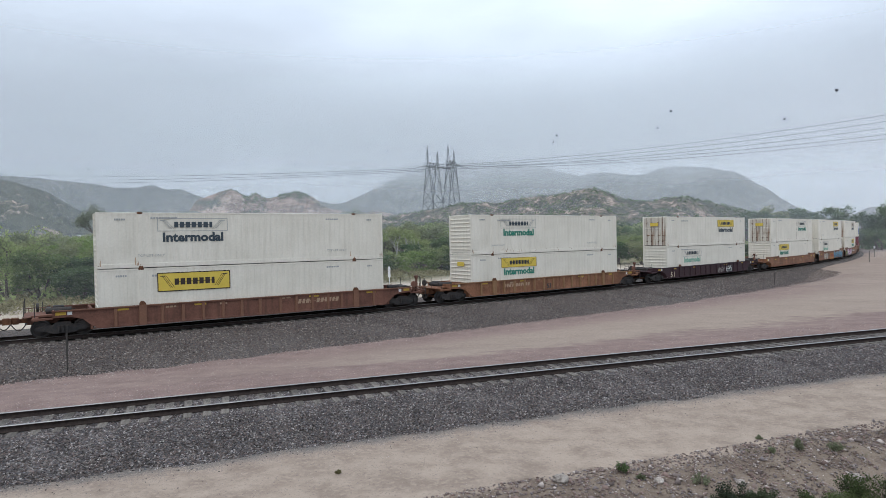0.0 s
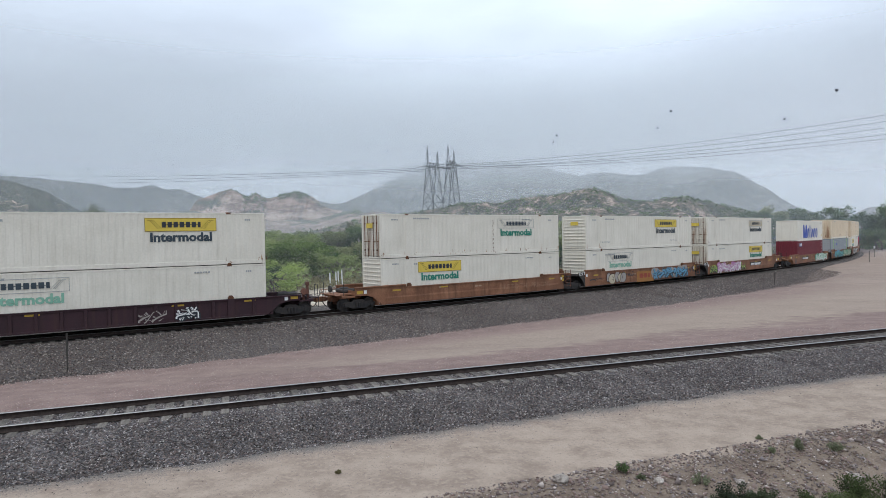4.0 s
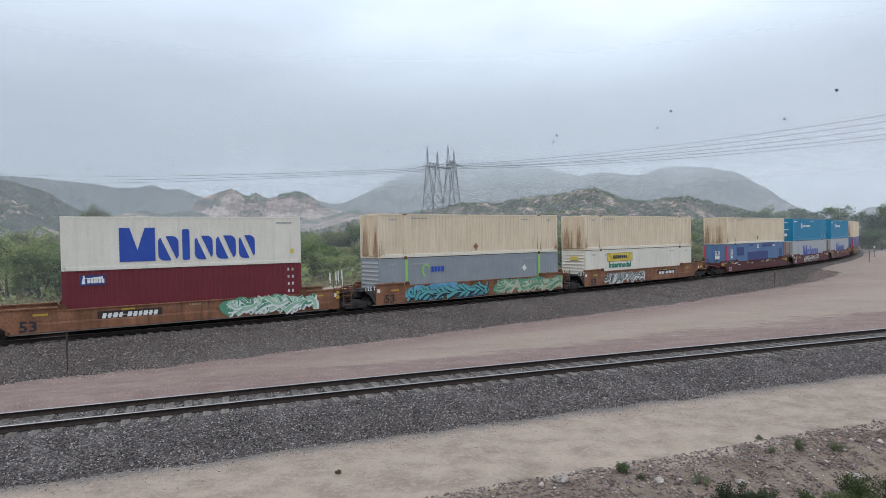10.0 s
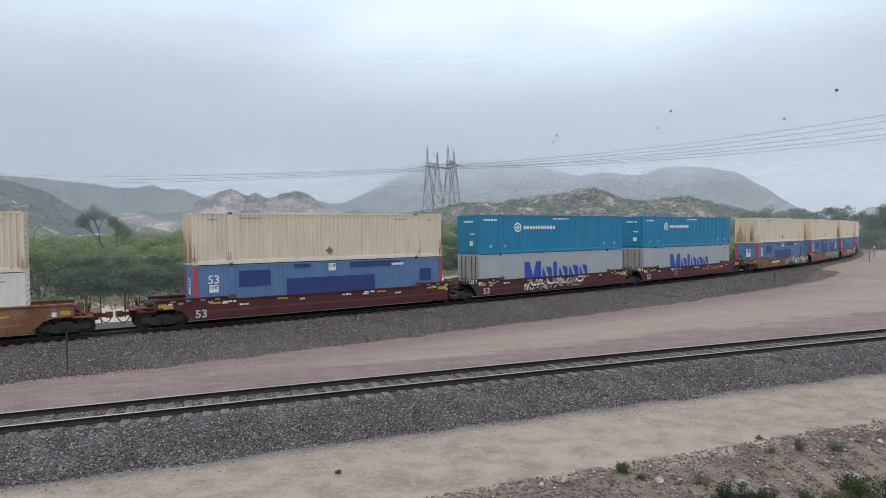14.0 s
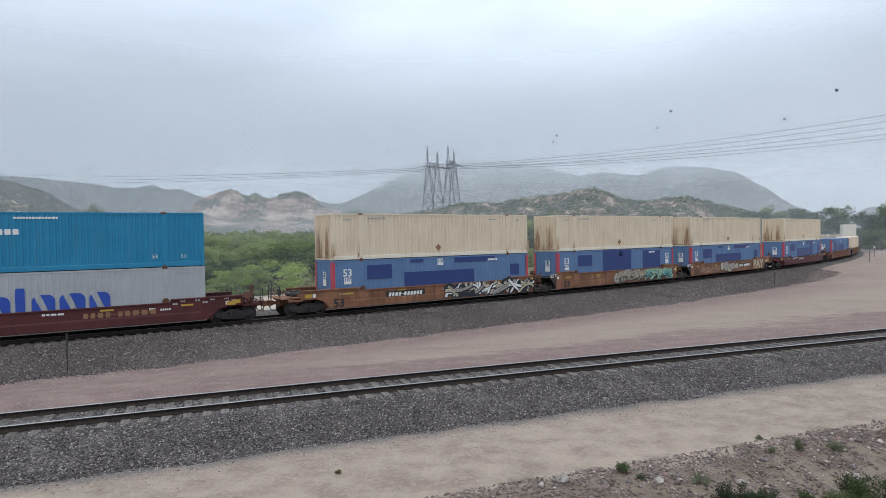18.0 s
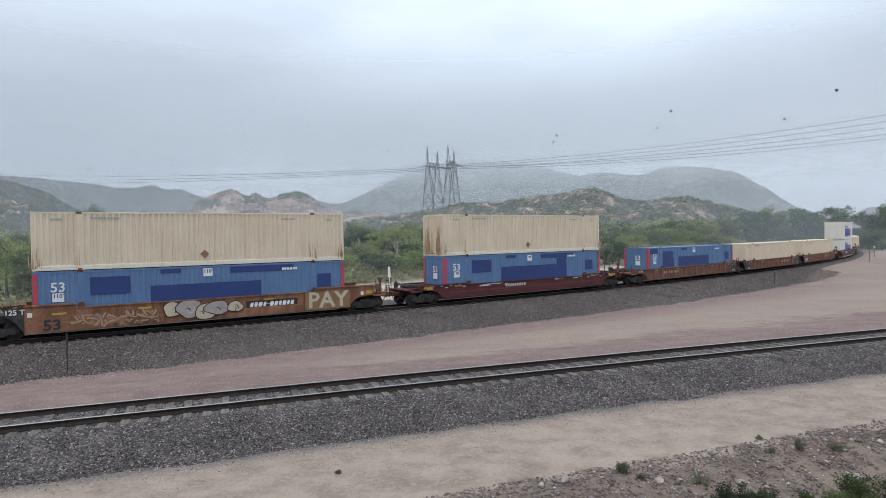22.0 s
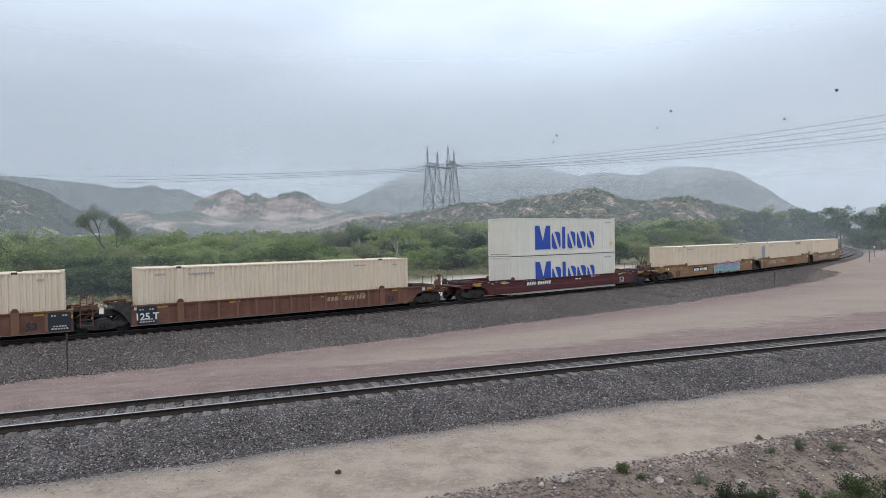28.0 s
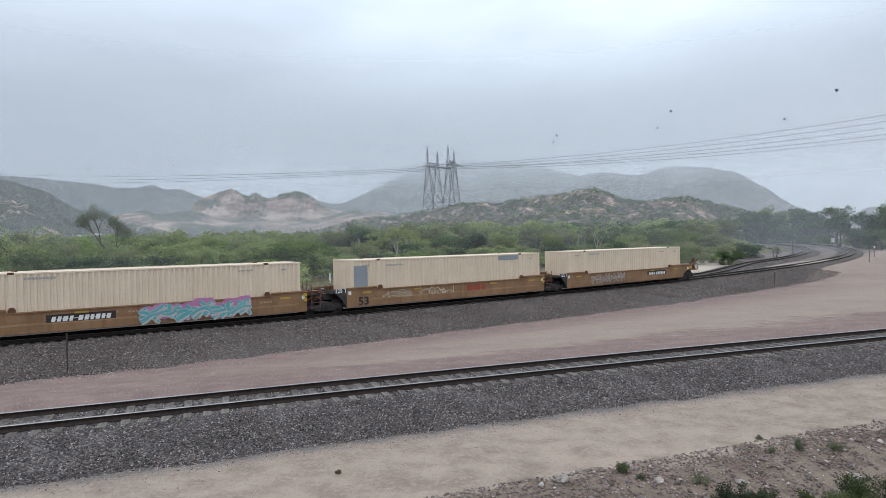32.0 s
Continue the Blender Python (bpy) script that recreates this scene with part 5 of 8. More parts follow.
def build_stones():
    rng = np.random.RandomState(12)
    prof = ([-4.2, -3.65, -2.9, -2.0, -1.5, -0.6, 0.6, 1.7, 2.4], [-0.95, -0.755, -0.60, -0.45, -0.375, -0.368, -0.368, -0.41, -0.75])
    x, y, u = siding_frame(64000, -21, 34, -3.95, -1.3, rng)
    z = np.interp(u, *prof)
    keep = (rng.rand(len(x)) < 1.0 - 0.4 * smooth(10, 34, x)) & (z > ground_z(x, y) - 0.03)
    stones("ballast_stones", "loose dark grey crushed stone of the siding bed", x[keep], y[keep], z[keep] + 0.012, rng.uniform(0.035, 0.075, keep.sum()), BALLAST_STONE, 1)
    x, y, u = siding_frame(44000, -21, 28, -1.35, 1.9, rng)
    keep = (abs(abs(u) - 0.755) > 0.09)
    stones("ballast_stones", "crushed stone between the siding's ties", x[keep], y[keep], np.interp(u, *prof)[keep] + 0.008, rng.uniform(0.035, 0.07, keep.sum()), BALLAST_STONE, 2)
    # main line shoulder
    s, off = rng.uniform(-34, 60, 54000), rng.uniform(1.5, 8.2, 54000)
    x, y, h = on_line(s, off)
    z = np.interp(off, [1.75, 2.6, 5.0, 7.4, 8.6], [-0.235, -0.34, -0.66, -0.95, -1.35])
    stones("ballast_stones", "loose brownish crushed stone of the main line bed", x, y, z + 0.012, rng.uniform(0.05, 0.10, len(x)), BALLAST_STONE_2, 3)
    s, off = rng.uniform(-34, 60, 9000), 6.9 + rng.exponential(0.7, 9000)
    x, y, h = on_line(s, off)
    stones("ballast_stones", "loose stones spilled below the main line bed", x, y, ground_z(x, y) + 0.01, rng.uniform(0.025, 0.07, len(x)), YARD_STONE, 7)
    x, y, u = siding_frame(4000, -21, 34, -1, 0, rng)
    h = 0.344
    k = -3.6 - rng.exponential(0.3, 4000) - u
    x, y = x - math.sin(h) * k, y + math.cos(h) * k
    stones("ballast_stones", "loose dark stones spilled on the road's edge", x, y, ground_z(x, y) + 0.01, rng.uniform(0.02, 0.045, len(x)), BALLAST_STONE, 8)
    # stray stones on the yard and the road
    x, y, u = siding_frame(9000, -30, 45, 1.8, 9.0, rng)
    stones("stray_stones", "small stones strewn over the reddish yard", x, y, ground_z(x, y) + 0.002, rng.uniform(0.018, 0.045, len(x)), YARD_STONE, 4)
    x, y, u = siding_frame(16000, -26, 36, 1.7, 4.6, rng)
    stones("stray_stones", "pinkish gravel along the siding", x, y, ground_z(x, y) + 0.001, rng.uniform(0.018, 0.05, len(x)), PINK_STONE, 9)
    x, y, u = siding_frame(3500, -14, 24, -8.4, -4.4, rng)
    stones("stray_stones", "pebbles on the sandy road", x, y, ground_z(x, y) + 0.006, rng.uniform(0.010, 0.028, len(x)), YARD_STONE, 5)
    x, y, u = siding_frame(44000, -6, 24, -13.2, -7.8, rng)
    stones("bank_stones", "pale broken rocks on the dirt bank", x, y, ground_z(x, y) + 0.012, (0.022 + 0.075 * rng.rand(len(x)) ** 2.0) * (1 + 1.3 * (rng.rand(len(x)) < 0.04)), BANK_STONE, 6)
    for dx, dy, s in ((2.5, 13.3, 0.2), (4.62, 13.2, 0.13), (9.2, 13.6, 0.15), (12.0, 15.4, 0.14), (6.4, 13.2, 0.12), (1.2, 12.2, 0.12)):
        m = Mesh()
        r2 = random.Random(int(dx * 100))
        k, rows = 9, 5
        vs = [(s * r2.uniform(0.75, 1.1) * math.sin(math.pi * (j + 0.5) / rows) * math.cos(2 * math.pi * i / k), s * 0.8 * r2.uniform(0.75, 1.1) * math.sin(math.pi * (j + 0.5) / rows) * math.sin(2 * math.pi * i / k),
               -s * 0.6 * math.cos(math.pi * (j + 0.5) / rows)) for j in range(rows) for i in range(k)]
        m.add(vs, [(j * k + i, j * k + (i + 1) % k, (j + 1) * k + (i + 1) % k, (j + 1) * k + i) for j in range(rows - 1) for i in range(k)] + [tuple(range(k - 1, -1, -1)), tuple(range((rows - 1) * k, rows * k))])
        ob = thing("rock", "pale angular rock lying on the dirt bank", "rock", "rocks on the bank", data=m.data("rock", STONE))
        ob.location = (dx, dy, float(ground_z(np.array([dx]), np.array([dy]))[0]) + s * 0.25)


BALLAST_STONE = stone_mat("crushed_stone", (0.036, 0.033, 0.033), (0.47, 0.43, 0.41))
BALLAST_STONE_2 = stone_mat("brownish_crushed_stone", (0.042, 0.036, 0.034), (0.46, 0.405, 0.37))
PINK_STONE = stone_mat("pinkish_gravel", (0.22, 0.16, 0.148), (0.50, 0.41, 0.375))
YARD_STONE = stone_mat("yard_pebble", (0.26, 0.205, 0.19), (0.52, 0.45, 0.40))
BANK_STONE = stone_mat("bank_rock", (0.12, 0.094, 0.086), (0.50, 0.435, 0.395))


def build_bank_plants():
    rng = np.random.RandomState(31)
    low, deep = "at the foot of the bank", LEAF_DEEP
    for dx, dy, s, wide, leafy, words in (
            (5.85, 12.35, 0.50, 1.5, LEAF_DARK, "dusty dark green bush " + low), (6.35, 12.3, 0.42, 1.4, LEAF_DARK, "dark green mounded bush " + low), (5.5, 12.2, 0.36, 1.5, LEAF_DARK, "low dark green bush " + low),
            (7.5, 12.2, 0.58, 1.2, deep, "green leafy bush " + low), (8.05, 12.0, 0.62, 1.3, deep, "full green bush " + low), (8.62, 12.5, 0.74, 1.2, deep, "tall green bush " + low), (9.5, 12.6, 0.5, 1.4, deep, "green bush " + low), (10.2, 12.6, 0.5, 1.4, deep, "green bush " + low),
            (3.96, 13.7, 0.25, 0.9, LEAF_C, "small dense green weed tuft on the bank"), (4.28, 13.38, 0.12, 1.5, LEAF_WEED, "low grey-green weed on the bank"), (5.57, 13.28, 0.2, 1.6, LEAF_WEED, "grey-green weed tuft on the dirt bank"),
            (8.69, 14.95, 0.26, 0.8, LEAF_WEED, "upright grey-green weed on the bank"), (7.92, 14.8, 0.16, 1.1, LEAF_WEED, "small weed on the bank"), (8.15, 15.78, 0.1, 1.6, LEAF_WEED, "flat weed on the bank's edge"),
            (9.6, 15.0, 0.24, 1.5, LEAF_WEED, "spreading grey weed on the bank"), (12.2, 16.4, 0.16, 1.6, LEAF_WEED, "grey weed tuft on the bank's edge"),
            (-2.5, 13.95, 0.08, 1.4, DRY_LEAF, "dry reddish weed on the road"), (13.5, 15.2, 0.2, 1.6, LEAF_WEED, "weed tuft on the bank")):
        z = float(ground_z(np.array([dx]), np.array([dy]))[0])
        ob = thing("bush" if s > 0.3 else "weed", words, "bush" if s > 0.3 else "weed", "plants on the bank")
        ob.location = (dx, dy, z)
        m = Mesh()
        tips = []
        for i in range(14):
            a, e = rng.uniform(0, 6.28), rng.uniform(0.35, 1.0)
            t = (math.cos(a) * s * 0.62 * e * wide, math.sin(a) * s * 0.5 * e * wide, s * rng.uniform(0.45, 1.12) * (1.1 - 0.45 * e))
            m.tube((0, 0, -0.02), t, 0.012 * s + 0.002, 4, 0.002)
            tips.append(t)
        part("stems", m.data("stems", BARK), ob)
        cs = [np.array(t) * k for t in tips for k in (0.6, 0.85, 1.0)]
        v, f = leaf_cloud(rng, cs, [s * 0.2] * len(cs), [95 if s > 0.3 else 24] * len(cs), 0.012 + 0.010 * s)
        part("leaves", raw("leaves", v, f, leafy), ob, "dense small leaves")


# ---------------- power line and small things ----------------
def lattice_tower(x, y, z0, h, turn, label):
    """A wide steel tower: four battered legs, a forked waist, a trussed bridge and two masts."""
    ob = thing("transmission_tower", label, "power tower", "power towers on the hill")
    ob.matrix_basis = Matrix.Translation((x, y, z0)) @ Matrix.Rotation(turn, 4, "Z")
    zb, bx, by, tx, ty = h * 0.70, h * 0.128, h * 0.105, h * 0.13, h * 0.026

    def corner(sx, sy, z):
        k = z / zb
        return Vector((sx * (bx + (tx - bx) * k), sy * (by + (ty - by) * k), z))

    def steel(name, bars_, r, words=""):
        m = Mesh()
        for p, q in bars_:
            m.tube(p, q, r, 4)
        return part(name, m.data(name, GALV), ob, words)

    for sx in (-1, 1):
        for sy in (-1, 1):
            part("leg", Mesh().tube(corner(sx, sy, -2), corner(sx, sy, zb), 0.24, 5, 0.17).data("leg", GALV), ob)
    for sy in (-1, 1):
        knee = Vector((0, sy * ty * 1.6, h * 0.655))
        for sx in (-1, 1):
            steel("fork", [(knee, corner(sx, sy, h * 0.36)), (knee, corner(sx, sy, zb))], 0.15, "sloping member of the forked waist")
            mid = knee.lerp(corner(sx, sy, h * 0.36), 0.5)
            steel("brace", [(mid, corner(sx, sy, h * 0.58)), (mid, corner(sx, sy, h * 0.44)), (knee.lerp(mid, 0.5), corner(sx, sy, h * 0.62))], 0.09)
        for za, zc in ((0.0, 0.19), (0.19, 0.36)):
            a, b, c, d = corner(-1, sy, h * za), corner(1, sy, h * za), corner(-1, sy, h * zc), corner(1, sy, h * zc)
            steel("brace", [(a, d), (b, c), (c, d)], 0.1)
    for sx in (-1, 1):
        for za, zc in ((0.0, 0.19), (0.19, 0.36), (0.36, 0.5), (0.5, 0.62), (0.62, 0.70)):
            a, b, c, d = corner(sx, -1, h * za), corner(sx, 1, h * za), corner(sx, -1, h * zc), corner(sx, 1, h * zc)
            steel("brace", [(a, d), (b, c), (c, d)], 0.09)
    reach, deep, truss = tx + h * 0.075, h * 0.055, []
    for sy in (-1, 1):
        truss += [((-reach, sy * ty, zb), (reach, sy * ty, zb)), ((-tx, sy * ty, zb + deep), (tx, sy * ty, zb + deep))]
        truss += [((sx * reach, sy * ty, zb), (sx * tx, sy * ty, zb + deep)) for sx in (-1, 1)]
        xs = np.linspace(-tx, tx, 8)
        truss += [((float(a), sy * ty, zb + deep * (i % 2)), (float(b), sy * ty, zb + deep * ((i + 1) % 2))) for i, (a, b) in enumerate(zip(xs, xs[1:]))]
    steel("cross_arm", truss, 0.13, "trussed steel bridge between the masts")
    for sx, hh in ((-1, h), (1, h * 0.955)):
        lines = [((sx * tx + dx, dy, zb + deep * 0.5), (sx * tx, 0, hh)) for dx in (-0.75, 0.75) for dy in (-0.7, 0.7)]
        for k in (0.15, 0.35, 0.55, 0.75):
            w, z, z2 = 0.75 * (1 - k), zb + deep * 0.5 + (hh - zb - deep * 0.5) * k, zb + deep * 0.5 + (hh - zb - deep * 0.5) * (k + 0.17)
            lines += [((sx * tx - w, -w, z), (sx * tx + w * 0.7, w, z2)), ((sx * tx + w, -w, z), (sx * tx - w * 0.7, w, z2))]
        steel("peak", lines, 0.09, "pointed earth-wire mast")
    for k in (-1, 0, 1):
        for sgn in (-1, 1):
            m = Mesh()
            for i in range(14):
                y0 = sgn * (ty + 0.4 + i * 0.42)
                m.tube((k * reach * 0.97, y0, zb - 0.1 - i * 0.05), (k * reach * 0.97, y0 + sgn * 0.26, zb - 0.13 - i * 0.05), 0.2, 6)
            part("insulator", m.data("insulator", GALV), ob, "string of strain insulators")
        pts = [(k * reach * 0.97, (ty + 6.2) * math.cos(math.pi * i / 10), zb - 0.7 - 2.6 * math.sin(math.pi * i / 10)) for i in range(11)]
        steel("jumper", list(zip(pts, pts[1:])), 0.05, "slack jumper wire below the bridge")
    return ob, [ob.matrix_basis @ Vector((k * reach * 0.97, sgn * (ty + 6.2), zb - 0.75)) for sgn in (1, -1) for k in (-1, 0, 1)]


def cable(name, label, a, b, sag, r, n=28):
    a, b = Vector(a), Vector(b)
    cu = bpy.data.curves.new(name, "CURVE")
    cu.dimensions, cu.bevel_depth, cu.bevel_resolution = "3D", r, 0
    sp = cu.splines.new("POLY")
    sp.points.add(n)
    for i in range(n + 1):
        t = i / n
        p = a.lerp(b, t) - Vector((0, 0, 4 * sag * t * (1 - t)))
        sp.points[i].co = (*p, 1)
    cu.materials.append(GALV)
    return thing(name, label, "power line", "overhead power lines", data=cu)


def build_power_line():
    wires = "thin grey overhead conductor"
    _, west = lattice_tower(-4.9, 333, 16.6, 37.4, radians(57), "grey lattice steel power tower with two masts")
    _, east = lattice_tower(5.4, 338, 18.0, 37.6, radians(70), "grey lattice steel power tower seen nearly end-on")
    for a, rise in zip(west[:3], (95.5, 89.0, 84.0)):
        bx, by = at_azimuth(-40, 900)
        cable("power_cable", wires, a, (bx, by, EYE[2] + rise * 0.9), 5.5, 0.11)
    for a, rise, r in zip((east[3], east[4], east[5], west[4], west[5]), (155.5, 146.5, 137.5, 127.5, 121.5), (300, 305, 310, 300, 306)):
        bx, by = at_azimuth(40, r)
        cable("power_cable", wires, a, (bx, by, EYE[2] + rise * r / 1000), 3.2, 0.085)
    for a, b in zip(west[3:], east[:3]):
        cable("power_cable", wires, a, b, 0.4, 0.06, 8)
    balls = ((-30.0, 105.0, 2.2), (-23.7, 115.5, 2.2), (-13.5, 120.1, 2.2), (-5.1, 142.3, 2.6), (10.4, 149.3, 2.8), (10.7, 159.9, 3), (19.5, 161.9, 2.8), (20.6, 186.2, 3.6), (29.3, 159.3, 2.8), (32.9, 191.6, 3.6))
    dark = mat("dark_marker_shell", [(0.03, 0.034, 0.045), (0.05, 0.054, 0.065)], 2, 0.6)
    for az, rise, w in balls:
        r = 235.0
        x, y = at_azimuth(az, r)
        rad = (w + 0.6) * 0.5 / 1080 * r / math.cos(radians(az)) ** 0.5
        m, k, rows = Mesh(), 14, 8
        vs = [(rad * math.sin(math.pi * (j + 0.5) / rows) * math.cos(2 * math.pi * i / k), rad * math.sin(math.pi * (j + 0.5) / rows) * math.sin(2 * math.pi * i / k), -rad * math.cos(math.pi * (j + 0.5) / rows)) for j in range(rows) for i in range(k)]
        m.add(vs, [(j * k + i, j * k + (i + 1) % k, (j + 1) * k + (i + 1) % k, (j + 1) * k + i) for j in range(rows - 1) for i in range(k)] + [tuple(range(k - 1, -1, -1)), tuple(range((rows - 1) * k, rows * k))])
        m.tube((-rad * 1.25, 0, 0), (rad * 1.25, 0, 0), rad * 0.12, 6)
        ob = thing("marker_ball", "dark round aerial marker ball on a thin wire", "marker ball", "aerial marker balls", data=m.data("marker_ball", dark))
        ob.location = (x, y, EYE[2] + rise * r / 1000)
    for row in ((balls[1], balls[3], balls[5], balls[7], balls[9]), (balls[0], balls[2], balls[4], balls[6], balls[8])):
        for p, q in zip(row, row[1:]):
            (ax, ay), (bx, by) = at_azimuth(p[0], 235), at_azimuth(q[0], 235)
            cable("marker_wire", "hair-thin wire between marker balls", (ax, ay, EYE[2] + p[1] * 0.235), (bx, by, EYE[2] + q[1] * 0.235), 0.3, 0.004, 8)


def build_small():
    dark = mat("dark_steel_post", [(0.035, 0.033, 0.03), (0.07, 0.062, 0.055)], 5, 0.8)
    white = mat("white_sign", [(0.6, 0.6, 0.58), (0.72, 0.72, 0.7)], 5, 0.6)

    def post(x, y, h, w, words, top=None):
        z = float(ground_z(np.array([x]), np.array([y]))[0]) - 0.1
        ob = thing("track_post", words, "post", "posts beside the track")
        ob.location = (x, y, z)
        part("shaft", Mesh().box(-w / 2, -w / 2, 0, w / 2, w / 2, h + 0.1, w * 0.2).data("shaft", dark), ob)
        part("cap", Mesh().box(-w * 0.7, -w * 0.7, h + 0.1, w * 0.7, w * 0.7, h + 0.13).data("cap", dark), ob)
        if top:
            part("sign_plate", Mesh().box(-top / 2, -w, h - top * 1.4, top / 2, -w * 0.5, h, 0.01).data("sign_plate", white), ob, "small white sign plate")
    post(-16.05, 25.84, 1.66, 0.06, "dark steel post standing in the ballast slope")
    post(33.05, 60.9, 1.3, 0.06, "dark steel post beside the curve")
    post(67.5, 96.6, 1.7, 0.08, "dark post beyond the curve")
    post(80.8, 114.3, 2.1, 0.09, "signal post beyond the curve", 0.3)
    post(74.0, 129.0, 3.2, 0.12, "thin post between the two main lines")
    post(124, 194, 2.9, 0.14, "white marker sign beyond the curve", 0.95)
    for x, y, h, w in ((-6.4, 72.0, 2.3, 0.30), (-13.55, 72.8, 1.7, 0.16), (-12.83, 72.8, 1.8, 0.13), (-12.57, 72.8, 1.9, 0.13), (-12.12, 72.8, 2.0, 0.13)):
        z = float(ground_z(np.array([x]), np.array([y]))[0]) - 0.1
        ob = thing("marker_post", "white-painted marker post beside the sandy road", "post", "white marker posts")
        ob.location = (x, y, z)
        part("shaft", Mesh().box(-0.05, -0.05, 0, 0.05, 0.05, h * 0.7, 0.01).data("shaft", white), ob)
        part("paddle", Mesh().prism([(-w / 2, h * 0.45), (-w / 2, h * 0.9), (-w / 4, h), (w / 4, h), (w / 2, h * 0.9), (w / 2, h * 0.45)], -0.08, -0.05, "y").data("paddle", white), ob, "white upright paddle")
    # far buildings on the valley slope
    for az, r, w, d, h, words in ((-30.4, 395, 7, 5, 1.8, "small white far house with a low roof"), (-29.6, 400, 5, 4, 2.4, "small white shed beside a house")):
        x, y = at_azimuth(az, r)
        ob = thing("house", words, "house", "far buildings")
        z = float(ground_z(np.array([x]), np.array([y]))[0]) + 3.4
        ob.matrix_basis = Matrix.Translation((x, y, z)) @ Matrix.Rotation(radians(-az + 20), 4, "Z")
        part("wall", Mesh().box(-w / 2, -d / 2, -3, w / 2, d / 2, h).data("wall", white), ob)
        part("roof", Mesh().prism([(-d / 2 - 0.3, h), (0, h + 1.2), (d / 2 + 0.3, h)], -w / 2 - 0.3, w / 2 + 0.3, "x").data("roof", PALEGREY), ob, "pale low-pitched roof")
        part("window", Mesh().box(-0.8, -d / 2 - 0.02, 0.9, 0.8, -d / 2, 2.0).data("window", INK), ob)


build_trees()
build_leaning_tree()
build_bare_trees()
build_scrub()
build_stones()
build_bank_plants()
build_bank_grass()
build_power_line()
build_small()
# ---------------- the train ----------------
SPEED, GAIN = 13.6714, -0.00823
UNITS = []          # (run of its centre at the start, things that ride on it with their heights)


def run_at(s0, t):
    return s0 - SPEED * t - 0.5 * GAIN * t * t


def ride(s):
    """Pose of a car whose centre is at the run s: it sits as a chord on its two trucks."""
    ax, ay, _ = on_line(s - 9.3)
    bx, by, _ = on_line(s + 9.3)
    return Matrix.Translation(((ax + bx) / 2, (ay + by) / 2, 0)) @ Matrix.Rotation(math.atan2(by - ay, bx - ax), 4, "Z")
RUST_CREAM = mat("rust_stained_cream_paint", [(0.58, 0.46, 0.32), (0.70, 0.585, 0.435)], 0.9, 0.65, fine=9, streak=((0.36, 0.21, 0.12), 0.45, 0.48, 0.80))
BURNT_END = mat("weathered_door_paint", [(0.52, 0.47, 0.38), (0.66, 0.63, 0.56)], 1.2, 0.6, fine=9, streak=((0.2, 0.1, 0.05), 0.8, 0.48, 0.68))
GRAF_TEAL = mat("teal_spray_paint", [(0.085, 0.33, 0.35), (0.12, 0.40, 0.41)], 1.4, 0.6)
GRAF_BLUE = mat("light_blue_spray_paint", [(0.08, 0.25, 0.40), (0.17, 0.38, 0.52)], 1.4, 0.6)
GRAF_PINK = mat("pink_spray_paint", [(0.40, 0.15, 0.31), (0.50, 0.23, 0.40)], 1.4, 0.6)
GRAF_LIME = mat("lime_spray_paint", [(0.36, 0.5, 0.08), (0.44, 0.56, 0.16)], 1.4, 0.6)
GRAF_MINT = mat("mint_spray_paint", [(0.22, 0.44, 0.30), (0.42, 0.58, 0.44)], 1.4, 0.6)
GRAF_GREEN = mat("green_spray_paint", [(0.06, 0.22, 0.14), (0.14, 0.34, 0.22)], 1.4, 0.6)
GRAF_CREAM = mat("cream_spray_paint", [(0.42, 0.36, 0.25), (0.55, 0.48, 0.36)], 1.4, 0.7)
GRAF_CHALK = mat("faded_chalk_marking", [(0.30, 0.19, 0.12), (0.42, 0.30, 0.21)], 3.0, 0.8)
FAINT_CHALK = mat("faint_chalk_marking", [(0.24, 0.125, 0.072), (0.36, 0.235, 0.155)], 6.0, 0.85)
GRAF_GREY = mat("grey_spray_paint", [(0.28, 0.25, 0.23), (0.38, 0.35, 0.32)], 1.4, 0.7)
GRAF_RED = mat("faded_red_lettering", [(0.26, 0.05, 0.03), (0.32, 0.08, 0.05)], 2.0, 0.7)
PALE_ORANGE = mat("paler_orange_patch", [(0.30, 0.13, 0.035), (0.36, 0.17, 0.05)], 1.5, 0.7)

CACHE = {}


INK_BROWN = mat("dark_brown_panel_paint", [(0.022, 0.016, 0.014), (0.05, 0.034, 0.028)], 2, 0.7)


def cached(key, build):
    if key not in CACHE:
        CACHE[key] = build()
    return CACHE[key]


# ---- containers ----
def corrugated(x0, x1, z0, z1, pitch, depth):
    """A sheet in the x-z plane with upright folds, its outer faces at y = 0, facing -y."""
    n = max(2, round((x1 - x0) / pitch))
    p = (x1 - x0) / n
    xs, ys = [x0], [0.0]
    for i in range(n):
        a = x0 + i * p
        for q, d in ((0.36, 0), (0.5, depth), (0.86, depth), (1.0, 0)):
            xs.append(a + p * q)
            ys.append(d)
    m = len(xs)
    vs = [(x, y, z0) for x, y in zip(xs, ys)] + [(x, y, z1) for x, y in zip(xs, ys)]
    out = Mesh().add(vs, [(i, i + 1, i + 1 + m, i + m) for i in range(m - 1)])
    out.add([(x, depth + 0.02, z0) for x in (x0, x1)] + [(x, depth + 0.02, z1) for x in (x0, x1)], [(1, 0, 2, 3)])
    return out


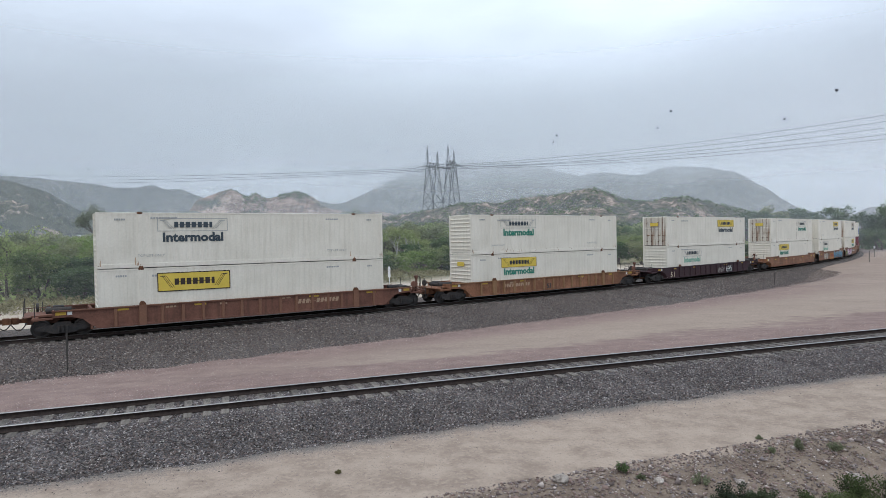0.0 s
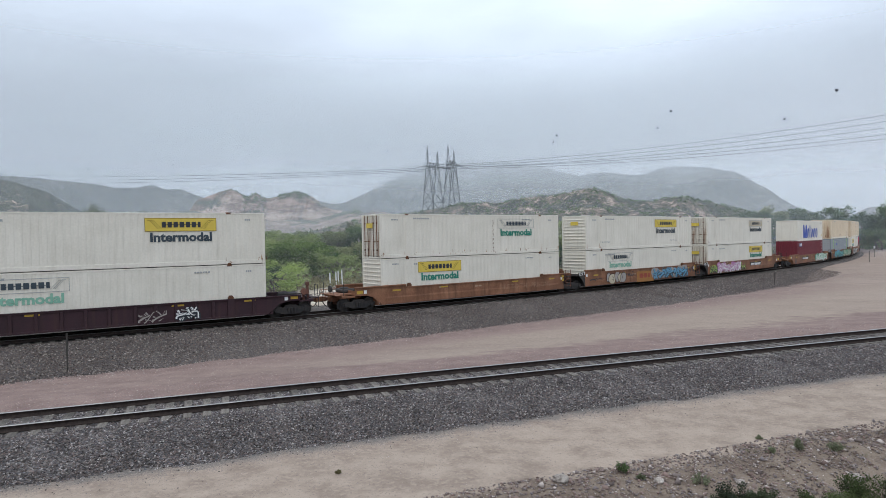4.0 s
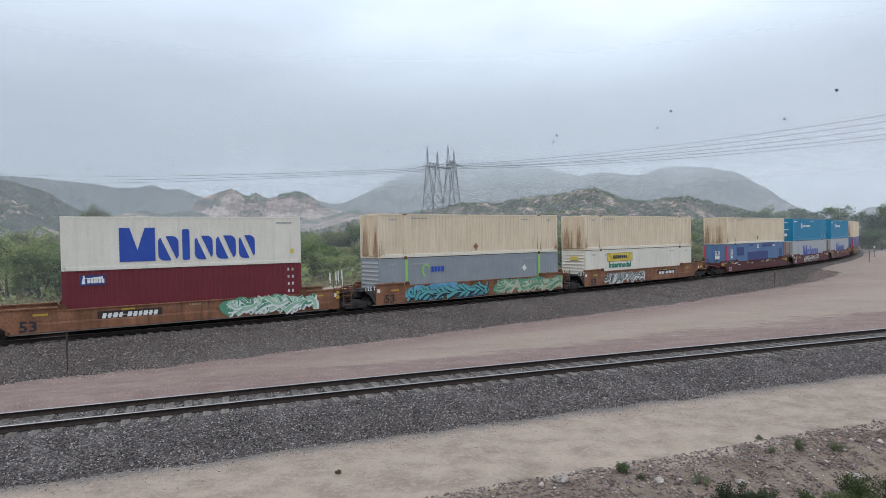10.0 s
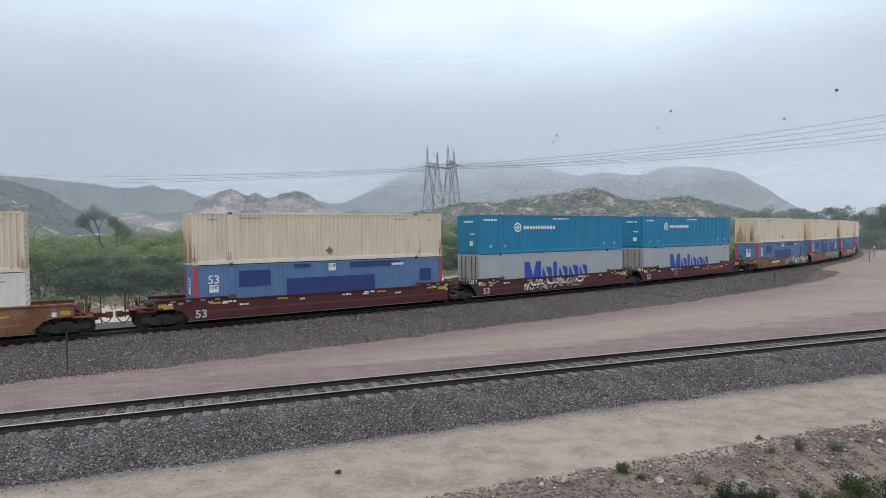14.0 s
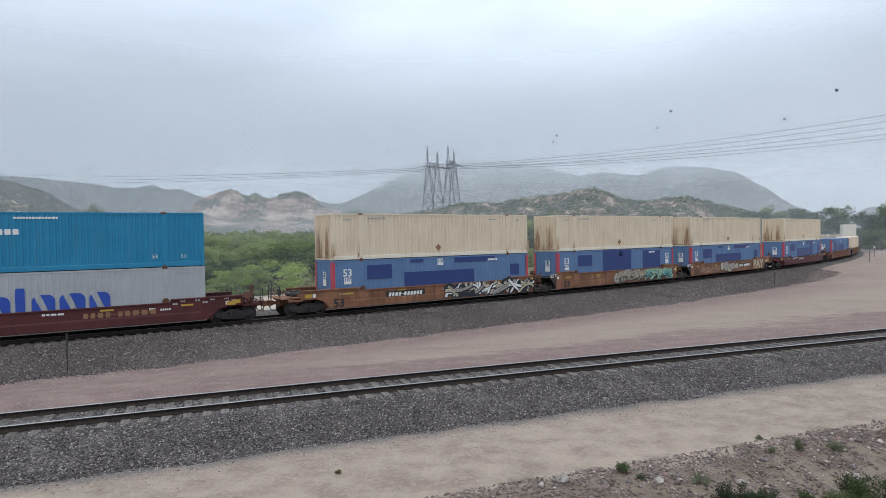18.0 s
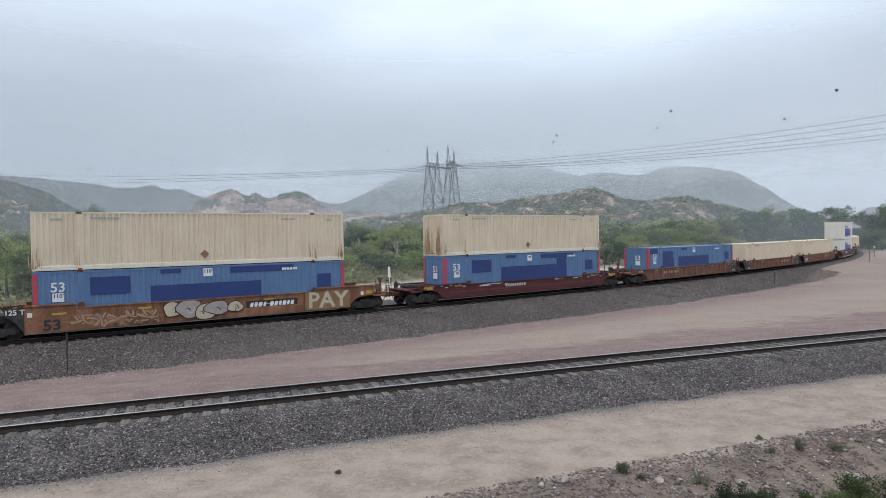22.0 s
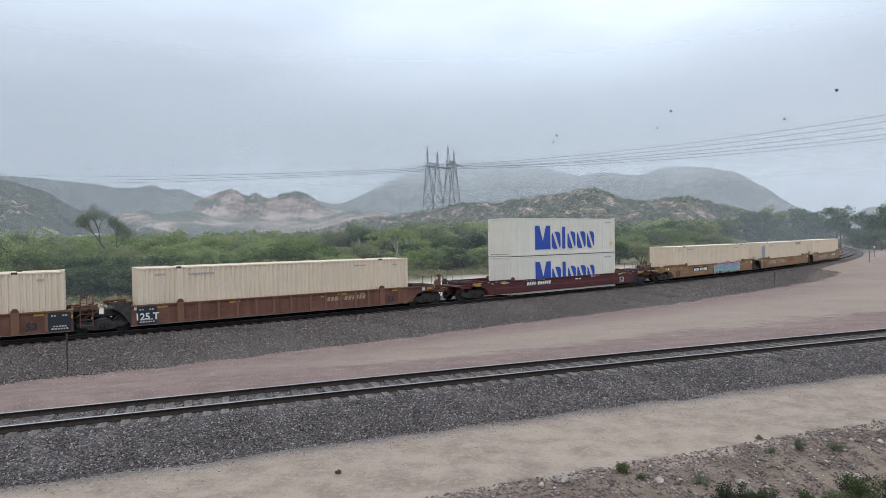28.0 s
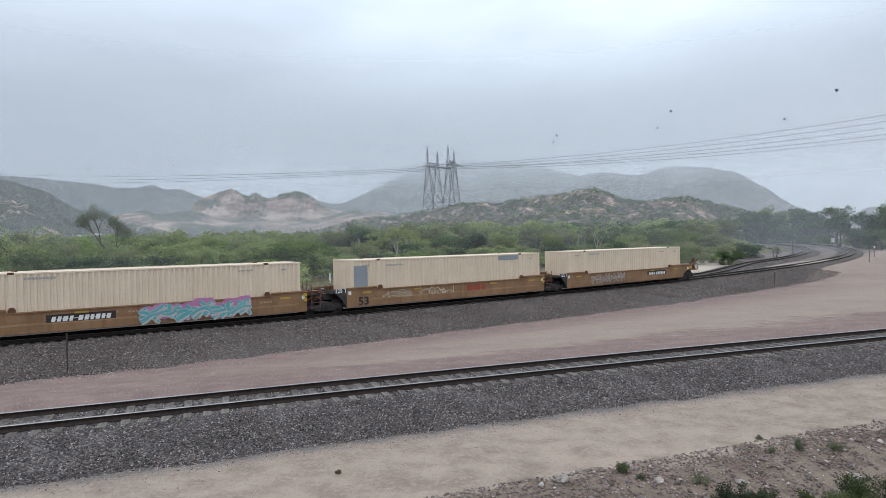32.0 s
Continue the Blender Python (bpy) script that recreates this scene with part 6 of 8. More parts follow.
def stroke(mesh, pts, w, y, mi=0):
    """A flat painted line in the x-z plane."""
    base = y
    for k, ((ax, az), (bx, bz)) in enumerate(zip(pts, pts[1:])):
        y = base - 0.00007 * (k % 12)
        d = math.hypot(bx - ax, bz - az) or 1
        nx, nz = -(bz - az) / d * w / 2, (bx - ax) / d * w / 2
        mesh.add([(ax + nx, y, az + nz), (bx + nx, y, bz + nz), (bx - nx, y, bz - nz), (ax - nx, y, az - nz)], [(0, 1, 2, 3)], mi)
    for k, (ax, az) in enumerate(pts):
        yy = base - 0.000035 - 0.00007 * (k % 12)
        mesh.add([(ax + w / 2 * math.cos(i * math.pi / 4), yy, az + w / 2 * math.sin(i * math.pi / 4)) for i in range(8)], [tuple(range(8))], mi)


def arc(cx, cz, rx, rz, a0, a1, n=14):
    return [(cx + rx * math.cos(radians(a0 + (a1 - a0) * i / n)), cz + rz * math.sin(radians(a0 + (a1 - a0) * i / n))) for i in range(n + 1)]


def rounded_outline(x0, x1, z0, z1, r, n=6):
    pts = []
    for cx, cz, a0 in ((x1 - r, z1 - r, 0), (x0 + r, z1 - r, 90), (x0 + r, z0 + r, 180), (x1 - r, z0 + r, 270)):
        pts += arc(cx, cz, r, r, a0, a0 + 90, n)
    return pts


def clipped(pts, px, pz, nx, nz):
    """The part of a convex outline that lies on the side of a line to which (nx, nz) points."""
    out = []
    for (ax, az), (bx, bz) in zip(pts, pts[1:] + pts[:1]):
        da, db = (ax - px) * nx + (az - pz) * nz, (bx - px) * nx + (bz - pz) * nz
        if da >= 0:
            out.append((ax, az))
        if da * db < 0:
            t = da / (da - db)
            out.append((ax + (bx - ax) * t, az + (bz - az) * t))
    return out


def word_shapes(ob, material, w, h, x, z):
    """A maker's word mark as plain shapes: a tall notched block, a tall bar and four rounded blocks, each split aslant."""
    lo = -h / 2

    def block():
        return Mesh().prism([(-w / 2, lo), (-w / 2, h / 2), (-w * 0.43, h / 2), (-w * 0.378, lo + h * 0.34), (-w * 0.326, h / 2), (-w * 0.256, h / 2), (-w * 0.256, lo)], -0.004, 0, "y").data("word_mark", material)

    def half(a0, a1, top, side):
        cx, cz = w * (a0 + a1) / 2, lo + h * top / 2
        nx, nz = side * 0.92, side * 0.39
        pts = clipped(rounded_outline(w * a0, w * a1, lo, lo + h * top, w * 0.045), cx + nx * w * 0.019, cz + nz * w * 0.019, nx, nz)
        return Mesh().prism(pts, -0.004, 0, "y").data("word_shape", material)
    mark = decal("word_mark", cached(("word", material.name, w, h), block), ob, x, z, "large blue maker's word mark as plain shapes", 1)
    part("word_shape", cached(("word", material.name, w, h, "bar"), lambda: Mesh().prism(rounded_outline(-w * 0.062, -w * 0.008, lo, lo + h * 0.95, w * 0.012), -0.004, 0, "y").data("word_shape", material)), mark)
    for i, (a0, a1) in enumerate(((-0.235, -0.09), (0.03, 0.165), (0.19, 0.345), (0.37, 0.5))):
        for side in (-1, 1):
            part("word_shape", cached(("word", material.name, w, h, i, side), lambda: half(a0, a1, 0.74, side)), mark)


def bars(n, w, h, material, seed=0, gap=0.35, slant=0.0, split=None):
    """A line of small print as one plain notched strip; split leaves a wider space after so many blocks."""
    def build():
        rng = random.Random(seed)
        ws = [rng.uniform(0.75, 1.25) for _ in range(n)]
        gaps = [gap * (3.0 if split == i + 1 else 1.0) for i in range(n - 1)] + [0]
        k = w / (sum(ws) + sum(gaps))
        x, m = -w / 2, Mesh()
        up, t = [], h * 0.05
        for q, g in zip(ws, gaps):
            a, b, c = x, x + q * k, x + (q + g) * k
            up += [(a, h / 2), (b, h / 2)] + ([(b, t), (c, t)] if g else [])
            x = c
        for i in range(len(up) - 1):
            if abs(up[i][0] - up[i + 1][0]) < 1e-9:
                continue
            (xa, za), (xb, _) = up[i], up[i + 1]
            for z0, z1 in (((t, za), (-t, t), (-za, -t)) if za > t * 1.5 else ((-t, t),)):
                m.add([(xa + z1 * slant, -0.003, z1), (xb + z1 * slant, -0.003, z1), (xb + z0 * slant, -0.003, z0), (xa + z0 * slant, -0.003, z0)], [(0, 1, 2, 3)])
        return merged(m, "print", material)
    return cached(("bars", n, w, h, material.name, seed, slant, split), build)


def merged(m, name, material):
    """One welded mesh of touching faces, given a little thickness."""
    bm = bmesh.new()
    pts = [bm.verts.new(v) for v in m.v]
    for f in m.f:
        bm.faces.new([pts[i] for i in f])
    bmesh.ops.remove_doubles(bm, verts=bm.verts[:], dist=1e-5)
    me = bpy.data.meshes.new(name)
    bm.to_mesh(me)
    bm.free()
    me.materials.append(material)
    return me


def plate(w, h, material, name="plate", t=0.004):
    return cached(("plate", w, h, material.name, t), lambda: Mesh().box(-w / 2, -t, -h / 2, w / 2, 0, h / 2).data(name, material))


def frame_lines(w, h, t, material):
    def build():
        m = Mesh()
        for x0, z0, x1, z1 in ((-w / 2, -h / 2, w / 2, -h / 2 + t), (-w / 2, h / 2 - t, w / 2, h / 2), (-w / 2, -h / 2 + t, -w / 2 + t, h / 2 - t), (w / 2 - t, -h / 2 + t, w / 2, h / 2 - t)):
            m.box(x0, -0.003, z0, x1, 0, z1)
        for sx in (-1, 1):
            for k in (0.0, 0.022, 0.05):
                m.prism([(sx * w * (0.44 - k), h * 0.34), (sx * w * (0.432 - k), h * 0.34), (sx * w * (0.322 - k), -h * 0.3), (sx * w * (0.33 - k), -h * 0.3)], -0.003, 0, "y")
            m.box(min(sx * w * 0.46, sx * w * 0.39), -0.003, h * 0.30, max(sx * w * 0.46, sx * w * 0.39), 0, h * 0.34)
        return m.data("panel_border", material)
    return cached(("lines", w, h, t, material.name), build)


def badge(material, r):
    """A round emblem: a hub and six spokes in a ring, as plain shapes."""
    def build():
        m = Mesh()
        stroke(m, arc(0, 0, r * 0.85, r * 0.85, 0, 360, 12), r * 0.28, -0.004)
        for i in range(6):
            a = math.pi / 3 * i
            stroke(m, [(0, 0), (r * 0.7 * math.cos(a), r * 0.7 * math.sin(a))], r * 0.2, -0.0048)
        return m.data("emblem", material)
    return cached(("badge", material.name, r), build)


def end_wall(kind, H, material, W=2.59):
    """The end of a container, in the x-z plane facing -y, centred on x."""
    w = W / 2 - 0.10
    if kind == "corr":
        return corrugated(-w, w, 0.15, H - 0.12, 0.25, 0.04)
    prof = [(0.06, 0.15), (0.02, 0.15)]
    z = 0.36
    while kind == "rib" and z < H - 0.35:
        prof += [(0.02, z), (-0.022, z + 0.02), (-0.022, z + 0.07), (0.02, z + 0.09)]
        z += 0.27
    return Mesh().prism(prof + [(0.02, H - 0.12), (0.06, H - 0.12)], -w, w, "x")


def add_door_hardware(ob, rod, H, W, side):
    """Two door leaves, each with two lock rods, handles and hinges."""
    w = W / 2 - 0.10
    leaf = cached(("leaf", rod.name, H, side), lambda: Mesh().box(-w / 2 + 0.01, -0.012, 0.16, w / 2 - 0.01, 0.02, H - 0.13, 0.012).prism([(-0.012, 0.6), (-0.03, 0.62), (-0.03, 0.66), (-0.012, 0.68)], -w / 2 + 0.06, w / 2 - 0.06, "x")
                  .prism([(-0.012, 1.7), (-0.03, 1.72), (-0.03, 1.76), (-0.012, 1.78)], -w / 2 + 0.06, w / 2 - 0.06, "x").data("door", side))
    bar = cached(("rod", rod.name, H), lambda: Mesh().tube((0, -0.05, 0.1), (0, -0.05, H - 0.08), 0.022, 8).box(-0.05, -0.07, 0.5, 0.05, -0.012, 0.58).box(-0.05, -0.07, H - 0.62, 0.05, -0.012, H - 0.54)
                 .box(-0.02, -0.085, 1.1, 0.34, -0.06, 1.14).data("lock_rod", rod))
    for sx in (-1, 1):
        d = part("door", leaf, ob, "container door leaf with lock rods", at=Matrix.Rotation(radians(-90), 4, "Z") @ shift(sx * w / 2, -CONT["L"] / 2 + 0.035, 0))
        for dx in (-0.22, 0.24):
            part("lock_rod", bar, d, at=shift(dx, 0, 0))
    return w


CONT = {"L": 16.154}


def container(paint, L=16.154, H=2.896, left="corr", right="corr", pitch=0.27, depth=0.036, label="", posts=True, end_paint=None, group="containers on the train", frame_paint=None, sill_paint=None):
    """A container, its base centre at the origin, its long side facing -y."""
    CONT["L"] = L
    W, end_paint, fp = 2.59, end_paint or paint, frame_paint or paint
    ob = thing("shipping_container", label, "container", group)
    h, l = W / 2, L / 2
    post = cached(("post", fp.name, H), lambda: Mesh().box(-0.075, -0.075, 0.118, 0.075, 0.075, H - 0.118, 0.012).data("corner_post", fp))
    cast = cached(("cast", fp.name), lambda: Mesh().box(-0.089, -0.081, 0, 0.089, 0.081, 0.118, 0.01).box(-0.045, -0.084, 0.03, 0.045, -0.0815, 0.09).data("corner_casting", fp))
    for sx in (-1, 1):
        for sy in (-1, 1):
            part("corner_post", post, ob, at=shift(sx * (l - 0.078), sy * (h - 0.078), 0))
            for z in (0, H - 0.118):
                part("corner_casting", cast, ob, at=shift(sx * (l - 0.09), sy * (h - 0.082), z))
    top = cached(("top", fp.name, L), lambda: Mesh().box(-l + 0.18, -0.03, -0.085, l - 0.18, 0.03, 0, 0.008).data("top_rail", fp))
    sp = sill_paint or fp
    bot = cached(("bot", sp.name, L), lambda: Mesh().prism([(-0.035, 0), (-0.035, 0.2), (-0.02, 0.24), (0.035, 0.24), (0.035, 0)], -l + 0.18, l - 0.18, "x").data("bottom_rail", sp))
    endb = cached(("endb", fp.name), lambda: Mesh().box(-0.035, -h + 0.16, 0, 0.035, h - 0.16, 0.12, 0.008).data("end_beam", fp))
    spans = [(-l + 0.15, -6.16), (-5.96, 5.96), (6.16, l - 0.15)] if posts and L > 14 else [(-l + 0.15, l - 0.15)]
    for sy in (-1, 1):
        part("top_rail", top, ob, at=shift(0, sy * (h - 0.035), H - 0.012))
        part("bottom_rail", bot, ob, at=shift(0, sy * (h - 0.04), 0.012))
        for a, b in spans:
            me = cached(("side", paint.name, round(a, 2), round(b, 2), pitch, depth, H), lambda: corrugated(a, b, 0.24, H - 0.09, pitch, depth).data("side_panel", paint))
            part("side_panel", me, ob, at=Matrix.Rotation(0 if sy < 0 else math.pi, 4, "Z") @ shift(0, -h + 0.012, 0))
        if posts and L > 14:
            lp = cached(("lift", fp.name, H), lambda: Mesh().box(-0.1, -0.03, 0.17, 0.1, 0.03, H - 0.09, 0.008).data("lifting_post", fp))
            lc = cached(("liftcast", H), lambda: Mesh().box(-0.13, -0.05, H - 0.1, 0.13, 0.05, H + 0.02, 0.01).box(-0.1, -0.045, -0.02, 0.1, 0.045, 0.1, 0.01).data("lifting_casting", RUST))
            for x in (-6.06, 6.06):
                q = part("lifting_post", lp, ob, at=shift(x, sy * (h - 0.028), 0))
                part("lifting_casting", lc, q, "dark steel lifting casting", at=shift(0, sy * -0.02, 0))
    part("roof", cached(("roof", paint.name, L, H), lambda: corrugated(-l + 0.18, l - 0.18, -h + 0.06, h - 0.06, 0.42, 0.02).data("roof", paint)), ob,
         at=shift(0, 0, H - 0.03) @ Matrix.Rotation(radians(-90), 4, "X") @ Matrix.Diagonal((1, 1, -1, 1)))
    part("floor", cached(("floor", L), lambda: Mesh().box(-l + 0.1, -h + 0.07, 0.1, l - 0.1, h - 0.07, 0.16).data("floor", BLACK_STEEL)), ob)
    for sx, kind_ in ((-1, left), (1, right)):
        for z in (0.0, H - 0.12):
            part("end_beam", endb, ob, at=shift(sx * (l - 0.06), 0, z))
        turn = Matrix.Rotation(radians(-90 if sx < 0 else 90), 4, "Z")
        if kind_ == "door" and sx < 0:
            add_door_hardware(ob, RUST if end_paint is not WHITE else PALEGREY, H, W, end_paint)
        else:
            k2 = "rib" if kind_ == "door" else kind_
            part("end_wall", cached(("end", k2, end_paint.name, H), lambda: end_wall(k2, H, end_paint).data("end_wall", end_paint)), ob, at=turn @ shift(0, -l + 0.03, 0))
    return ob


def decal(name, me, ob, x, z, label="", layer=0):
    return part(name, me, ob, label, at=shift(x, -1.2945 - 0.004 * layer, z))


def small_print(ob, seed, H=2.896, ink=INK_GREY):
    rng = random.Random(seed)
    decal("stencil", bars(9, 1.3, 0.11, ink, seed), ob, -4.9, H - 0.42 if seed % 2 else H - 0.3)
    decal("stencil", bars(5, 0.5, 0.10, ink, seed + 1), ob, -7.0, H - 0.38)
    decal("stencil", bars(3, 0.3, 0.10, ink, seed + 2), ob, 7.1, H - 0.4)
    decal("stencil", bars(6, 0.8, 0.09, ink, seed + 3), ob, rng.choice((4.6, 4.9)), H - 0.36)


def hunt(panel, side, ink, label, seed, left="rib", tops=False, sign=INK_SLATE, tall=False, rusty=0):
    """White 53-foot box with a sign panel and the word below it."""
    ob = container(WHITE, left=left, right="rib" if left == "door" else "door", pitch=0.33, depth=0.016, label=label, end_paint=BURNT_END if left == "door" else None)
    x = -3.43 if side < 0 else 3.6
    if tall:
        decal("sign_panel", plate(3.75, 1.02, YELLOW), ob, x, 2.1, "tall yellow sign panel with a dark border", 1)
        decal("panel_border", frame_lines(3.75, 1.02, 0.05, INK_BROWN), ob, x, 2.1, "", 2.2)
        decal("maker_mark", bars(7, 2.05, 0.34, INK_BROWN, 5, 0.42), ob, x, 2.1, "dark maker's mark as plain blocks", 3.2)
        small_print(ob, seed)
        return ob
    if panel == "yellow":
        decal("sign_panel", plate(3.6, 0.72, YELLOW), ob, x, 2.24, "yellow sign panel with a dark border", 1)
        decal("panel_border", frame_lines(3.6, 0.72, 0.03, OLIVE), ob, x, 2.24, "", 2.2)
    elif panel == "faded":
        decal("sign_panel", plate(3.6, 0.72, GRAF_CREAM), ob, x, 2.24, "faded yellow sign panel", 1)
        decal("panel_border", frame_lines(3.6, 0.72, 0.035, INK_GREY), ob, x, 2.24, "", 2.2)
    else:
        decal("panel_border", frame_lines(3.6, 0.70, 0.028, INK_GREY), ob, x, 2.24, "thin grey panel outline", 1)
    decal("maker_mark", bars(7, 1.95, 0.30, sign if panel == "plain" else INK, 5, 0.42), ob, x, 2.24, "dark maker's mark as plain blocks", 3.2)
    decal("lettering", letters("Intermodal", 0.46, ink, 0.026, 1.08), ob, x, 1.55, "large painted word", 1)
    if tops:
        decal("stencil", letters("TOP LIFT ONLY", 0.13, INK_GREY), ob, -5.55, 0.62, "small stencilled words", 1)
        decal("stencil", letters("TOP LIFT ONLY", 0.13, INK_GREY), ob, 4.9, 0.62, "", 1)
    part("rust_stain", rust_stain(30 + seed % 4, ((-7.9, 4), (-6.1, 4), (6.1, 4), (7.9, 5)), 0.42, 0.12), ob, "small rust runs near the posts", at=shift(0, -1.2945, 0))
    rng = random.Random(seed)
    if rusty:
        spots = tuple((round(rng.uniform(-6.5, 7.0), 2), rng.randint(1, 3)) for _ in range(rusty))
        part("rust_stain", rust_stain(50 + seed, spots, 0.2, 0.16), ob, "rust chips and short runs along the base", at=shift(0, -1.2985, 0))

        def seam():
            m = Mesh()
            for i in range(22):
                z, w, hh, x = 0.2 + i * 0.105, rng.uniform(0.02, 0.1), rng.uniform(0.04, 0.13), rng.uniform(-0.03, 0.03)
                m.add([(x - w / 2, -0.0004 * (i % 2), z), (x + w / 2, -0.0004 * (i % 2), z + rng.uniform(-0.02, 0.02)), (x + w * 0.4, -0.0004 * (i % 2), z + hh), (x - w * 0.4, -0.0004 * (i % 2), z + hh)], [(0, 1, 2, 3)])
            return m.data("rust_seam", RUST)
        if rusty > 18:
            part("rust_seam", seam(), ob, "dark broken rust line down a seam", at=shift(1.33, -1.300, 0))
    small_print(ob, seed)
    if left == "door":
        part("door_label", plate(0.85, 0.32, YELLOW), ob, "yellow door sign", at=Matrix.Rotation(radians(-90), 4, "Z") @ shift(0.0, -8.16, 2.15))
    elif seed % 3 == 0:
        part("end_label", plate(0.8, 0.3, YELLOW), ob, "yellow end sign", at=Matrix.Rotation(radians(-90), 4, "Z") @ shift(0.1, -8.11, 2.25))
    return ob


def rust_stain(seed, spots, tall, width):
    """Ragged rust streaks that run down to a lower edge, thickest round a few spots."""
    def build():
        rng, m = random.Random(seed), Mesh()
        for k, (cx, n) in enumerate(spots):
            for i in range(n):
                x = cx + rng.gauss(0, width)
                hgt = tall * rng.uniform(0.12, 1.0) ** 1.3
                w0, w1 = rng.uniform(0.02, 0.07), rng.uniform(0.006, 0.03)
                z0, y = rng.uniform(0.08, 0.3), -0.0005 * (i % 16) - 0.0002 * k
                zm, wm = z0 + hgt * rng.uniform(0.3, 0.6), (w0 + w1) * rng.uniform(0.3, 0.75)
                dx = rng.uniform(-0.02, 0.02)
                m.add([(x - w0 / 2, y, z0), (x + w0 / 2, y, z0), (x + wm / 2 + dx, y, zm), (x + w1 / 2, y, z0 + hgt), (x - w1 / 2, y, z0 + hgt), (x - wm / 2 + dx, y, zm)], [(0, 1, 2, 3, 4, 5)], rng.choice((0, 0, 0, 2, 2)) if rng.random() > 0.06 else 1)
        return m.data("rust_stain", STAIN_TAN, RUST, STAIN_BROWN)
    return cached(("stain", seed, len(spots)), build)


STAIN_TAN = mat("tan_rust_stain", [(0.40, 0.27, 0.17), (0.50, 0.36, 0.24)], 3, 0.85)
STAIN_BROWN = mat("brown_rust_stain", [(0.20, 0.10, 0.055), (0.32, 0.18, 0.10)], 3, 0.85)


def cream_box(label, seed, rusty=True, paint=CREAM, diamond=True):
    ob = container(paint, left="corr", right="door", pitch=0.27, depth=0.05, label=label, end_paint=RUST_CREAM if rusty else paint, sill_paint=CREAM_LIGHT)
    small_print(ob, seed)
    if rusty:
        k = seed % 3
        part("rust_stain", rust_stain(k, ((-0.9 + 0.12 * k, 40), (0.45 + 0.2 * k, 46), (-0.2, 6)), 1.9, 0.13), ob, "brown rust streaks down the end", at=Matrix.Rotation(radians(-90), 4, "Z") @ shift(0, -8.108, 0))
        part("rust_stain", rust_stain(k + 10, ((-7.95, 14), (-6.1, 6), (6.15, 6), (7.95, 10)), 1.0, 0.12), ob, "light rust runs near the corner posts", at=shift(0, -1.2945, 0))
    else:
        part("rust_stain", rust_stain(20, ((-7.95, 5), (-6.1, 4), (2.0, 1), (6.15, 4)), 0.6, 0.1), ob, "small rust runs near the posts", at=shift(0, -1.2945, 0))
    if diamond:
        decal("placard", cached("diamond_dark", lambda: Mesh().prism([(-0.24, 0), (0, 0.24), (0.24, 0), (0, -0.24)], -0.004, 0, "y").data("placard", STAIN_BROWN)), ob, -0.15, 0.62, "brownish diamond placard", 1)
    return ob


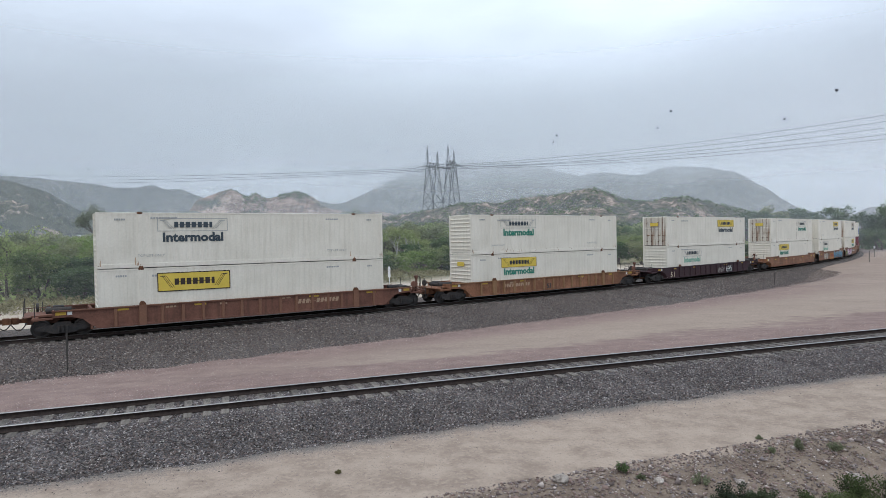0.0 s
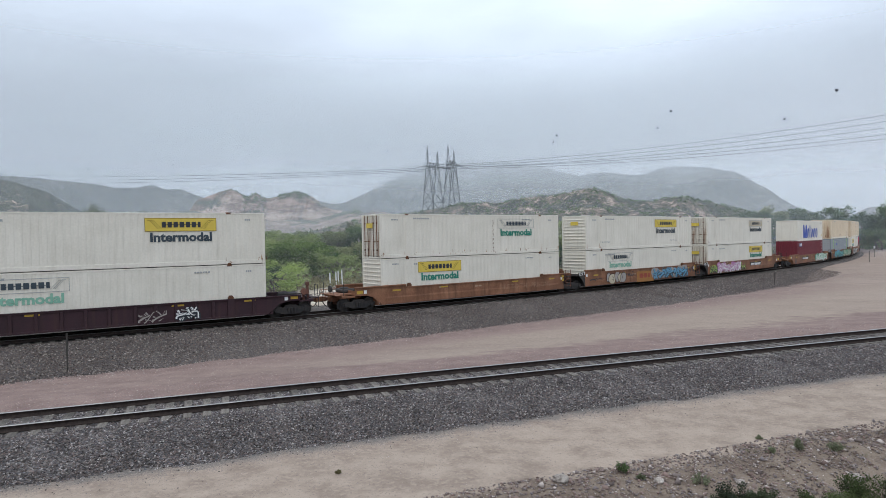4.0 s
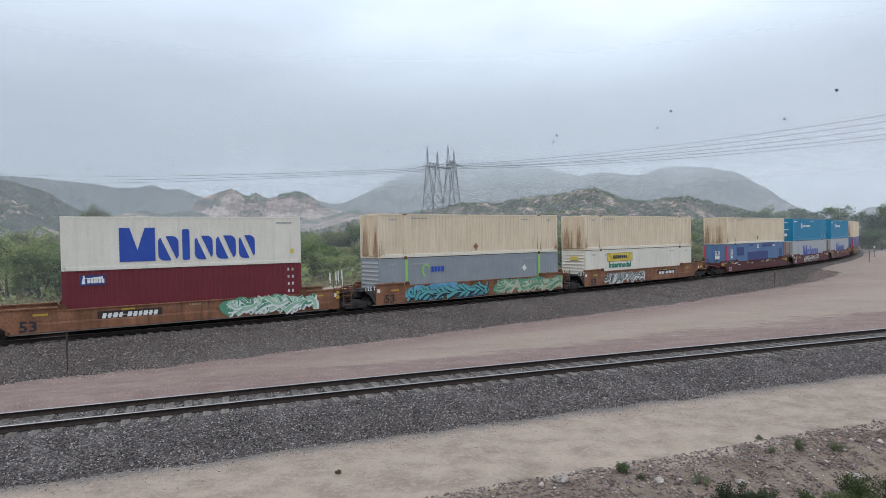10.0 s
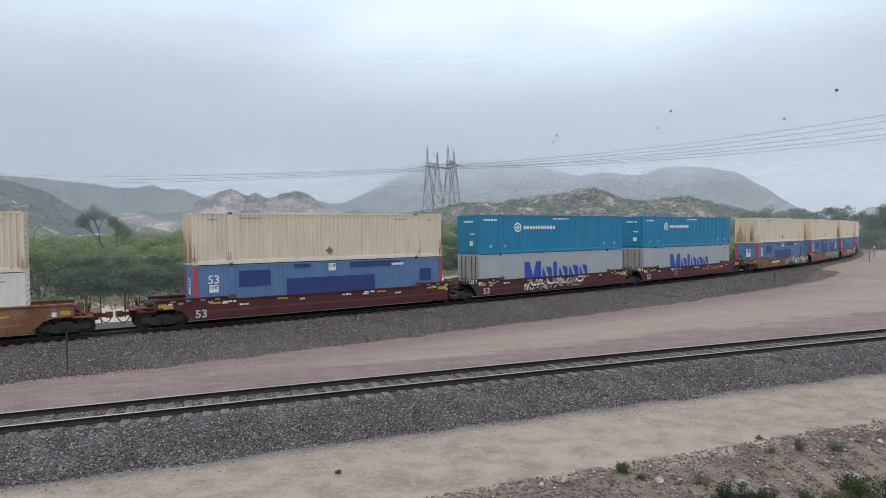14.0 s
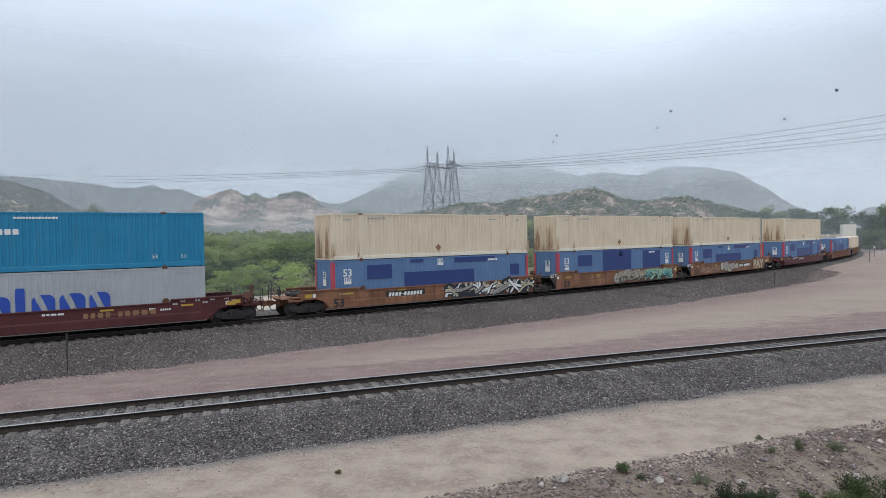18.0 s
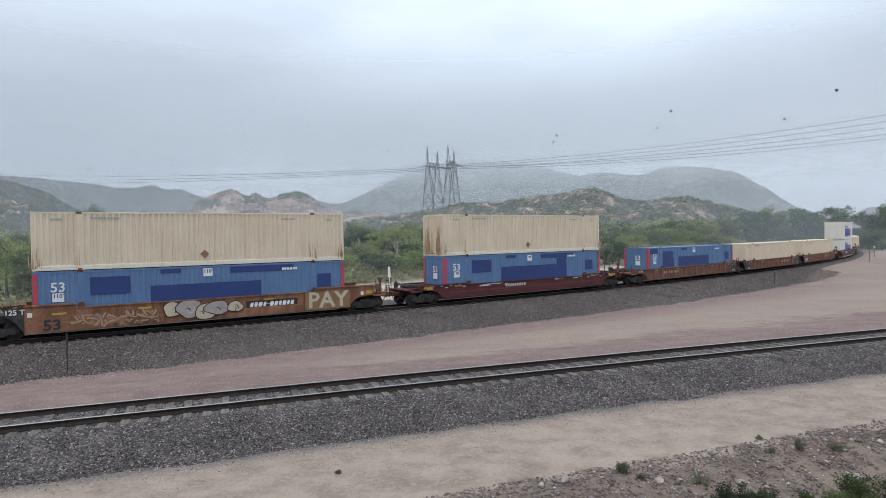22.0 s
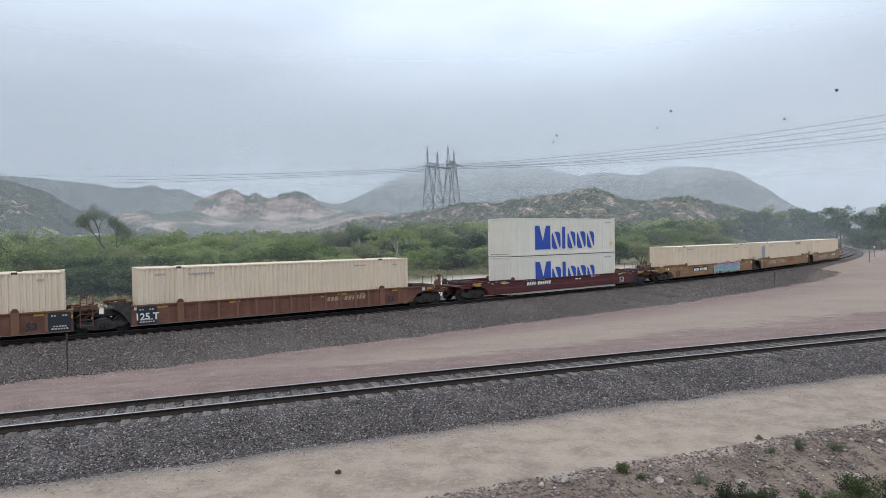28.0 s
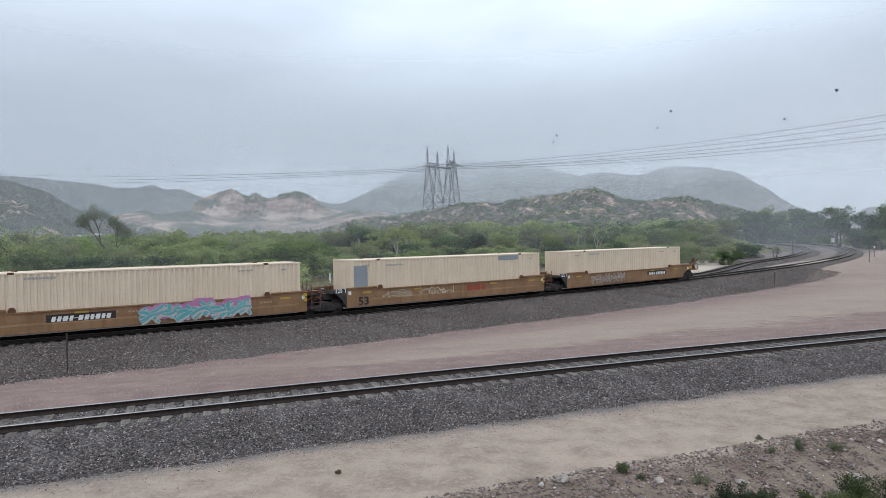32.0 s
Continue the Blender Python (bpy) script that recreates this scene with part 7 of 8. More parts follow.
def blue_box(label, seed, wide=0):
    ob = container(BLUE, left="corr", right="corr", pitch=0.27, depth=0.03, label=label)
    for sx in (-1, 1):
        part("red_post_cover", cached("redpost", lambda: Mesh().box(-0.1, -0.006, 0.12, 0.1, 0.0, 2.78).data("red_post_cover", RED)), ob, "faded red corner strip", at=shift(sx * 7.96, -1.2955, 0))
    part("red_post_cover", CACHE["redpost"], ob, "faded red corner strip", at=Matrix.Rotation(radians(-90), 4, "Z") @ shift(1.18, -8.079, 0))
    part("red_post_cover", CACHE["redpost"], ob, "faded red corner strip", at=Matrix.Rotation(radians(-90), 4, "Z") @ shift(-1.18, -8.079, 0))
    xs = -7.02
    decal("lettering", letters("53", 0.46, INK_WHITE, 0.01), ob, xs, 2.08, "white painted number", 1)
    decal("data_plate", plate(0.5, 0.42, INK_WHITE), ob, xs, 1.6, "white data square", 1)
    decal("data_plate", plate(0.48, 0.44, INK_WHITE), ob, 0.0, 2.53, "white data square", 1)
    for px, pz in ((xs, 1.66), (0.0, 2.58)):
        decal("lettering", letters("110'", 0.19, NAVY, 0.006), ob, px, pz, "", 2.4)
    if wide == 2:
        decal("lettering", letters("53", 0.46, INK_WHITE, 0.01), ob, 7.02, 2.08, "", 1)
        decal("data_plate", plate(0.5, 0.42, INK_WHITE), ob, 7.02, 1.6, "", 1)
    decal("cover_panel", plate(1.8, 0.9, NAVY), ob, -4.75, 2.08, "dark blue painted-over panel", 1)
    if wide == 3:
        decal("cover_panel", plate(1.2, 0.52, NAVY), ob, -7.15, 2.56, "dark blue painted-over patch", 1)
        decal("cover_panel", plate(1.95, 1.05, NAVY), ob, -4.7, 1.3, "", 1.8)
        decal("cover_panel", plate(3.3, 0.6, NAVY), ob, 4.4, 0.75, "", 1)
    if wide in (0, 1):
        decal("cover_panel", plate(3.6, 0.34, NAVY), ob, 3.0, 2.62, "dark blue painted-over strip", 1)
    if wide == 1:
        decal("cover_panel", plate(1.1, 1.72, NAVY), ob, 3.5, 1.56, "dark blue painted-over panel", 1)
    if wide == 2:
        decal("cover_panel", plate(3.9, 1.9, NAVY), ob, -0.5, 1.9, "dark blue painted-over panel", 1)
        decal("cover_panel", plate(2.7, 1.8, NAVY), ob, 4.6, 1.8, "dark blue painted-over panel", 1)
    else:
        decal("cover_panel", plate(5.8, 1.05, NAVY), ob, 0.0, 1.42, "dark blue painted-over panel", 1)
        decal("cover_panel", plate(0.85, 0.8, NAVY), ob, 6.75, 1.75, "", 1)
    decal("cover_panel", plate(1.0, 0.2, NAVY), ob, -1.9, 2.68, "", 1.8)
    decal("stencil", bars(6, 0.9, 0.15, INK_WHITE, seed, 0.3), ob, 4.6, 2.55, "", 2.4)
    end = Matrix.Rotation(radians(-90), 4, "Z")
    part("lettering", letters("53", 0.42, INK_WHITE, 0.01), ob, "", at=end @ shift(0.2, -8.085, 1.95))
    part("data_plate", plate(0.5, 0.42, INK_WHITE), ob, "", at=end @ shift(0.2, -8.085, 1.5))
    return ob


def teal_box(label, seed):
    ob = container(TEAL, left="corr", right="door", pitch=0.27, depth=0.036, label=label)
    decal("emblem", badge(INK_WHITE, 0.38), ob, -4.3, 1.95, "white round emblem", 1)
    decal("maker_mark", bars(11, 3.4, 0.26, INK_WHITE, 8, 0.35), ob, -2.0, 1.93, "white maker's mark as plain blocks", 1)
    for x in (-7.0, -5.6, 5.6, 7.0):
        decal("lettering", letters("53", 0.2, INK_WHITE), ob, x, 0.55, "", 1)
    decal("stencil", bars(10, 1.3, 0.14, INK_WHITE, seed), ob, -7.0, 2.5)
    decal("stencil", bars(14, 1.8, 0.1, INK_WHITE, seed), ob, 0.4, 2.6)
    end = Matrix.Rotation(radians(-90), 4, "Z")
    part("stencil", bars(9, 1.1, 0.13, INK_WHITE, 3), ob, "", at=end @ shift(0.1, -8.085, 2.4))
    part("stencil", bars(6, 0.5, 0.12, INK_WHITE, 4), ob, "", at=end @ shift(0.5, -8.085, 1.5))
    part("data_plate", plate(0.4, 0.35, INK_WHITE), ob, "", at=end @ shift(0.4, -8.085, 0.8))
    return ob


def word_box(paint, L, H, label, zc, h, left="rib"):
    """A box with the large blue word mark."""
    ob = container(paint, L=L, H=H, left=left, right="door", pitch=0.3, depth=0.012 if L < 14 else 0.02, label=label, end_paint=GRAF_GREY if left == "door" else None)
    word_shapes(ob, INK_BLUE, 6.9 if L < 14 else 7.1, h, -0.08, zc)
    decal("stencil", bars(8, 0.9, 0.1, INK_GREY, 3), ob, L / 2 - 1.0, H - 0.35)
    decal("placard", plate(0.2, 0.26, YELLOW), ob, L / 2 - 0.55, 0.75)
    return ob


def crimson_box(label):
    ob = container(CRIMSON, L=12.192, H=2.896, left="corr", right="door", pitch=0.28, depth=0.03, label=label)
    decal("maker_sign", plate(1.15, 0.5, NAVY), ob, -4.75, 2.38, "dark blue maker's sign with white and yellow shapes", 1)
    decal("sign_shape", bars(6, 0.75, 0.2, INK_WHITE, 2, 0.2), ob, -4.62, 2.33, "", 2.2)
    decal("sign_shape", cached("beam", lambda: Mesh().prism([(-0.35, 0.06), (0.45, 0.14), (0.45, 0.0), (-0.35, 0.04)], -0.003, 0, "y").prism([(-0.5, -0.22), (-0.42, 0.2), (-0.36, 0.2), (-0.33, -0.22)], -0.003, 0, "y").data("sign_shape", INK_WHITE)), ob, -4.75, 2.42, "", 2.2)
    for k, x in enumerate((5.3, 5.55)):
        for i in range(4 + k):
            decal("stencil", bars(2, 0.1, 0.16, INK_WHITE, i), ob, x, 2.5 - 0.42 * i)
    return ob


def grey_box(label):
    ob = container(GREY, left="rib", right="door", pitch=0.3, depth=0.016, label=label, end_paint=PALEGREY)
    for x in (-6.0, 6.0):
        decal("green_post", plate(0.2, 2.7, GREEN), ob, x, 1.45, "lime green painted post", 1.5)
    decal("maker_mark", bars(4, 1.05, 0.36, INK_BLUE, 3, 0.25), ob, -3.5, 2.06, "blue maker's mark as plain blocks", 1)
    decal("emblem", cached("swirl", lambda: (lambda m: (stroke(m, arc(0, 0, 0.3, 0.38, 40, 250, 8), 0.12, -0.004), m)[1])(Mesh()).data("emblem", GREEN)), ob, -4.45, 2.0, "green swirl emblem", 1)
    decal("placard", cached("diamond", lambda: Mesh().prism([(-0.25, 0), (0, 0.25), (0.25, 0), (0, -0.25)], -0.004, 0, "y").data("placard", INK_WHITE)), ob, 4.5, 1.8, "white diamond placard", 1)
    decal("lettering", letters("53", 0.2, INK), ob, -7.0, 1.25, "", 1)
    decal("lettering", letters("53", 0.2, INK), ob, 7.0, 1.25, "", 1)
    small_print(ob, 5)
    return ob


# ---- graffiti ----
def loops(x0, x1, z0, z1, rng):
    """A continuous curly line of uneven swings, as from a quick arm."""
    pts, x, up = [], x0, 1
    mid, h = (z0 + z1) / 2, (z1 - z0) / 2
    z = mid
    while x < x1:
        nx, nz = min(x1, x + rng.uniform(0.06, 0.42)), mid + up * h * rng.uniform(0.15, 0.95)
        lean, back = rng.uniform(-0.14, 0.14), rng.choice((0.0, 0.0, 0.16, 0.24))
        for i in range(7):
            t = i / 7
            k = (1 - math.cos(math.pi * t)) / 2
            pts.append((x + (nx - x) * t + (lean - up * back) * math.sin(math.pi * t), z + (nz - z) * k))
        x, z, up = nx, nz, -up
    return pts


def bubble(cx, cz, rx, rz, rng, grow=0.0):
    """A wobbly closed outline."""
    lobes, ph = rng.choice((2, 3, 3)), rng.uniform(0, 6.28)
    return [(cx + (rx * (1 + 0.13 * math.sin(lobes * a + ph)) + grow) * math.cos(a), cz + (rz * (1 + 0.10 * math.cos(lobes * a + ph)) + grow) * math.sin(a)) for a in (2 * math.pi * i / 22 for i in range(22))]


def blade(m, pts, w0, w1, y, mi):
    """A painted bar with sharp corners along a line of points, from the width w0 to w1, its last end cut to a point."""
    n = len(pts)
    left, right = [], []
    for i, (x, z) in enumerate(pts):
        ax, az = pts[max(0, i - 1)]
        bx, bz = pts[min(n - 1, i + 1)]
        d = math.hypot(bx - ax, bz - az) or 1
        w = (w0 + (w1 - w0) * i / (n - 1)) / 2
        nx, nz = -(bz - az) / d * w, (bx - ax) / d * w
        left.append((x + nx, y, z + nz))
        right.append((x - nx, y, z - nz))
    m.add(left + right, [(i, i + 1, n + i + 1, n + i) for i in range(n - 1)], mi)


def shard(rng):
    """One curved sliver in a unit square, lying at any slant."""
    a, k = rng.choice((-1, 1)) * rng.uniform(0.25, 1.25), rng.uniform(-0.9, 0.9)
    reach, pts = rng.uniform(0.4, 0.75), []
    for i in range(7):
        t = i / 3 - 1
        bend = a + k * t
        pts.append((0.5 + reach * t * math.cos(a) - 0.25 * k * (t * t - 0.5) * math.sin(a), min(1.0, max(0.0, 0.5 + reach * t * math.sin(bend)))))
    return pts


def graffiti(ob, x0, x1, z0, z1, fills, line, n, seed, weight=0.3, y=-1.432, back=None, slant=0.15, label=""):
    """Sprayed shapes on a car side: a cloud behind, sharp or rounded outlined shapes with their shadows, and streaks of shine; no letters."""
    rng = random.Random(seed)
    z0 = max(z0, 0.34)
    w, h = x1 - x0, z1 - z0
    m, mats = Mesh(), [line, *fills]
    top = y - 0.003
    if back:
        mats.append(back)
        for j in range(max(5, int(w * 1.6))):
            cx, cz, r = x0 + w * (j + 0.5) / max(5, int(w * 1.6)), z0 + h * rng.uniform(0.3, 0.7), h * rng.uniform(0.28, 0.46)
            k = 14
            m.add([(cx + r * 1.35 * rng.uniform(0.8, 1.1) * math.cos(2 * math.pi * i / k), y - 0.0003 * j, min(z1, max(z0, cz + r * rng.uniform(0.8, 1.1) * math.sin(2 * math.pi * i / k)))) for i in range(k)], [tuple(range(k))], len(mats) - 1)
        top = y - 0.009
    cw = w / n
    t = min(cw, h) * weight * 0.74
    if weight <= 0.15:
        for k in range(2):
            stroke(m, loops(x0 + 0.1, x1 - 0.1, z0 + h * 0.1 * k, z1 - h * 0.15 * k, rng), 0.035 + 0.1 * weight, top - 0.002 * k, 1)
    for i in range(n if weight > 0.15 else 0):
        fill = 1 + i % len(fills)
        if weight >= 0.45:
            wide, tall, off = cw * rng.uniform(0.38, 0.85), h * rng.uniform(0.26, 0.5), cw * rng.uniform(-0.2, 0.2)
            state = rng.getstate()
            for grow, mi, dy in ((0.05, 0, 0.0), (0.0, fill, 0.0012)):
                rng.setstate(state)
                m.add([(px, top - dy, min(z1, max(z0, pz))) for px, pz in bubble(x0 + cw * (i + 0.5) + off, z0 + h * rng.uniform(0.36, 0.64), wide, tall, rng, grow)], [tuple(range(22))], mi)
            for _ in range(3):
                bx, bz, a = x0 + cw * (i + 0.5) + off + wide * rng.uniform(-0.5, 0.5), z0 + h * rng.uniform(0.35, 0.65), rng.uniform(0, 3.1)
                blade(m, [(bx + 0.16 * k * math.cos(a + 0.4 * k), bz + 0.16 * k * math.sin(a + 0.4 * k)) for k in (-1, 0, 1)], 0.07, 0.02, top - 0.002, rng.randrange(len(mats)))
            top -= 0.003
            continue
        ox, oz, sw, sh = x0 + i * cw + cw * 0.05, z0 + h * rng.uniform(0.05, 0.14), cw * rng.uniform(0.85, 1.05), h * rng.uniform(0.68, 0.8)
        for _ in range(7):
            shove = rng.uniform(-0.35, 0.35) * cw
            q = [(min(x1, max(x0, ox + (px * 1.25 - 0.12) * sw + pz * slant * sw + shove)), oz + pz * sh) for px, pz in shard(rng)]
            fill = 1 + (i + rng.randrange(2)) % len(fills)
            t1, t2 = t * rng.uniform(0.5, 1.0), t * rng.uniform(0.2, 0.7)
            blade(m, [(px + 0.05, pz - 0.06) for px, pz in q], t1 + 0.07, t2 + 0.07, top, 0)
            blade(m, q, t1 + 0.05, t2 + 0.05, top - 0.0008, 0)
            blade(m, q, t1, t2, top - 0.0016, fill)
            (ax, az), (bx, bz) = q[0], q[1]
            blade(m, [(ax * 0.8 + bx * 0.2 + t * 0.2, az * 0.8 + bz * 0.2), (ax * 0.2 + bx * 0.8 + t * 0.2, az * 0.2 + bz * 0.8)], 0.03, 0.012, top - 0.0022, rng.choice((0, 1, len(mats) - 1)))
            top -= 0.0028
    for i in range(n * 3 if 0.15 < weight < 0.45 else 0):
        px, pz = rng.uniform(x0 + 0.1, x1 - 0.3), rng.uniform(z0 + 0.1, z1 - 0.15)
        blade(m, [(px, pz), (px + rng.uniform(-0.2, 0.35), pz + rng.uniform(-0.12, 0.16))], 0.04, 0.012, top - 0.0012 - 0.0002 * i, rng.randrange(len(mats)))
    me = m.data("graffiti", *mats)
    return part("graffiti", me, ob, label)


# ---- well cars ----
SILL_Y = 1.42


def side_outline(left, right, lo=0.30, mid=1.36, hi=1.53):
    """The outline of a car side in (x, z); coupler ends rise over the truck, jointed ends stop short of it."""
    def half(kind_):
        if kind_ == "coupler":
            return [(8.05, lo), (8.4, 0.52), (8.75, 0.84), (9.2, 0.97), (10.02, 1.0), (10.02, hi), (6.35, hi), (6.2, mid)]
        return [(8.42, lo), (8.42, hi), (6.35, hi), (6.2, mid)]
    r = half(right)
    l = [(-x, z) for x, z in reversed(half(left))]
    return r + l


def well_side(left, right, paint, ribbed, mid=1.36, hi=1.53):
    def build():
        m = Mesh()
        out = side_outline(left, right, 0.30, mid, hi)
        m.prism(out, -0.04, 0.0, "y")
        m.box(-6.25, -0.09, mid - 0.06, 6.25, 0.03, mid + 0.01, 0.008)
        if ribbed:
            m.box(-7.9, -0.075, 0.30, 7.9, 0.02, 0.40, 0.01)
        else:
            m.prism([(-0.04, 0.80), (-0.065, 0.70), (-0.065, 0.33), (-0.04, 0.30)], -7.8, 7.8, "x")
        for sx, kind_ in ((-1, left), (1, right)):
            e = 10.05 if kind_ == "coupler" else 8.45
            a, b = sorted((sx * 6.3, sx * e))
            m.box(a, -0.11, hi - 0.07, b, 0.05, hi + 0.01, 0.008)
        return m.data("side_sill", paint)
    return cached(("side_sill", left, right, paint.name, ribbed, mid), build)


def truck_parts():
    def frame_mesh():
        prof = [(-1.15, 0.52), (-0.95, 0.60), (-0.45, 0.58), (-0.3, 0.72), (0.3, 0.72), (0.45, 0.58), (0.95, 0.60), (1.15, 0.52), (1.12, 0.36), (0.80, 0.34), (0.42, 0.18), (-0.42, 0.18), (-0.80, 0.34), (-1.12, 0.36)]
        m = Mesh().prism(prof, -0.08, 0.08, "y")
        for x in (-0.9, 0.9):
            m.tube((x, -0.14, 0.42), (x, 0.06, 0.42), 0.13, 10)
        for x in (-0.18, 0.0, 0.18):
            m.tube((x, -0.1, 0.26), (x, -0.1, 0.56), 0.07, 8)
        return m.data("side_frame", BLACK_STEEL)

    def wheel_mesh():
        m, n = Mesh(), 28
        prof = [(0.07, -0.07), (0.14, -0.08), (0.34, -0.02), (0.36, -0.06), (0.42, -0.06), (0.43, 0.04), (0.455, 0.05), (0.455, 0.075), (0.37, 0.08), (0.34, 0.03), (0.14, 0.02), (0.07, 0.06)]
        k = len(prof)
        vs = [(r * math.cos(2 * math.pi * i / n), y, r * math.sin(2 * math.pi * i / n)) for i in range(n) for r, y in prof]
        m.add(vs, [(i * k + j, i * k + (j + 1) % k, ((i + 1) % n) * k + (j + 1) % k, ((i + 1) % n) * k + j) for i in range(n) for j in range(k)])
        return m.data("wheel", BLACK_STEEL)

    def body_mesh():
        m = Mesh().box(-0.22, -0.95, 0.42, 0.22, 0.95, 0.72, 0.03)
        m.tube((0, 0, 0.7), (0, 0, 0.86), 0.3, 14)
        for x in (-0.42, 0.42):
            m.box(x - 0.05, -0.85, 0.3, x + 0.05, 0.85, 0.42, 0.01)
        return m.data("truck", BLACK_STEEL)

    def axle_mesh():
        return Mesh().tube((0, -1.0, 0), (0, 1.0, 0), 0.085, 12).data("axle", RUST)
    return cached("sf", frame_mesh), cached("wh", wheel_mesh), cached("tb", body_mesh), cached("ax", axle_mesh)


def add_truck(car, x):
    sf, wh, tb, ax = truck_parts()
    t = part("truck", tb, car, "grimy black four-wheel truck", at=shift(x, 0, 0))
    for sy in (-1, 1):
        part("side_frame", sf, t, at=shift(0, sy * 1.02, 0) @ Matrix.Rotation(0 if sy < 0 else math.pi, 4, "Z"))
        for dx in (-0.9, 0.9):
            part("wheel", wh, t, at=shift(dx, sy * 0.78, 0.425) @ Matrix.Rotation(0 if sy < 0 else math.pi, 4, "Z"))
    for dx in (-0.9, 0.9):
        part("axle", ax, t, at=shift(dx, 0, 0.425))


def coupler_end(car, sx, paint):
    """Draft sill, deck, rails, brake gear and coupler at an outer end."""
    turn = Matrix.Rotation(0 if sx > 0 else math.pi, 4, "Z")

    def deck():
        m = Mesh().box(8.4, -0.95, 1.02, 10.9, 0.95, 1.12, 0.01).box(9.0, -0.28, 0.62, 11.1, 0.28, 1.02, 0.02)
        m.box(10.6, -1.36, 0.86, 10.85, 1.36, 1.04, 0.015).box(10.0, -1.38, 0.90, 10.9, -1.28, 1.0, 0.01).box(10.0, 1.28, 0.90, 10.9, 1.38, 1.0, 0.01).box(9.94, -1.38, 1.0, 10.02, 1.38, 1.3, 0.01).box(8.3, -1.38, 0.3, 8.42, 1.38, 1.3, 0.01)
        m.box(10.9, -1.3, 1.06, 11.25, 1.3, 1.1, 0.005)
        return m.data("end_platform", paint)

    def side_rail():
        m = Mesh().tube((10.05, -1.36, 1.3), (11.2, -1.33, 1.3), 0.02, 6)
        for x in (10.3, 10.55, 10.8, 11.05):
            m.tube((x, -1.36, 0.98), (x, -1.35, 1.3), 0.018, 6)
        m.tube((10.1, -1.38, 1.42), (10.7, -1.36, 0.95), 0.025, 6)
        return m.data("side_rail", paint)

    def upright(z0, z1):
        return cached(("upright", z0, z1), lambda: Mesh().tube((0, 0, z0), (0, 0, z1), 0.018, 6).data("hand_rail", BLACK_STEEL))

    def rung(w):
        return cached(("rung", w), lambda: Mesh().tube((0, -w / 2, 0), (0, w / 2, 0), 0.016, 6).data("step", BLACK_STEEL))

    for x, y, z1 in ((11.2, -1.25, 1.86), (11.2, -0.7, 1.86), (11.2, 0.75, 1.86), (10.45, -1.36, 1.6), (10.75, 1.3, 1.8)):
        part("hand_rail", upright(0.95, z1), car, "thin steel hand rail", at=turn @ shift(x, y, 0))
    for y in (-1.34, -0.9):
        part("hand_rail", upright(0.5, 1.25), car, "", at=turn @ shift(11.2, y, 0))
    for z in (1.5, 1.83):
        part("hand_rail", rung(0.55), car, "", at=turn @ shift(11.2, -0.975, z))
    for z in (0.55, 0.85, 1.15):
        part("step", rung(0.44), car, "", at=turn @ shift(11.2, -1.12, z))

    def gear():
        m = Mesh().box(9.5, -1.0, 1.12, 10.0, -0.5, 1.42, 0.04).tube((10.2, -0.8, 1.24), (10.2, 0.2, 1.24), 0.13, 12).tube((9.2, 0.3, 1.25), (10.3, 0.3, 1.25), 0.16, 12)
        m.tube((10.6, -0.9, 1.35), (10.72, -0.9, 1.35), 0.22, 14)
        m.tube((9.0, -1.1, 1.16), (10.5, -1.1, 1.3), 0.02, 6).tube((9.3, -0.3, 1.2), (10.4, -1.2, 1.4), 0.02, 6)
        return m.data("brake_gear", BLACK_STEEL)

    def hook():
        m = Mesh().box(11.05, -0.11, 0.72, 11.45, 0.11, 0.92, 0.02)
        m.prism([(11.42, -0.2), (11.62, -0.24), (11.76, -0.14), (11.74, 0.02), (11.62, 0.04), (11.66, 0.2), (11.42, 0.2)], 0.68, 0.98, "z")
        return m.data("coupler", RUST)

    def hose():
        m = Mesh()
        pts = [(11.1 + 0.65 * i / 10, 0.32, 0.72 - 0.34 * math.sin(math.pi * i / 10)) for i in range(11)]
        for a, b in zip(pts, pts[1:]):
            m.tube(a, b, 0.028, 6)
        return m.data("air_hose", BLACK_STEEL)

    part("reflector", plate(0.44, 0.2, DULL_YELLOW), car, "yellow reflector plate", at=shift(sx * 9.68, -1.4265, 1.2))
    for nm, me, lb in (("end_platform", cached(("deck", paint.name), deck), ""), ("side_rail", cached(("side_rail", paint.name), side_rail), "low open rail beside the deck"), ("brake_gear", cached("gear", gear), "black brake cylinder and rods"),
                       ("coupler", cached("hook", hook), "rusty cast coupler"), ("air_hose", cached("hose", hose), "hanging air hose")):
        part(nm, me, car, lb, at=turn)
    if sx > 0:
        def stand():
            m = Mesh().box(10.5, -1.3, 1.0, 10.62, -1.18, 2.02, 0.01).box(10.46, -1.32, 1.86, 10.66, -1.12, 2.06, 0.02)
            m.tube((10.3, -1.40, 1.5), (10.3, -1.28, 1.5), 0.2, 14).box(10.24, -1.32, 1.0, 10.36, -1.22, 1.7, 0.01)
            return m.data("brake_stand", TAR_BROWN)
        part("brake_stand", cached("stand", stand), car, "dark brown hand-brake stand")
    add_truck(car, sx * 9.6)


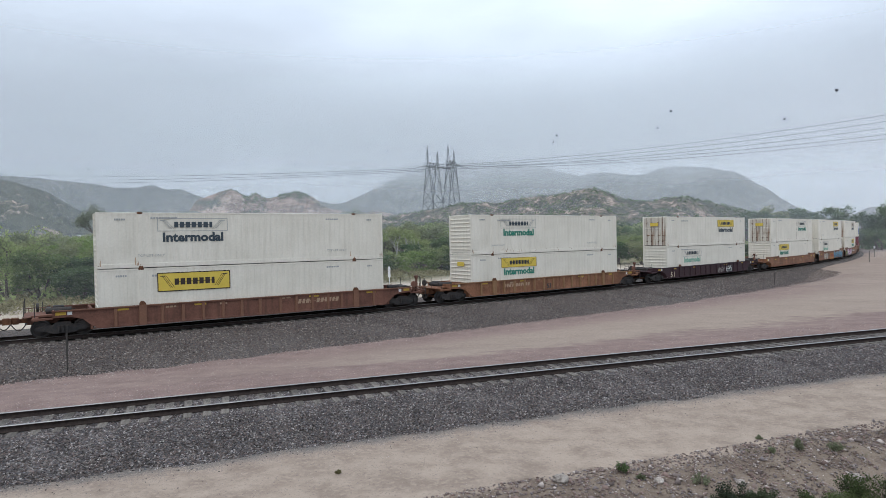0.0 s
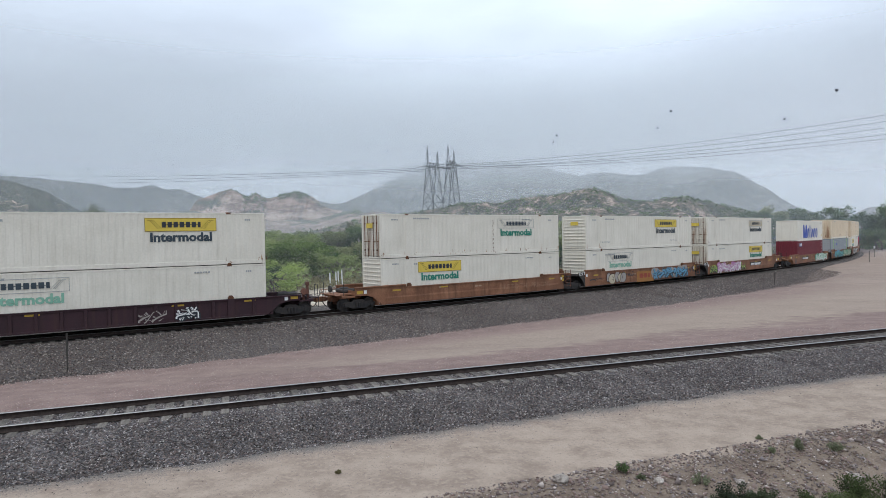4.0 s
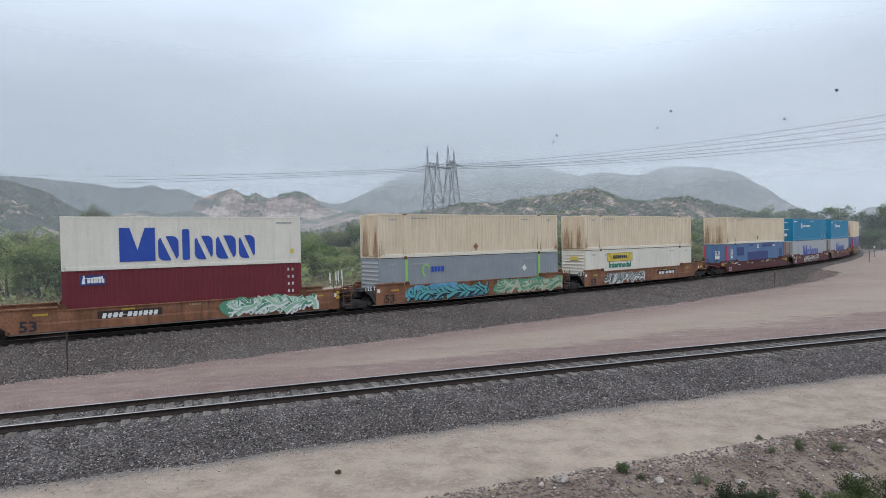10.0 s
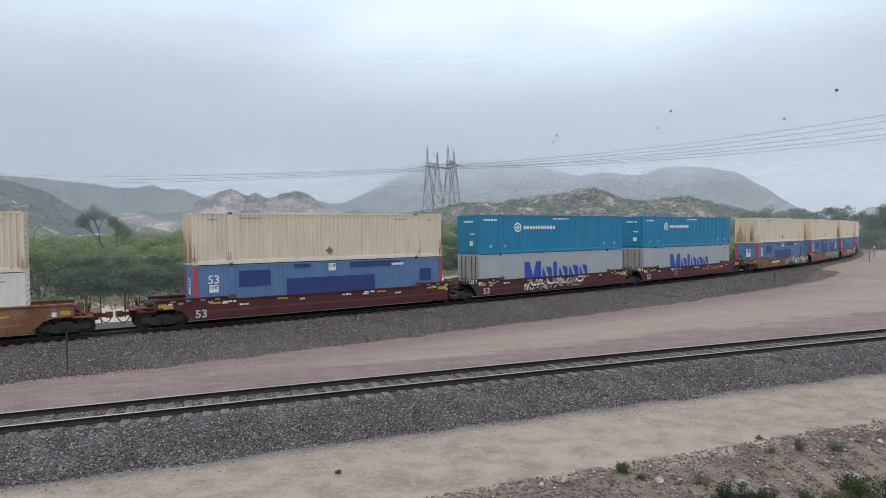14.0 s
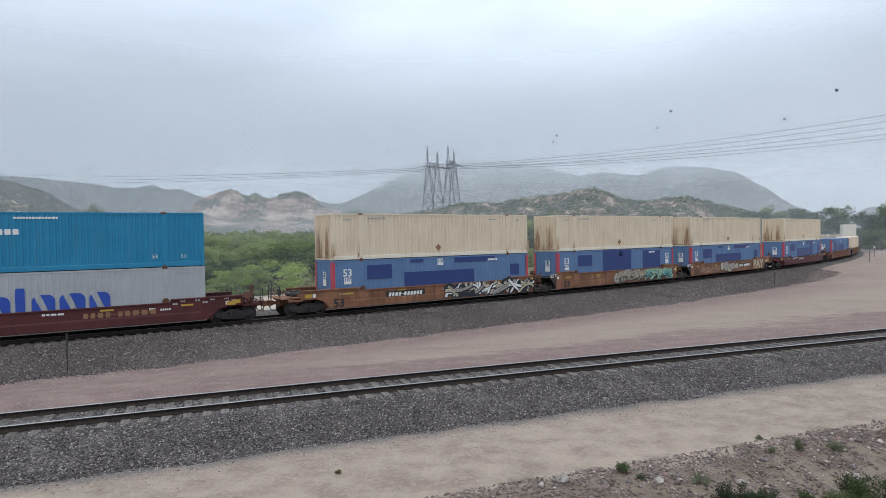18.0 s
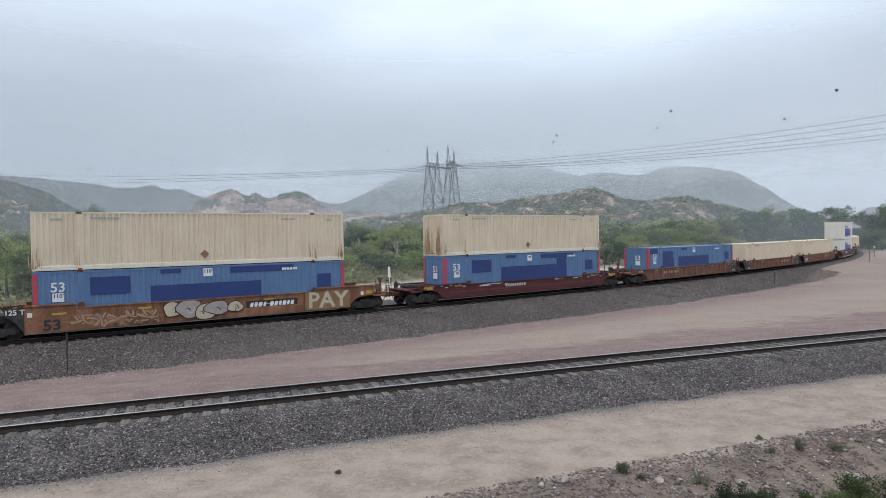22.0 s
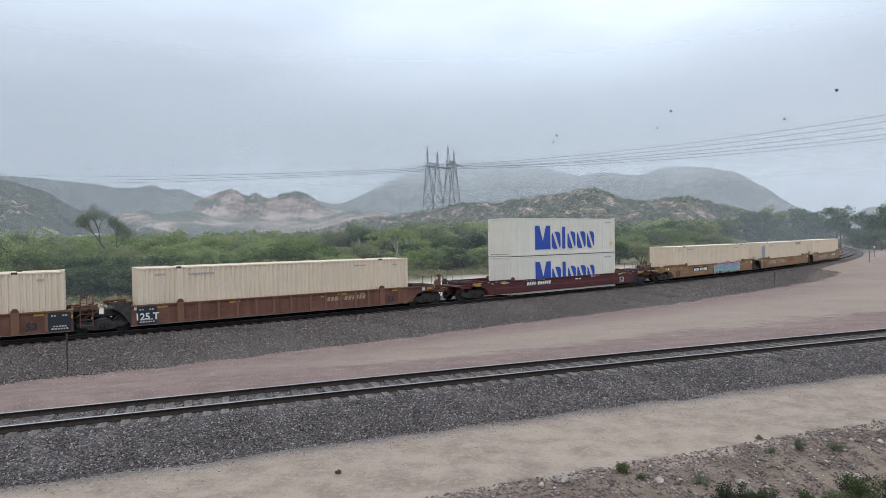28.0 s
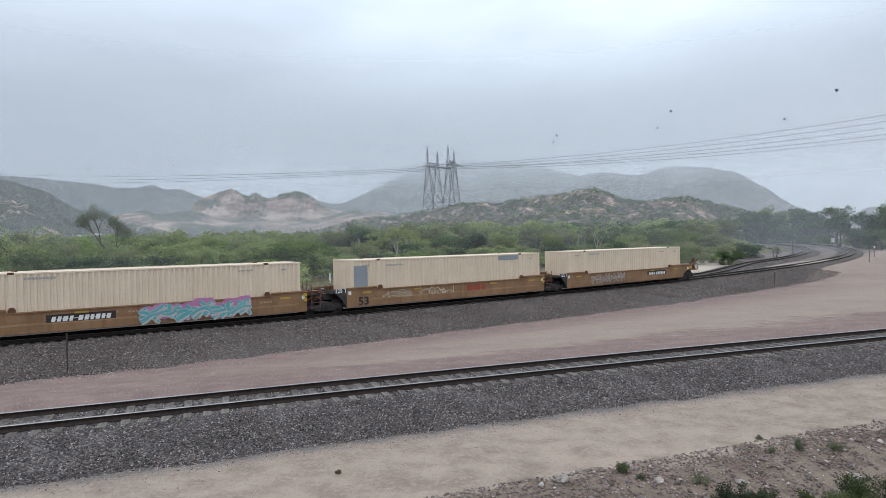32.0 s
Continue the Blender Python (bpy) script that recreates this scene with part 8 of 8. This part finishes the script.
def joint_end(car, sx, paint, lead, ribbed=False):
    """A jointed end: the leading unit carries the shared truck and a ladder, the other a black plate."""
    turn = Matrix.Rotation(0 if sx > 0 else math.pi, 4, "Z")

    def body():
        m = Mesh().box(8.3, -1.38, 0.3, 8.42, 1.38, 1.3, 0.01).box(8.42, -0.5, 0.78, 9.55, 0.5, 1.2, 0.03)
        m.box(8.42, -1.3, 1.2, 9.35, 1.3, 1.27, 0.01).box(9.05, -1.2, 1.26, 9.2, 1.2, 1.36, 0.01)
        m.tube((8.6, -0.9, 1.3), (9.3, 0.5, 1.42), 0.04, 6).tube((8.7, -1.15, 1.32), (9.4, -0.6, 1.38), 0.03, 6)
        return m.data("joint_platform", BLACK_STEEL)

    def links():
        m = Mesh().box(8.45, -1.12, 1.27, 8.75, -0.8, 1.55, 0.02).box(9.0, -1.28, 1.30, 9.5, -1.2, 1.42, 0.01)
        for (x0, z0), (x1, z1), yy in (((8.5, 0.9), (9.25, 1.42), -1.22), ((9.3, 0.95), (8.75, 1.4), -1.18), ((8.9, 0.85), (9.5, 1.15), -1.1), ((8.5, 1.45), (9.4, 1.45), -1.3), ((9.1, 1.1), (9.5, 1.5), -0.9)):
            m.tube((x0, yy, z0), (x1, yy + 0.1, z1), 0.045, 6)
        return m.data("brake_linkage", RUST)
    part("brake_linkage", cached("links", links), car, "rusty brown brake rods and brackets", at=turn)

    part("joint_platform", cached("joint", body), car, "black jointed end platform", at=turn)
    if lead:
        stile = cached("stile", lambda: Mesh().tube((0, 0, 0.42), (0, 0, 1.78), 0.026, 6).data("ladder", TAR_BROWN))
        rung = cached("lrung", lambda: Mesh().tube((-0.27, 0, 0), (0.27, 0, 0), 0.019, 6).data("rung", TAR_BROWN))
        grab = cached("grab", lambda: Mesh().tube((0, 0, 1.25), (0, 0, 2.0), 0.02, 6).data("grab_iron", TAR_BROWN))
        lad = part("ladder", stile, car, "rusty steel ladder on the car end", at=turn @ shift(8.72, -1.40, 0))
        part("stile", stile, lad, at=shift(0.54, 0, 0))
        for i in range(5):
            part("rung", rung, lad, at=shift(0.27, 0, 0.5 + 0.28 * i))
        for x in (8.75, 9.0, 9.3):
            part("grab_iron", grab, car, "", at=turn @ shift(x, 0.3, 0))
        part("reflector", plate(0.22, 0.2, DULL_YELLOW), car, "yellow reflector", at=shift(sx * 8.3, -1.4615, 1.30))
        part("reflector", plate(0.22, 0.2, DULL_YELLOW), car, "yellow reflector", at=shift(sx * 8.3, -1.4615, 1.02))
        add_truck(car, sx * 9.675)
    else:
        def wing():
            prof = [(-8.42, 0.30), (-8.42, 1.5), (-9.2, 1.5), (-9.2, 1.22), (-8.98, 1.05), (-8.72, 0.80)]
            return Mesh().prism(prof, -1.43, -1.39, "y").data("wing_plate", BLACK_STEEL)
        part("wing_plate", cached("wing", wing), car, "black steel wing plate", at=Matrix.Identity(4) if sx < 0 else Matrix.Rotation(math.pi, 4, "Z"))
        if sx < 0 and not ribbed:
            part("lettering", letters("125 T", 0.24, INK_WHITE, 0.006), car, "white stencilled load mark", at=shift(-8.8, -1.433, 1.36))


def well_car(paint, left, right, label, ribbed=False, group="well cars of the train", number=None, number53=None, num_ink=INK, marks=0, seed=1, low=False):
    car = thing("well_car", label, "railway car", group)
    mid, hi = (1.29, 1.33) if ribbed else (1.24, 1.34) if low else (1.45, 1.65) if paint is ORANGE and left == "follow" else (1.36, 1.53)
    me = well_side(left, right, paint, ribbed, mid, hi)
    part("side_sill", me, car, at=shift(0, -SILL_Y + 0.04, 0))
    part("side_sill", well_side(right, left, paint, ribbed, mid, hi), car, at=Matrix.Rotation(math.pi, 4, "Z") @ shift(0, -SILL_Y + 0.04, 0))
    part("well_floor", cached(("wf", paint.name), lambda: (lambda m: ([m.box(x - 0.25, -1.36, 0.30, x + 0.25, 1.36, 0.355, 0.01) for x in (-7.6, -5.8, -2.4, 2.4, 5.8, 7.6)], m)[1])(Mesh().box(-8.3, -1.36, 0.30, 8.3, -1.15, 0.35).box(-8.3, 1.15, 0.30, 8.3, 1.36, 0.35)).data("well_floor", paint)), car)
    for sx, kind_ in ((-1, left), (1, right)):
        if kind_ == "coupler":
            coupler_end(car, sx, paint)
        else:
            joint_end(car, sx, paint, kind_ == "lead", ribbed)
        for sy in (-1, 1):
            part("guide_casting", cached("guide", lambda: Mesh().prism([(-0.16, 0), (-0.16, 0.12), (-0.08, 0.24), (0.08, 0.24), (0.16, 0.12), (0.16, 0)], -0.05, 0.05, "y").data("guide_casting", RUST)), car, at=shift(sx * 6.05, sy * 1.44, mid + 0.01))
    if ribbed:
        # light caught by stakes and flange is put into their colour, except on PLUM
        lit = PLUM if paint is PLUM else LIT_BROWN if paint is TAR_BROWN else TAN
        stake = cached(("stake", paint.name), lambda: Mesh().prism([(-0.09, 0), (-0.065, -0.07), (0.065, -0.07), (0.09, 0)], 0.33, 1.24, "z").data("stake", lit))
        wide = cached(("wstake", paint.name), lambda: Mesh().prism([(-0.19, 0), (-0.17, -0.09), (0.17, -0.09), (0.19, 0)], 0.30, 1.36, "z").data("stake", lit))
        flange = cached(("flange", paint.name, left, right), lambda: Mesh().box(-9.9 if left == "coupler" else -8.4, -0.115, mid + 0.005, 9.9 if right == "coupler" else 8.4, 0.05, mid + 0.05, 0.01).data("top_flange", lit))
        part("top_flange", flange, car, "top edge of the car side, coloured paler as if lit", at=shift(0, -SILL_Y + 0.04, 0))
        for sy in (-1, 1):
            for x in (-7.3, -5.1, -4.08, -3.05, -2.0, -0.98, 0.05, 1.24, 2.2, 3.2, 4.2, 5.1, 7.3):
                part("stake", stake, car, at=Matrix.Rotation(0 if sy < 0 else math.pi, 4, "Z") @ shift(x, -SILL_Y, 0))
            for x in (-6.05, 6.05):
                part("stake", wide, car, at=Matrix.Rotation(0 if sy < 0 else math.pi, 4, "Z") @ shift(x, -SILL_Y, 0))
    y = -1.4245
    for x in (-7.0, -3.2, 3.3, 7.1):
        part("reflector", plate(0.62, 0.1, DULL_YELLOW), car, "faded yellow reflector strip", at=shift(x, y, 1.18))
    part("data_plate", plate(0.2, 0.22, INK_WHITE), car, "", at=shift(8.2 if right != "coupler" else 9.2, y, 1.15))
    part("data_plate", plate(0.2, 0.22, INK_WHITE), car, "", at=shift(-8.2 if left != "coupler" else -9.3, y, 1.2))
    if number is not None:
        if not ribbed:
            part("number_panel", plate(3.0, 0.46, INK_BROWN), car, "dark brown panel with white marks", at=shift(number, y, 0.92))
        part("car_number", bars(10, 2.55, 0.25, INK_WHITE if not ribbed else GRAF_CHALK, 7, 0.42, 0.22, 4), car, "", at=shift(number, y - 0.006, 0.92))
    if number53 is not None:
        part("lettering", letters("53", 0.32 if ribbed and num_ink == INK else 0.5 if num_ink in (INK, GRAF_CREAM) else 0.42, num_ink, 0.015, 1.1), car, "painted number", at=shift(number53, y - (0.035 if not ribbed else 0.002), 0.62))
    if paint is MAROON:
        for sx, kind_ in ((-1, left), (1, right)):
            reach = 9 if kind_ == "coupler" else 5
            for k in range(reach):
                if (k + seed) % 4:
                    part("stencil", bars(2 + k % 3, 0.24, 0.09, DULL_WHITE, k), car, "", at=shift(sx * (6.5 + 0.38 * k), y, (1.40 if k % 2 else 1.27) - (0.16 if low else 0)))
            part("reflector", plate(0.5, 0.2, DULL_YELLOW), car, "faded yellow plate", at=shift(sx * (9.4 if kind_ == "coupler" else 7.9), y - 0.004, 1.12))
    rng = random.Random(seed)
    for i in range(marks):
        w = rng.uniform(0.25, 0.7)
        part("stencil", bars(rng.randint(2, 5), round(w, 1), 0.1, INK_WHITE if marks > 6 else GRAF_CHALK, i), car, "", at=shift(rng.uniform(-7.6, 7.6), y, rng.uniform(1.0, 1.22)))
    return car


def data_panel(car, x):
    part("data_panel", plate(0.95, 0.9, INK), car, "black data panel", at=shift(x, -1.497, 0.8))
    for dx, dz, n, w in ((-0.25, 0.3, 2, 0.2), (0.22, 0.3, 2, 0.2), (0.0, -0.22, 5, 0.55), (0.0, -0.34, 6, 0.7)):
        part("stencil", bars(n, w, 0.07, DULL_WHITE, n, 0.5), car, at=shift(x + dx, -1.5045, 0.8 + dz))


# ---- the train, from its leading end ----
def couple(s0, *riders):
    UNITS.append((s0, riders))


def build_train():
    J, K = "lead", "follow"
    C = "coupler"
    base, up = 0.36, 3.282
    TL = "white corrugated container with "
    car = well_car(TAR_BROWN, C, C, "dark brown steel well car", seed=2)
    couple(-37.1, (car, 0))

    car = well_car(TAR_BROWN, C, C, "oxide brown well car with upright side stakes", True, number=3.6, seed=3, marks=3)
    couple(-13.6, (car, 0), (hunt("yellow", -1, INK, TL + "a tall yellow sign panel", 3, tall=True), base), (hunt("plain", -1, INK_SLATE, TL + "dark slate lettering, stacked on top", 4, tops=True), up))

    car = well_car(ORANGE, C, C, "rusty orange well car with upright side stakes", True, number=-3.8, number53=-0.4, seed=4, marks=3)
    couple(9.6, (car, 0), (hunt("yellow", -1, INK_GREEN, TL + "a yellow panel above green lettering", 6), base), (hunt("plain", -1, INK_GREEN, TL + "green lettering and rusty base marks", 5, tops=True, rusty=16), up))

    car = well_car(PLUM, C, C, "dark plum well car with upright side stakes and scrawls", True, number53=-7.35, num_ink=GRAF_CREAM, seed=5)
    graffiti(car, 1.4, 2.7, 0.3, 1.1, [GRAF_GREY], PLUM, 2, 31, 0.22, y=-1.505)
    graffiti(car, 3.2, 4.3, 0.3, 1.1, [INK_WHITE], INK, 2, 32, 0.3, y=-1.505)
    couple(33.4, (car, 0), (hunt("plain", -1, INK_FADED, TL + "faded green lettering, low in the well", 8), base), (hunt("yellow", 1, INK_SLATE, TL + "barred doors and a yellow sign panel", 9, "door"), up))

    car = well_car(ORANGE, C, J, "orange well car with faded chalk scrawl along its side", seed=6, marks=3)
    part("lettering", letters("FIRE TO THE PRISONS!", 0.37, FAINT_CHALK, -0.004), car, "thin faded chalk writing", at=shift(4.4, -1.4895, 0.80))
    couple(56.95, (car, 0), (hunt("yellow", -1, INK_GREEN, TL + "a yellow panel and green lettering", 11), base), (hunt("plain", 1, INK_GREEN, TL + "rust-streaked side and green lettering", 10, "door", rusty=22), up))

    car = well_car(ORANGE, K, J, "orange well car with blue and bubble graffiti", seed=7, marks=2)
    part("paint_patch", plate(2.6, 0.95, PALE_ORANGE), car, "paler orange paint patch", at=shift(0.0, -1.448, 0.72))
    part("maker_mark", bars(3, 1.6, 0.4, GRAF_RED, 2, 0.3), car, "faded red maker's mark", at=shift(-0.1, -1.456, 0.8))
    graffiti(car, -5.6, -3.0, 0.35, 1.3, [GRAF_GREY, GRAF_CREAM], PLUM, 5, 51, 0.55, y=-1.49, label="pale bubble graffiti")
    graffiti(car, -2.9, -1.6, 0.75, 1.28, [INK], INK, 4, 52, 0.1, label="black scribble")
    graffiti(car, -7.8, -6.4, 0.3, 1.1, [INK], INK, 4, 54, 0.08)
    graffiti(car, 1.1, 6.7, 0.2, 1.5, [GRAF_BLUE, GRAF_BLUE], INK_SLATE, 5, 53, 0.26, y=-1.49, back=GRAF_GREY, label="large light-blue graffiti with dark outlines")
    graffiti(car, 7.0, 8.3, 0.6, 1.3, [INK], INK, 3, 55, 0.08)
    couple(76.3, (car, 0), (hunt("plain", -1, INK_FADED, TL + "pale green lettering and a thin outlined panel", 13), base), (hunt("yellow", 1, INK_SLATE, TL + "a yellow panel and dark lettering", 12, tops=True), up))

    car = well_car(ORANGE, K, C, "reddish orange well car with pink graffiti", number=3.2, seed=8, marks=2)
    graffiti(car, -8.1, -6.6, 0.2, 1.3, [GRAF_LIME], INK, 3, 61, 0.3, y=-1.49, label="lime green graffiti")
    graffiti(car, -6.4, -1.2, 0.2, 1.5, [GRAF_PINK, GRAF_PINK], INK_WHITE, 6, 62, 0.26, y=-1.49, back=GRAF_PINK, label="pink graffiti with white outlines")
    graffiti(car, -1.2, 0.2, 0.3, 1.35, [GRAF_LIME], PLUM, 2, 63, 0.25, y=-1.49)
    couple(95.6, (car, 0), (hunt("yellow", 1, INK_GREEN, TL + "a bright yellow panel and green lettering", 15, "door"), base), (hunt("faded", 1, INK_SLATE, TL + "rusty door bars and a faded yellow panel", 14, "door"), up))

    car = well_car(ORANGE, C, J, "orange well car with mint green graffiti", number=-3.1, number53=-7.5, seed=9, marks=3)
    graffiti(car, 1.5, 6.9, 0.2, 1.5, [GRAF_MINT, GRAF_GREEN], INK_WHITE, 6, 71, 0.4, y=-1.49, back=GRAF_GREEN, label="mint green bubble graffiti")
    couple(119.2, (car, 0), (crimson_box("crimson corrugated 40-foot container with a small dark sign"), 0.36), (word_box(WHITE, 12.192, 2.77, "smooth white 40-foot container with a large blue word mark", 1.30, 1.75, "plain"), 3.19))

    car = well_car(ORANGE, K, J, "orange well car covered with teal and green graffiti", number53=-7.4, seed=10, marks=2)
    graffiti(car, -6.1, 0.6, 0.2, 1.45, [GRAF_TEAL, GRAF_TEAL], INK, 6, 81, 0.32, y=-1.49, back=GRAF_BLUE, label="teal graffiti with black shadows")
    graffiti(car, 1.4, 8.1, 0.2, 1.45, [GRAF_GREEN, GRAF_GREEN, GRAF_MINT], GRAF_CREAM, 6, 82, 0.3, y=-1.49, back=GRAF_GREEN, label="dark green graffiti with pale outlines")
    couple(138.5, (car, 0), (grey_box("grey container with lime green posts, low in the well"), base), (cream_box("cream corrugated container stacked on a grey one", 20), up))

    car = well_car(ORANGE, K, C, "orange well car with dark and white graffiti", number=3.5, number53=-7.3, seed=11, marks=2)
    graffiti(car, -5.9, -0.3, 0.2, 1.45, [INK_SLATE, INK_SLATE], INK_WHITE, 7, 91, 0.3, y=-1.49, label="dark graffiti outlined in white")
    couple(157.9, (car, 0), (hunt("yellow", -1, INK_GREEN, TL + "a yellow panel, below a cream container", 21), base), (cream_box("cream corrugated container with a rust-stained end", 22, diamond=False), up))

    car = well_car(MAROON, C, J, "maroon well car with rows of white stencils", number53=-7.75, num_ink=DULL_WHITE, seed=12, marks=9)
    couple(181.55, (car, 0), (blue_box("blue corrugated container with dark painted-over panels", 23), base), (cream_box("cream corrugated container above a blue one", 24), up))

    car = well_car(MAROON, K, J, "maroon well car with white graffiti", number53=-7.6, num_ink=DULL_WHITE, seed=13, marks=9)
    graffiti(car, -3.8, 2.6, 0.2, 1.35, [INK_WHITE, GRAF_GREY], MAROON, 8, 101, 0.28, label="white streaky graffiti")
    couple(200.95, (car, 0), (word_box(PALEGREY, 16.154, 2.896, "pale grey 53-foot container with a blue word mark", 1.35, 1.75, "door"), base), (teal_box("teal corrugated container with a white emblem", 25), up))

    car = well_car(MAROON, K, C, "maroon well car with a round faded emblem", number53=-7.55, num_ink=DULL_WHITE, seed=14, marks=9)
    part("emblem", badge(STAIN_BROWN, 0.42), car, "faded round emblem", at=shift(-2.9, -1.45, 0.9))
    part("faded_name", bars(9, 3.3, 0.26, STAIN_BROWN, 4, 0.5, 0.0, 4), car, "dull faded name as plain blocks", at=shift(3.9, -1.43, 0.95))
    couple(220.2, (car, 0), (word_box(PALEGREY, 16.154, 2.896, "pale grey container with a large blue word mark", 1.35, 1.75, "door"), base), (teal_box("teal corrugated container stacked on a grey one", 26), up))

    car = well_car(ORANGE, C, J, "orange well car with black and white graffiti", number=-2.9, number53=-7.7, seed=15, marks=3)
    graffiti(car, 0.3, 8.3, 0.2, 1.5, [INK_WHITE, GRAF_CREAM, GRAF_GREY], INK, 7, 111, 0.3, y=-1.49, back=INK, label="black and white graffiti")
    couple(243.7, (car, 0), (blue_box("blue corrugated container with faded red corners", 27), base), (cream_box("cream corrugated container on top of the stack", 28), up))

    car = well_car(ORANGE, K, J, "orange well car with cream and teal graffiti", number53=-7.2, seed=16, marks=3)
    graffiti(car, -1.0, 3.2, 0.2, 1.5, [GRAF_CREAM, GRAF_CREAM], INK, 5, 121, 0.3, y=-1.49, back=GRAF_GREY, label="cream graffiti with black shadows")
    graffiti(car, 3.2, 7.4, 0.2, 1.5, [GRAF_MINT, GRAF_TEAL], INK, 4, 122, 0.34, y=-1.49, back=GRAF_MINT, label="pale teal graffiti")
    couple(263.05, (car, 0), (blue_box("blue container with wide dark painted-over panels", 29, 2), base), (cream_box("cream corrugated container with a rusty end", 30), up))

    car = well_car(ORANGE, K, C, "orange well car with cream bubble graffiti", number=3.5, number53=-7.3, seed=17, marks=2)
    graffiti(car, -6.5, -2.6, 0.3, 1.2, [GRAF_CHALK, GRAF_CHALK], ORANGE, 5, 131, 0.24, label="faded scrawl")
    graffiti(car, -2.4, 1.8, 0.2, 1.4, [GRAF_CREAM, GRAF_GREY], PLUM, 5, 132, 0.5, y=-1.49, label="cream bubble graffiti")
    part("paint_patch", plate(2.9, 1.05, TAN), car, "tan sprayed ground under white letters", at=shift(6.9, -1.486, 0.88))
    part("lettering", letters("PAY", 0.92, GRAF_CREAM, 0.03, 1.1), car, "large white sprayed letters", at=shift(6.9, -1.494, 0.88))
    couple(282.45, (car, 0), (blue_box("blue container below a rust-streaked cream one", 31), base), (cream_box("cream container with dark rust runs on its end", 32), up))

    car = well_car(MAROON, C, C, "maroon well car with small white stencils", seed=18, marks=10, low=True)
    part("car_number", bars(9, 2.0, 0.2, DULL_WHITE, 9, 0.5), car, "", at=shift(-1.6, -1.43, 0.95))
    couple(306.05, (car, 0), (blue_box("blue container with a dark upright panel", 33, 1), base), (cream_box("cream corrugated container with a rust-stained corner", 34), up))

    car = well_car(TAR_BROWN, C, J, "brown well car with upright stakes, singly loaded", True, number=-4.4, number53=6.7, seed=19, marks=3)
    data_panel(car, 7.85)
    couple(329.1, (car, 0), (blue_box("single blue container lying low in its car", 35, 3), base))

    car = well_car(TAR_BROWN, K, J, "brown ribbed well car with a pale container", True, number=3.6, number53=6.7, seed=20, marks=2)
    data_panel(car, 7.85)
    data_panel(car, -7.7)
    couple(348.45, (car, 0), (cream_box("single pale cream container low in its car", 36, False, PALE, False), base))

    car = well_car(TAR_BROWN, K, C, "brown ribbed well car at the end of its set", True, number=3.6, number53=6.7, seed=21, marks=2)
    data_panel(car, -7.7)
    part("lettering", letters("125 T", 0.34, INK_WHITE, 0.012), car, "white stencilled load mark", at=shift(-7.7, -1.505, 0.72))
    couple(367.8, (car, 0), (cream_box("single pale ribbed container in a brown car", 37, False, PALE, False), base))

    car = well_car(MAROON, C, C, "bright maroon well car with white stencils", number=-3.3, number53=6.75, num_ink=DULL_WHITE, seed=22, marks=10, low=True)
    couple(390.95, (car, 0), (word_box(WHITE, 12.192, 2.89, "white 40-foot container with a blue word mark, in the well", 1.52, 1.8, "plain"), 0.12),
           (word_box(WHITE, 12.192, 2.89, "white 40-foot container with a blue word mark, on top", 1.38, 1.85, "plain"), 3.045))

    car = well_car(TAN, C, J, "tan well car with teal and pink graffiti", number=-3.2, number53=-7.6, seed=23, marks=3)
    graffiti(car, -0.6, 5.0, 0.18, 1.5, [GRAF_TEAL, GRAF_TEAL], DULL_WHITE, 6, 141, 0.34, y=-1.49, back=GRAF_PINK, label="teal graffiti on a pink cloud")
    couple(414.1, (car, 0), (cream_box("pale ribbed container low in a tan car", 38, False, PALE, False), base))

    car = well_car(TAN, K, J, "tan well car with white outline graffiti", number53=-7.25, seed=24, marks=3)
    graffiti(car, -5.9, -3.6, 0.25, 1.3, [GRAF_CREAM], TAN, 2, 151, 0.06, label="thin white scrawl")
    graffiti(car, -3.0, -0.2, 0.25, 1.35, [GRAF_CREAM], TAN, 5, 152, 0.06, label="thin white scrawl")
    part("maker_mark", bars(3, 1.7, 0.5, GRAF_RED, 2, 0.3), car, "faded red maker's mark", at=shift(1.75, -1.43, 0.95))
    box = cream_box("pale container with a grey patch and torn side", 39, False, PALE, False)
    decal("patch", plate(0.95, 1.5, GREY), box, -7.35, 1.75, "grey repair patch", 1)
    decal("patch", plate(1.9, 0.3, GREY), box, 4.9, 2.62, "grey repair patch", 1)
    couple(433.45, (car, 0), (box, base))

    car = well_car(TAN, K, C, "weathered tan well car, the last of the train", number=4.0, seed=25, marks=2)
    graffiti(car, -5.5, -1.0, 0.3, 1.4, [GRAF_GREY, GRAF_GREY], TAN, 5, 161, 0.3, label="worn grey graffiti")
    part("end_device", Mesh().box(11.5, -0.25, 0.75, 11.75, 0.1, 1.25, 0.03).box(11.3, -0.12, 0.8, 11.5, 0.0, 0.95).data("end_device", BLACK_STEEL), car, "black end-of-train device on the coupler")
    couple(452.8, (car, 0), (cream_box("pale container in the last car", 40, False, PALE, False), base))


build_train()
# ---------------- movement ----------------
def motions():
    for s0, riders in UNITS:
        poses = [(float(t), ride(run_at(s0, t))) for t in range(33)]
        for ob, z in riders:
            walk(ob, [(t, m @ Matrix.Translation((0, 0, z))) for t, m in poses])


motions()
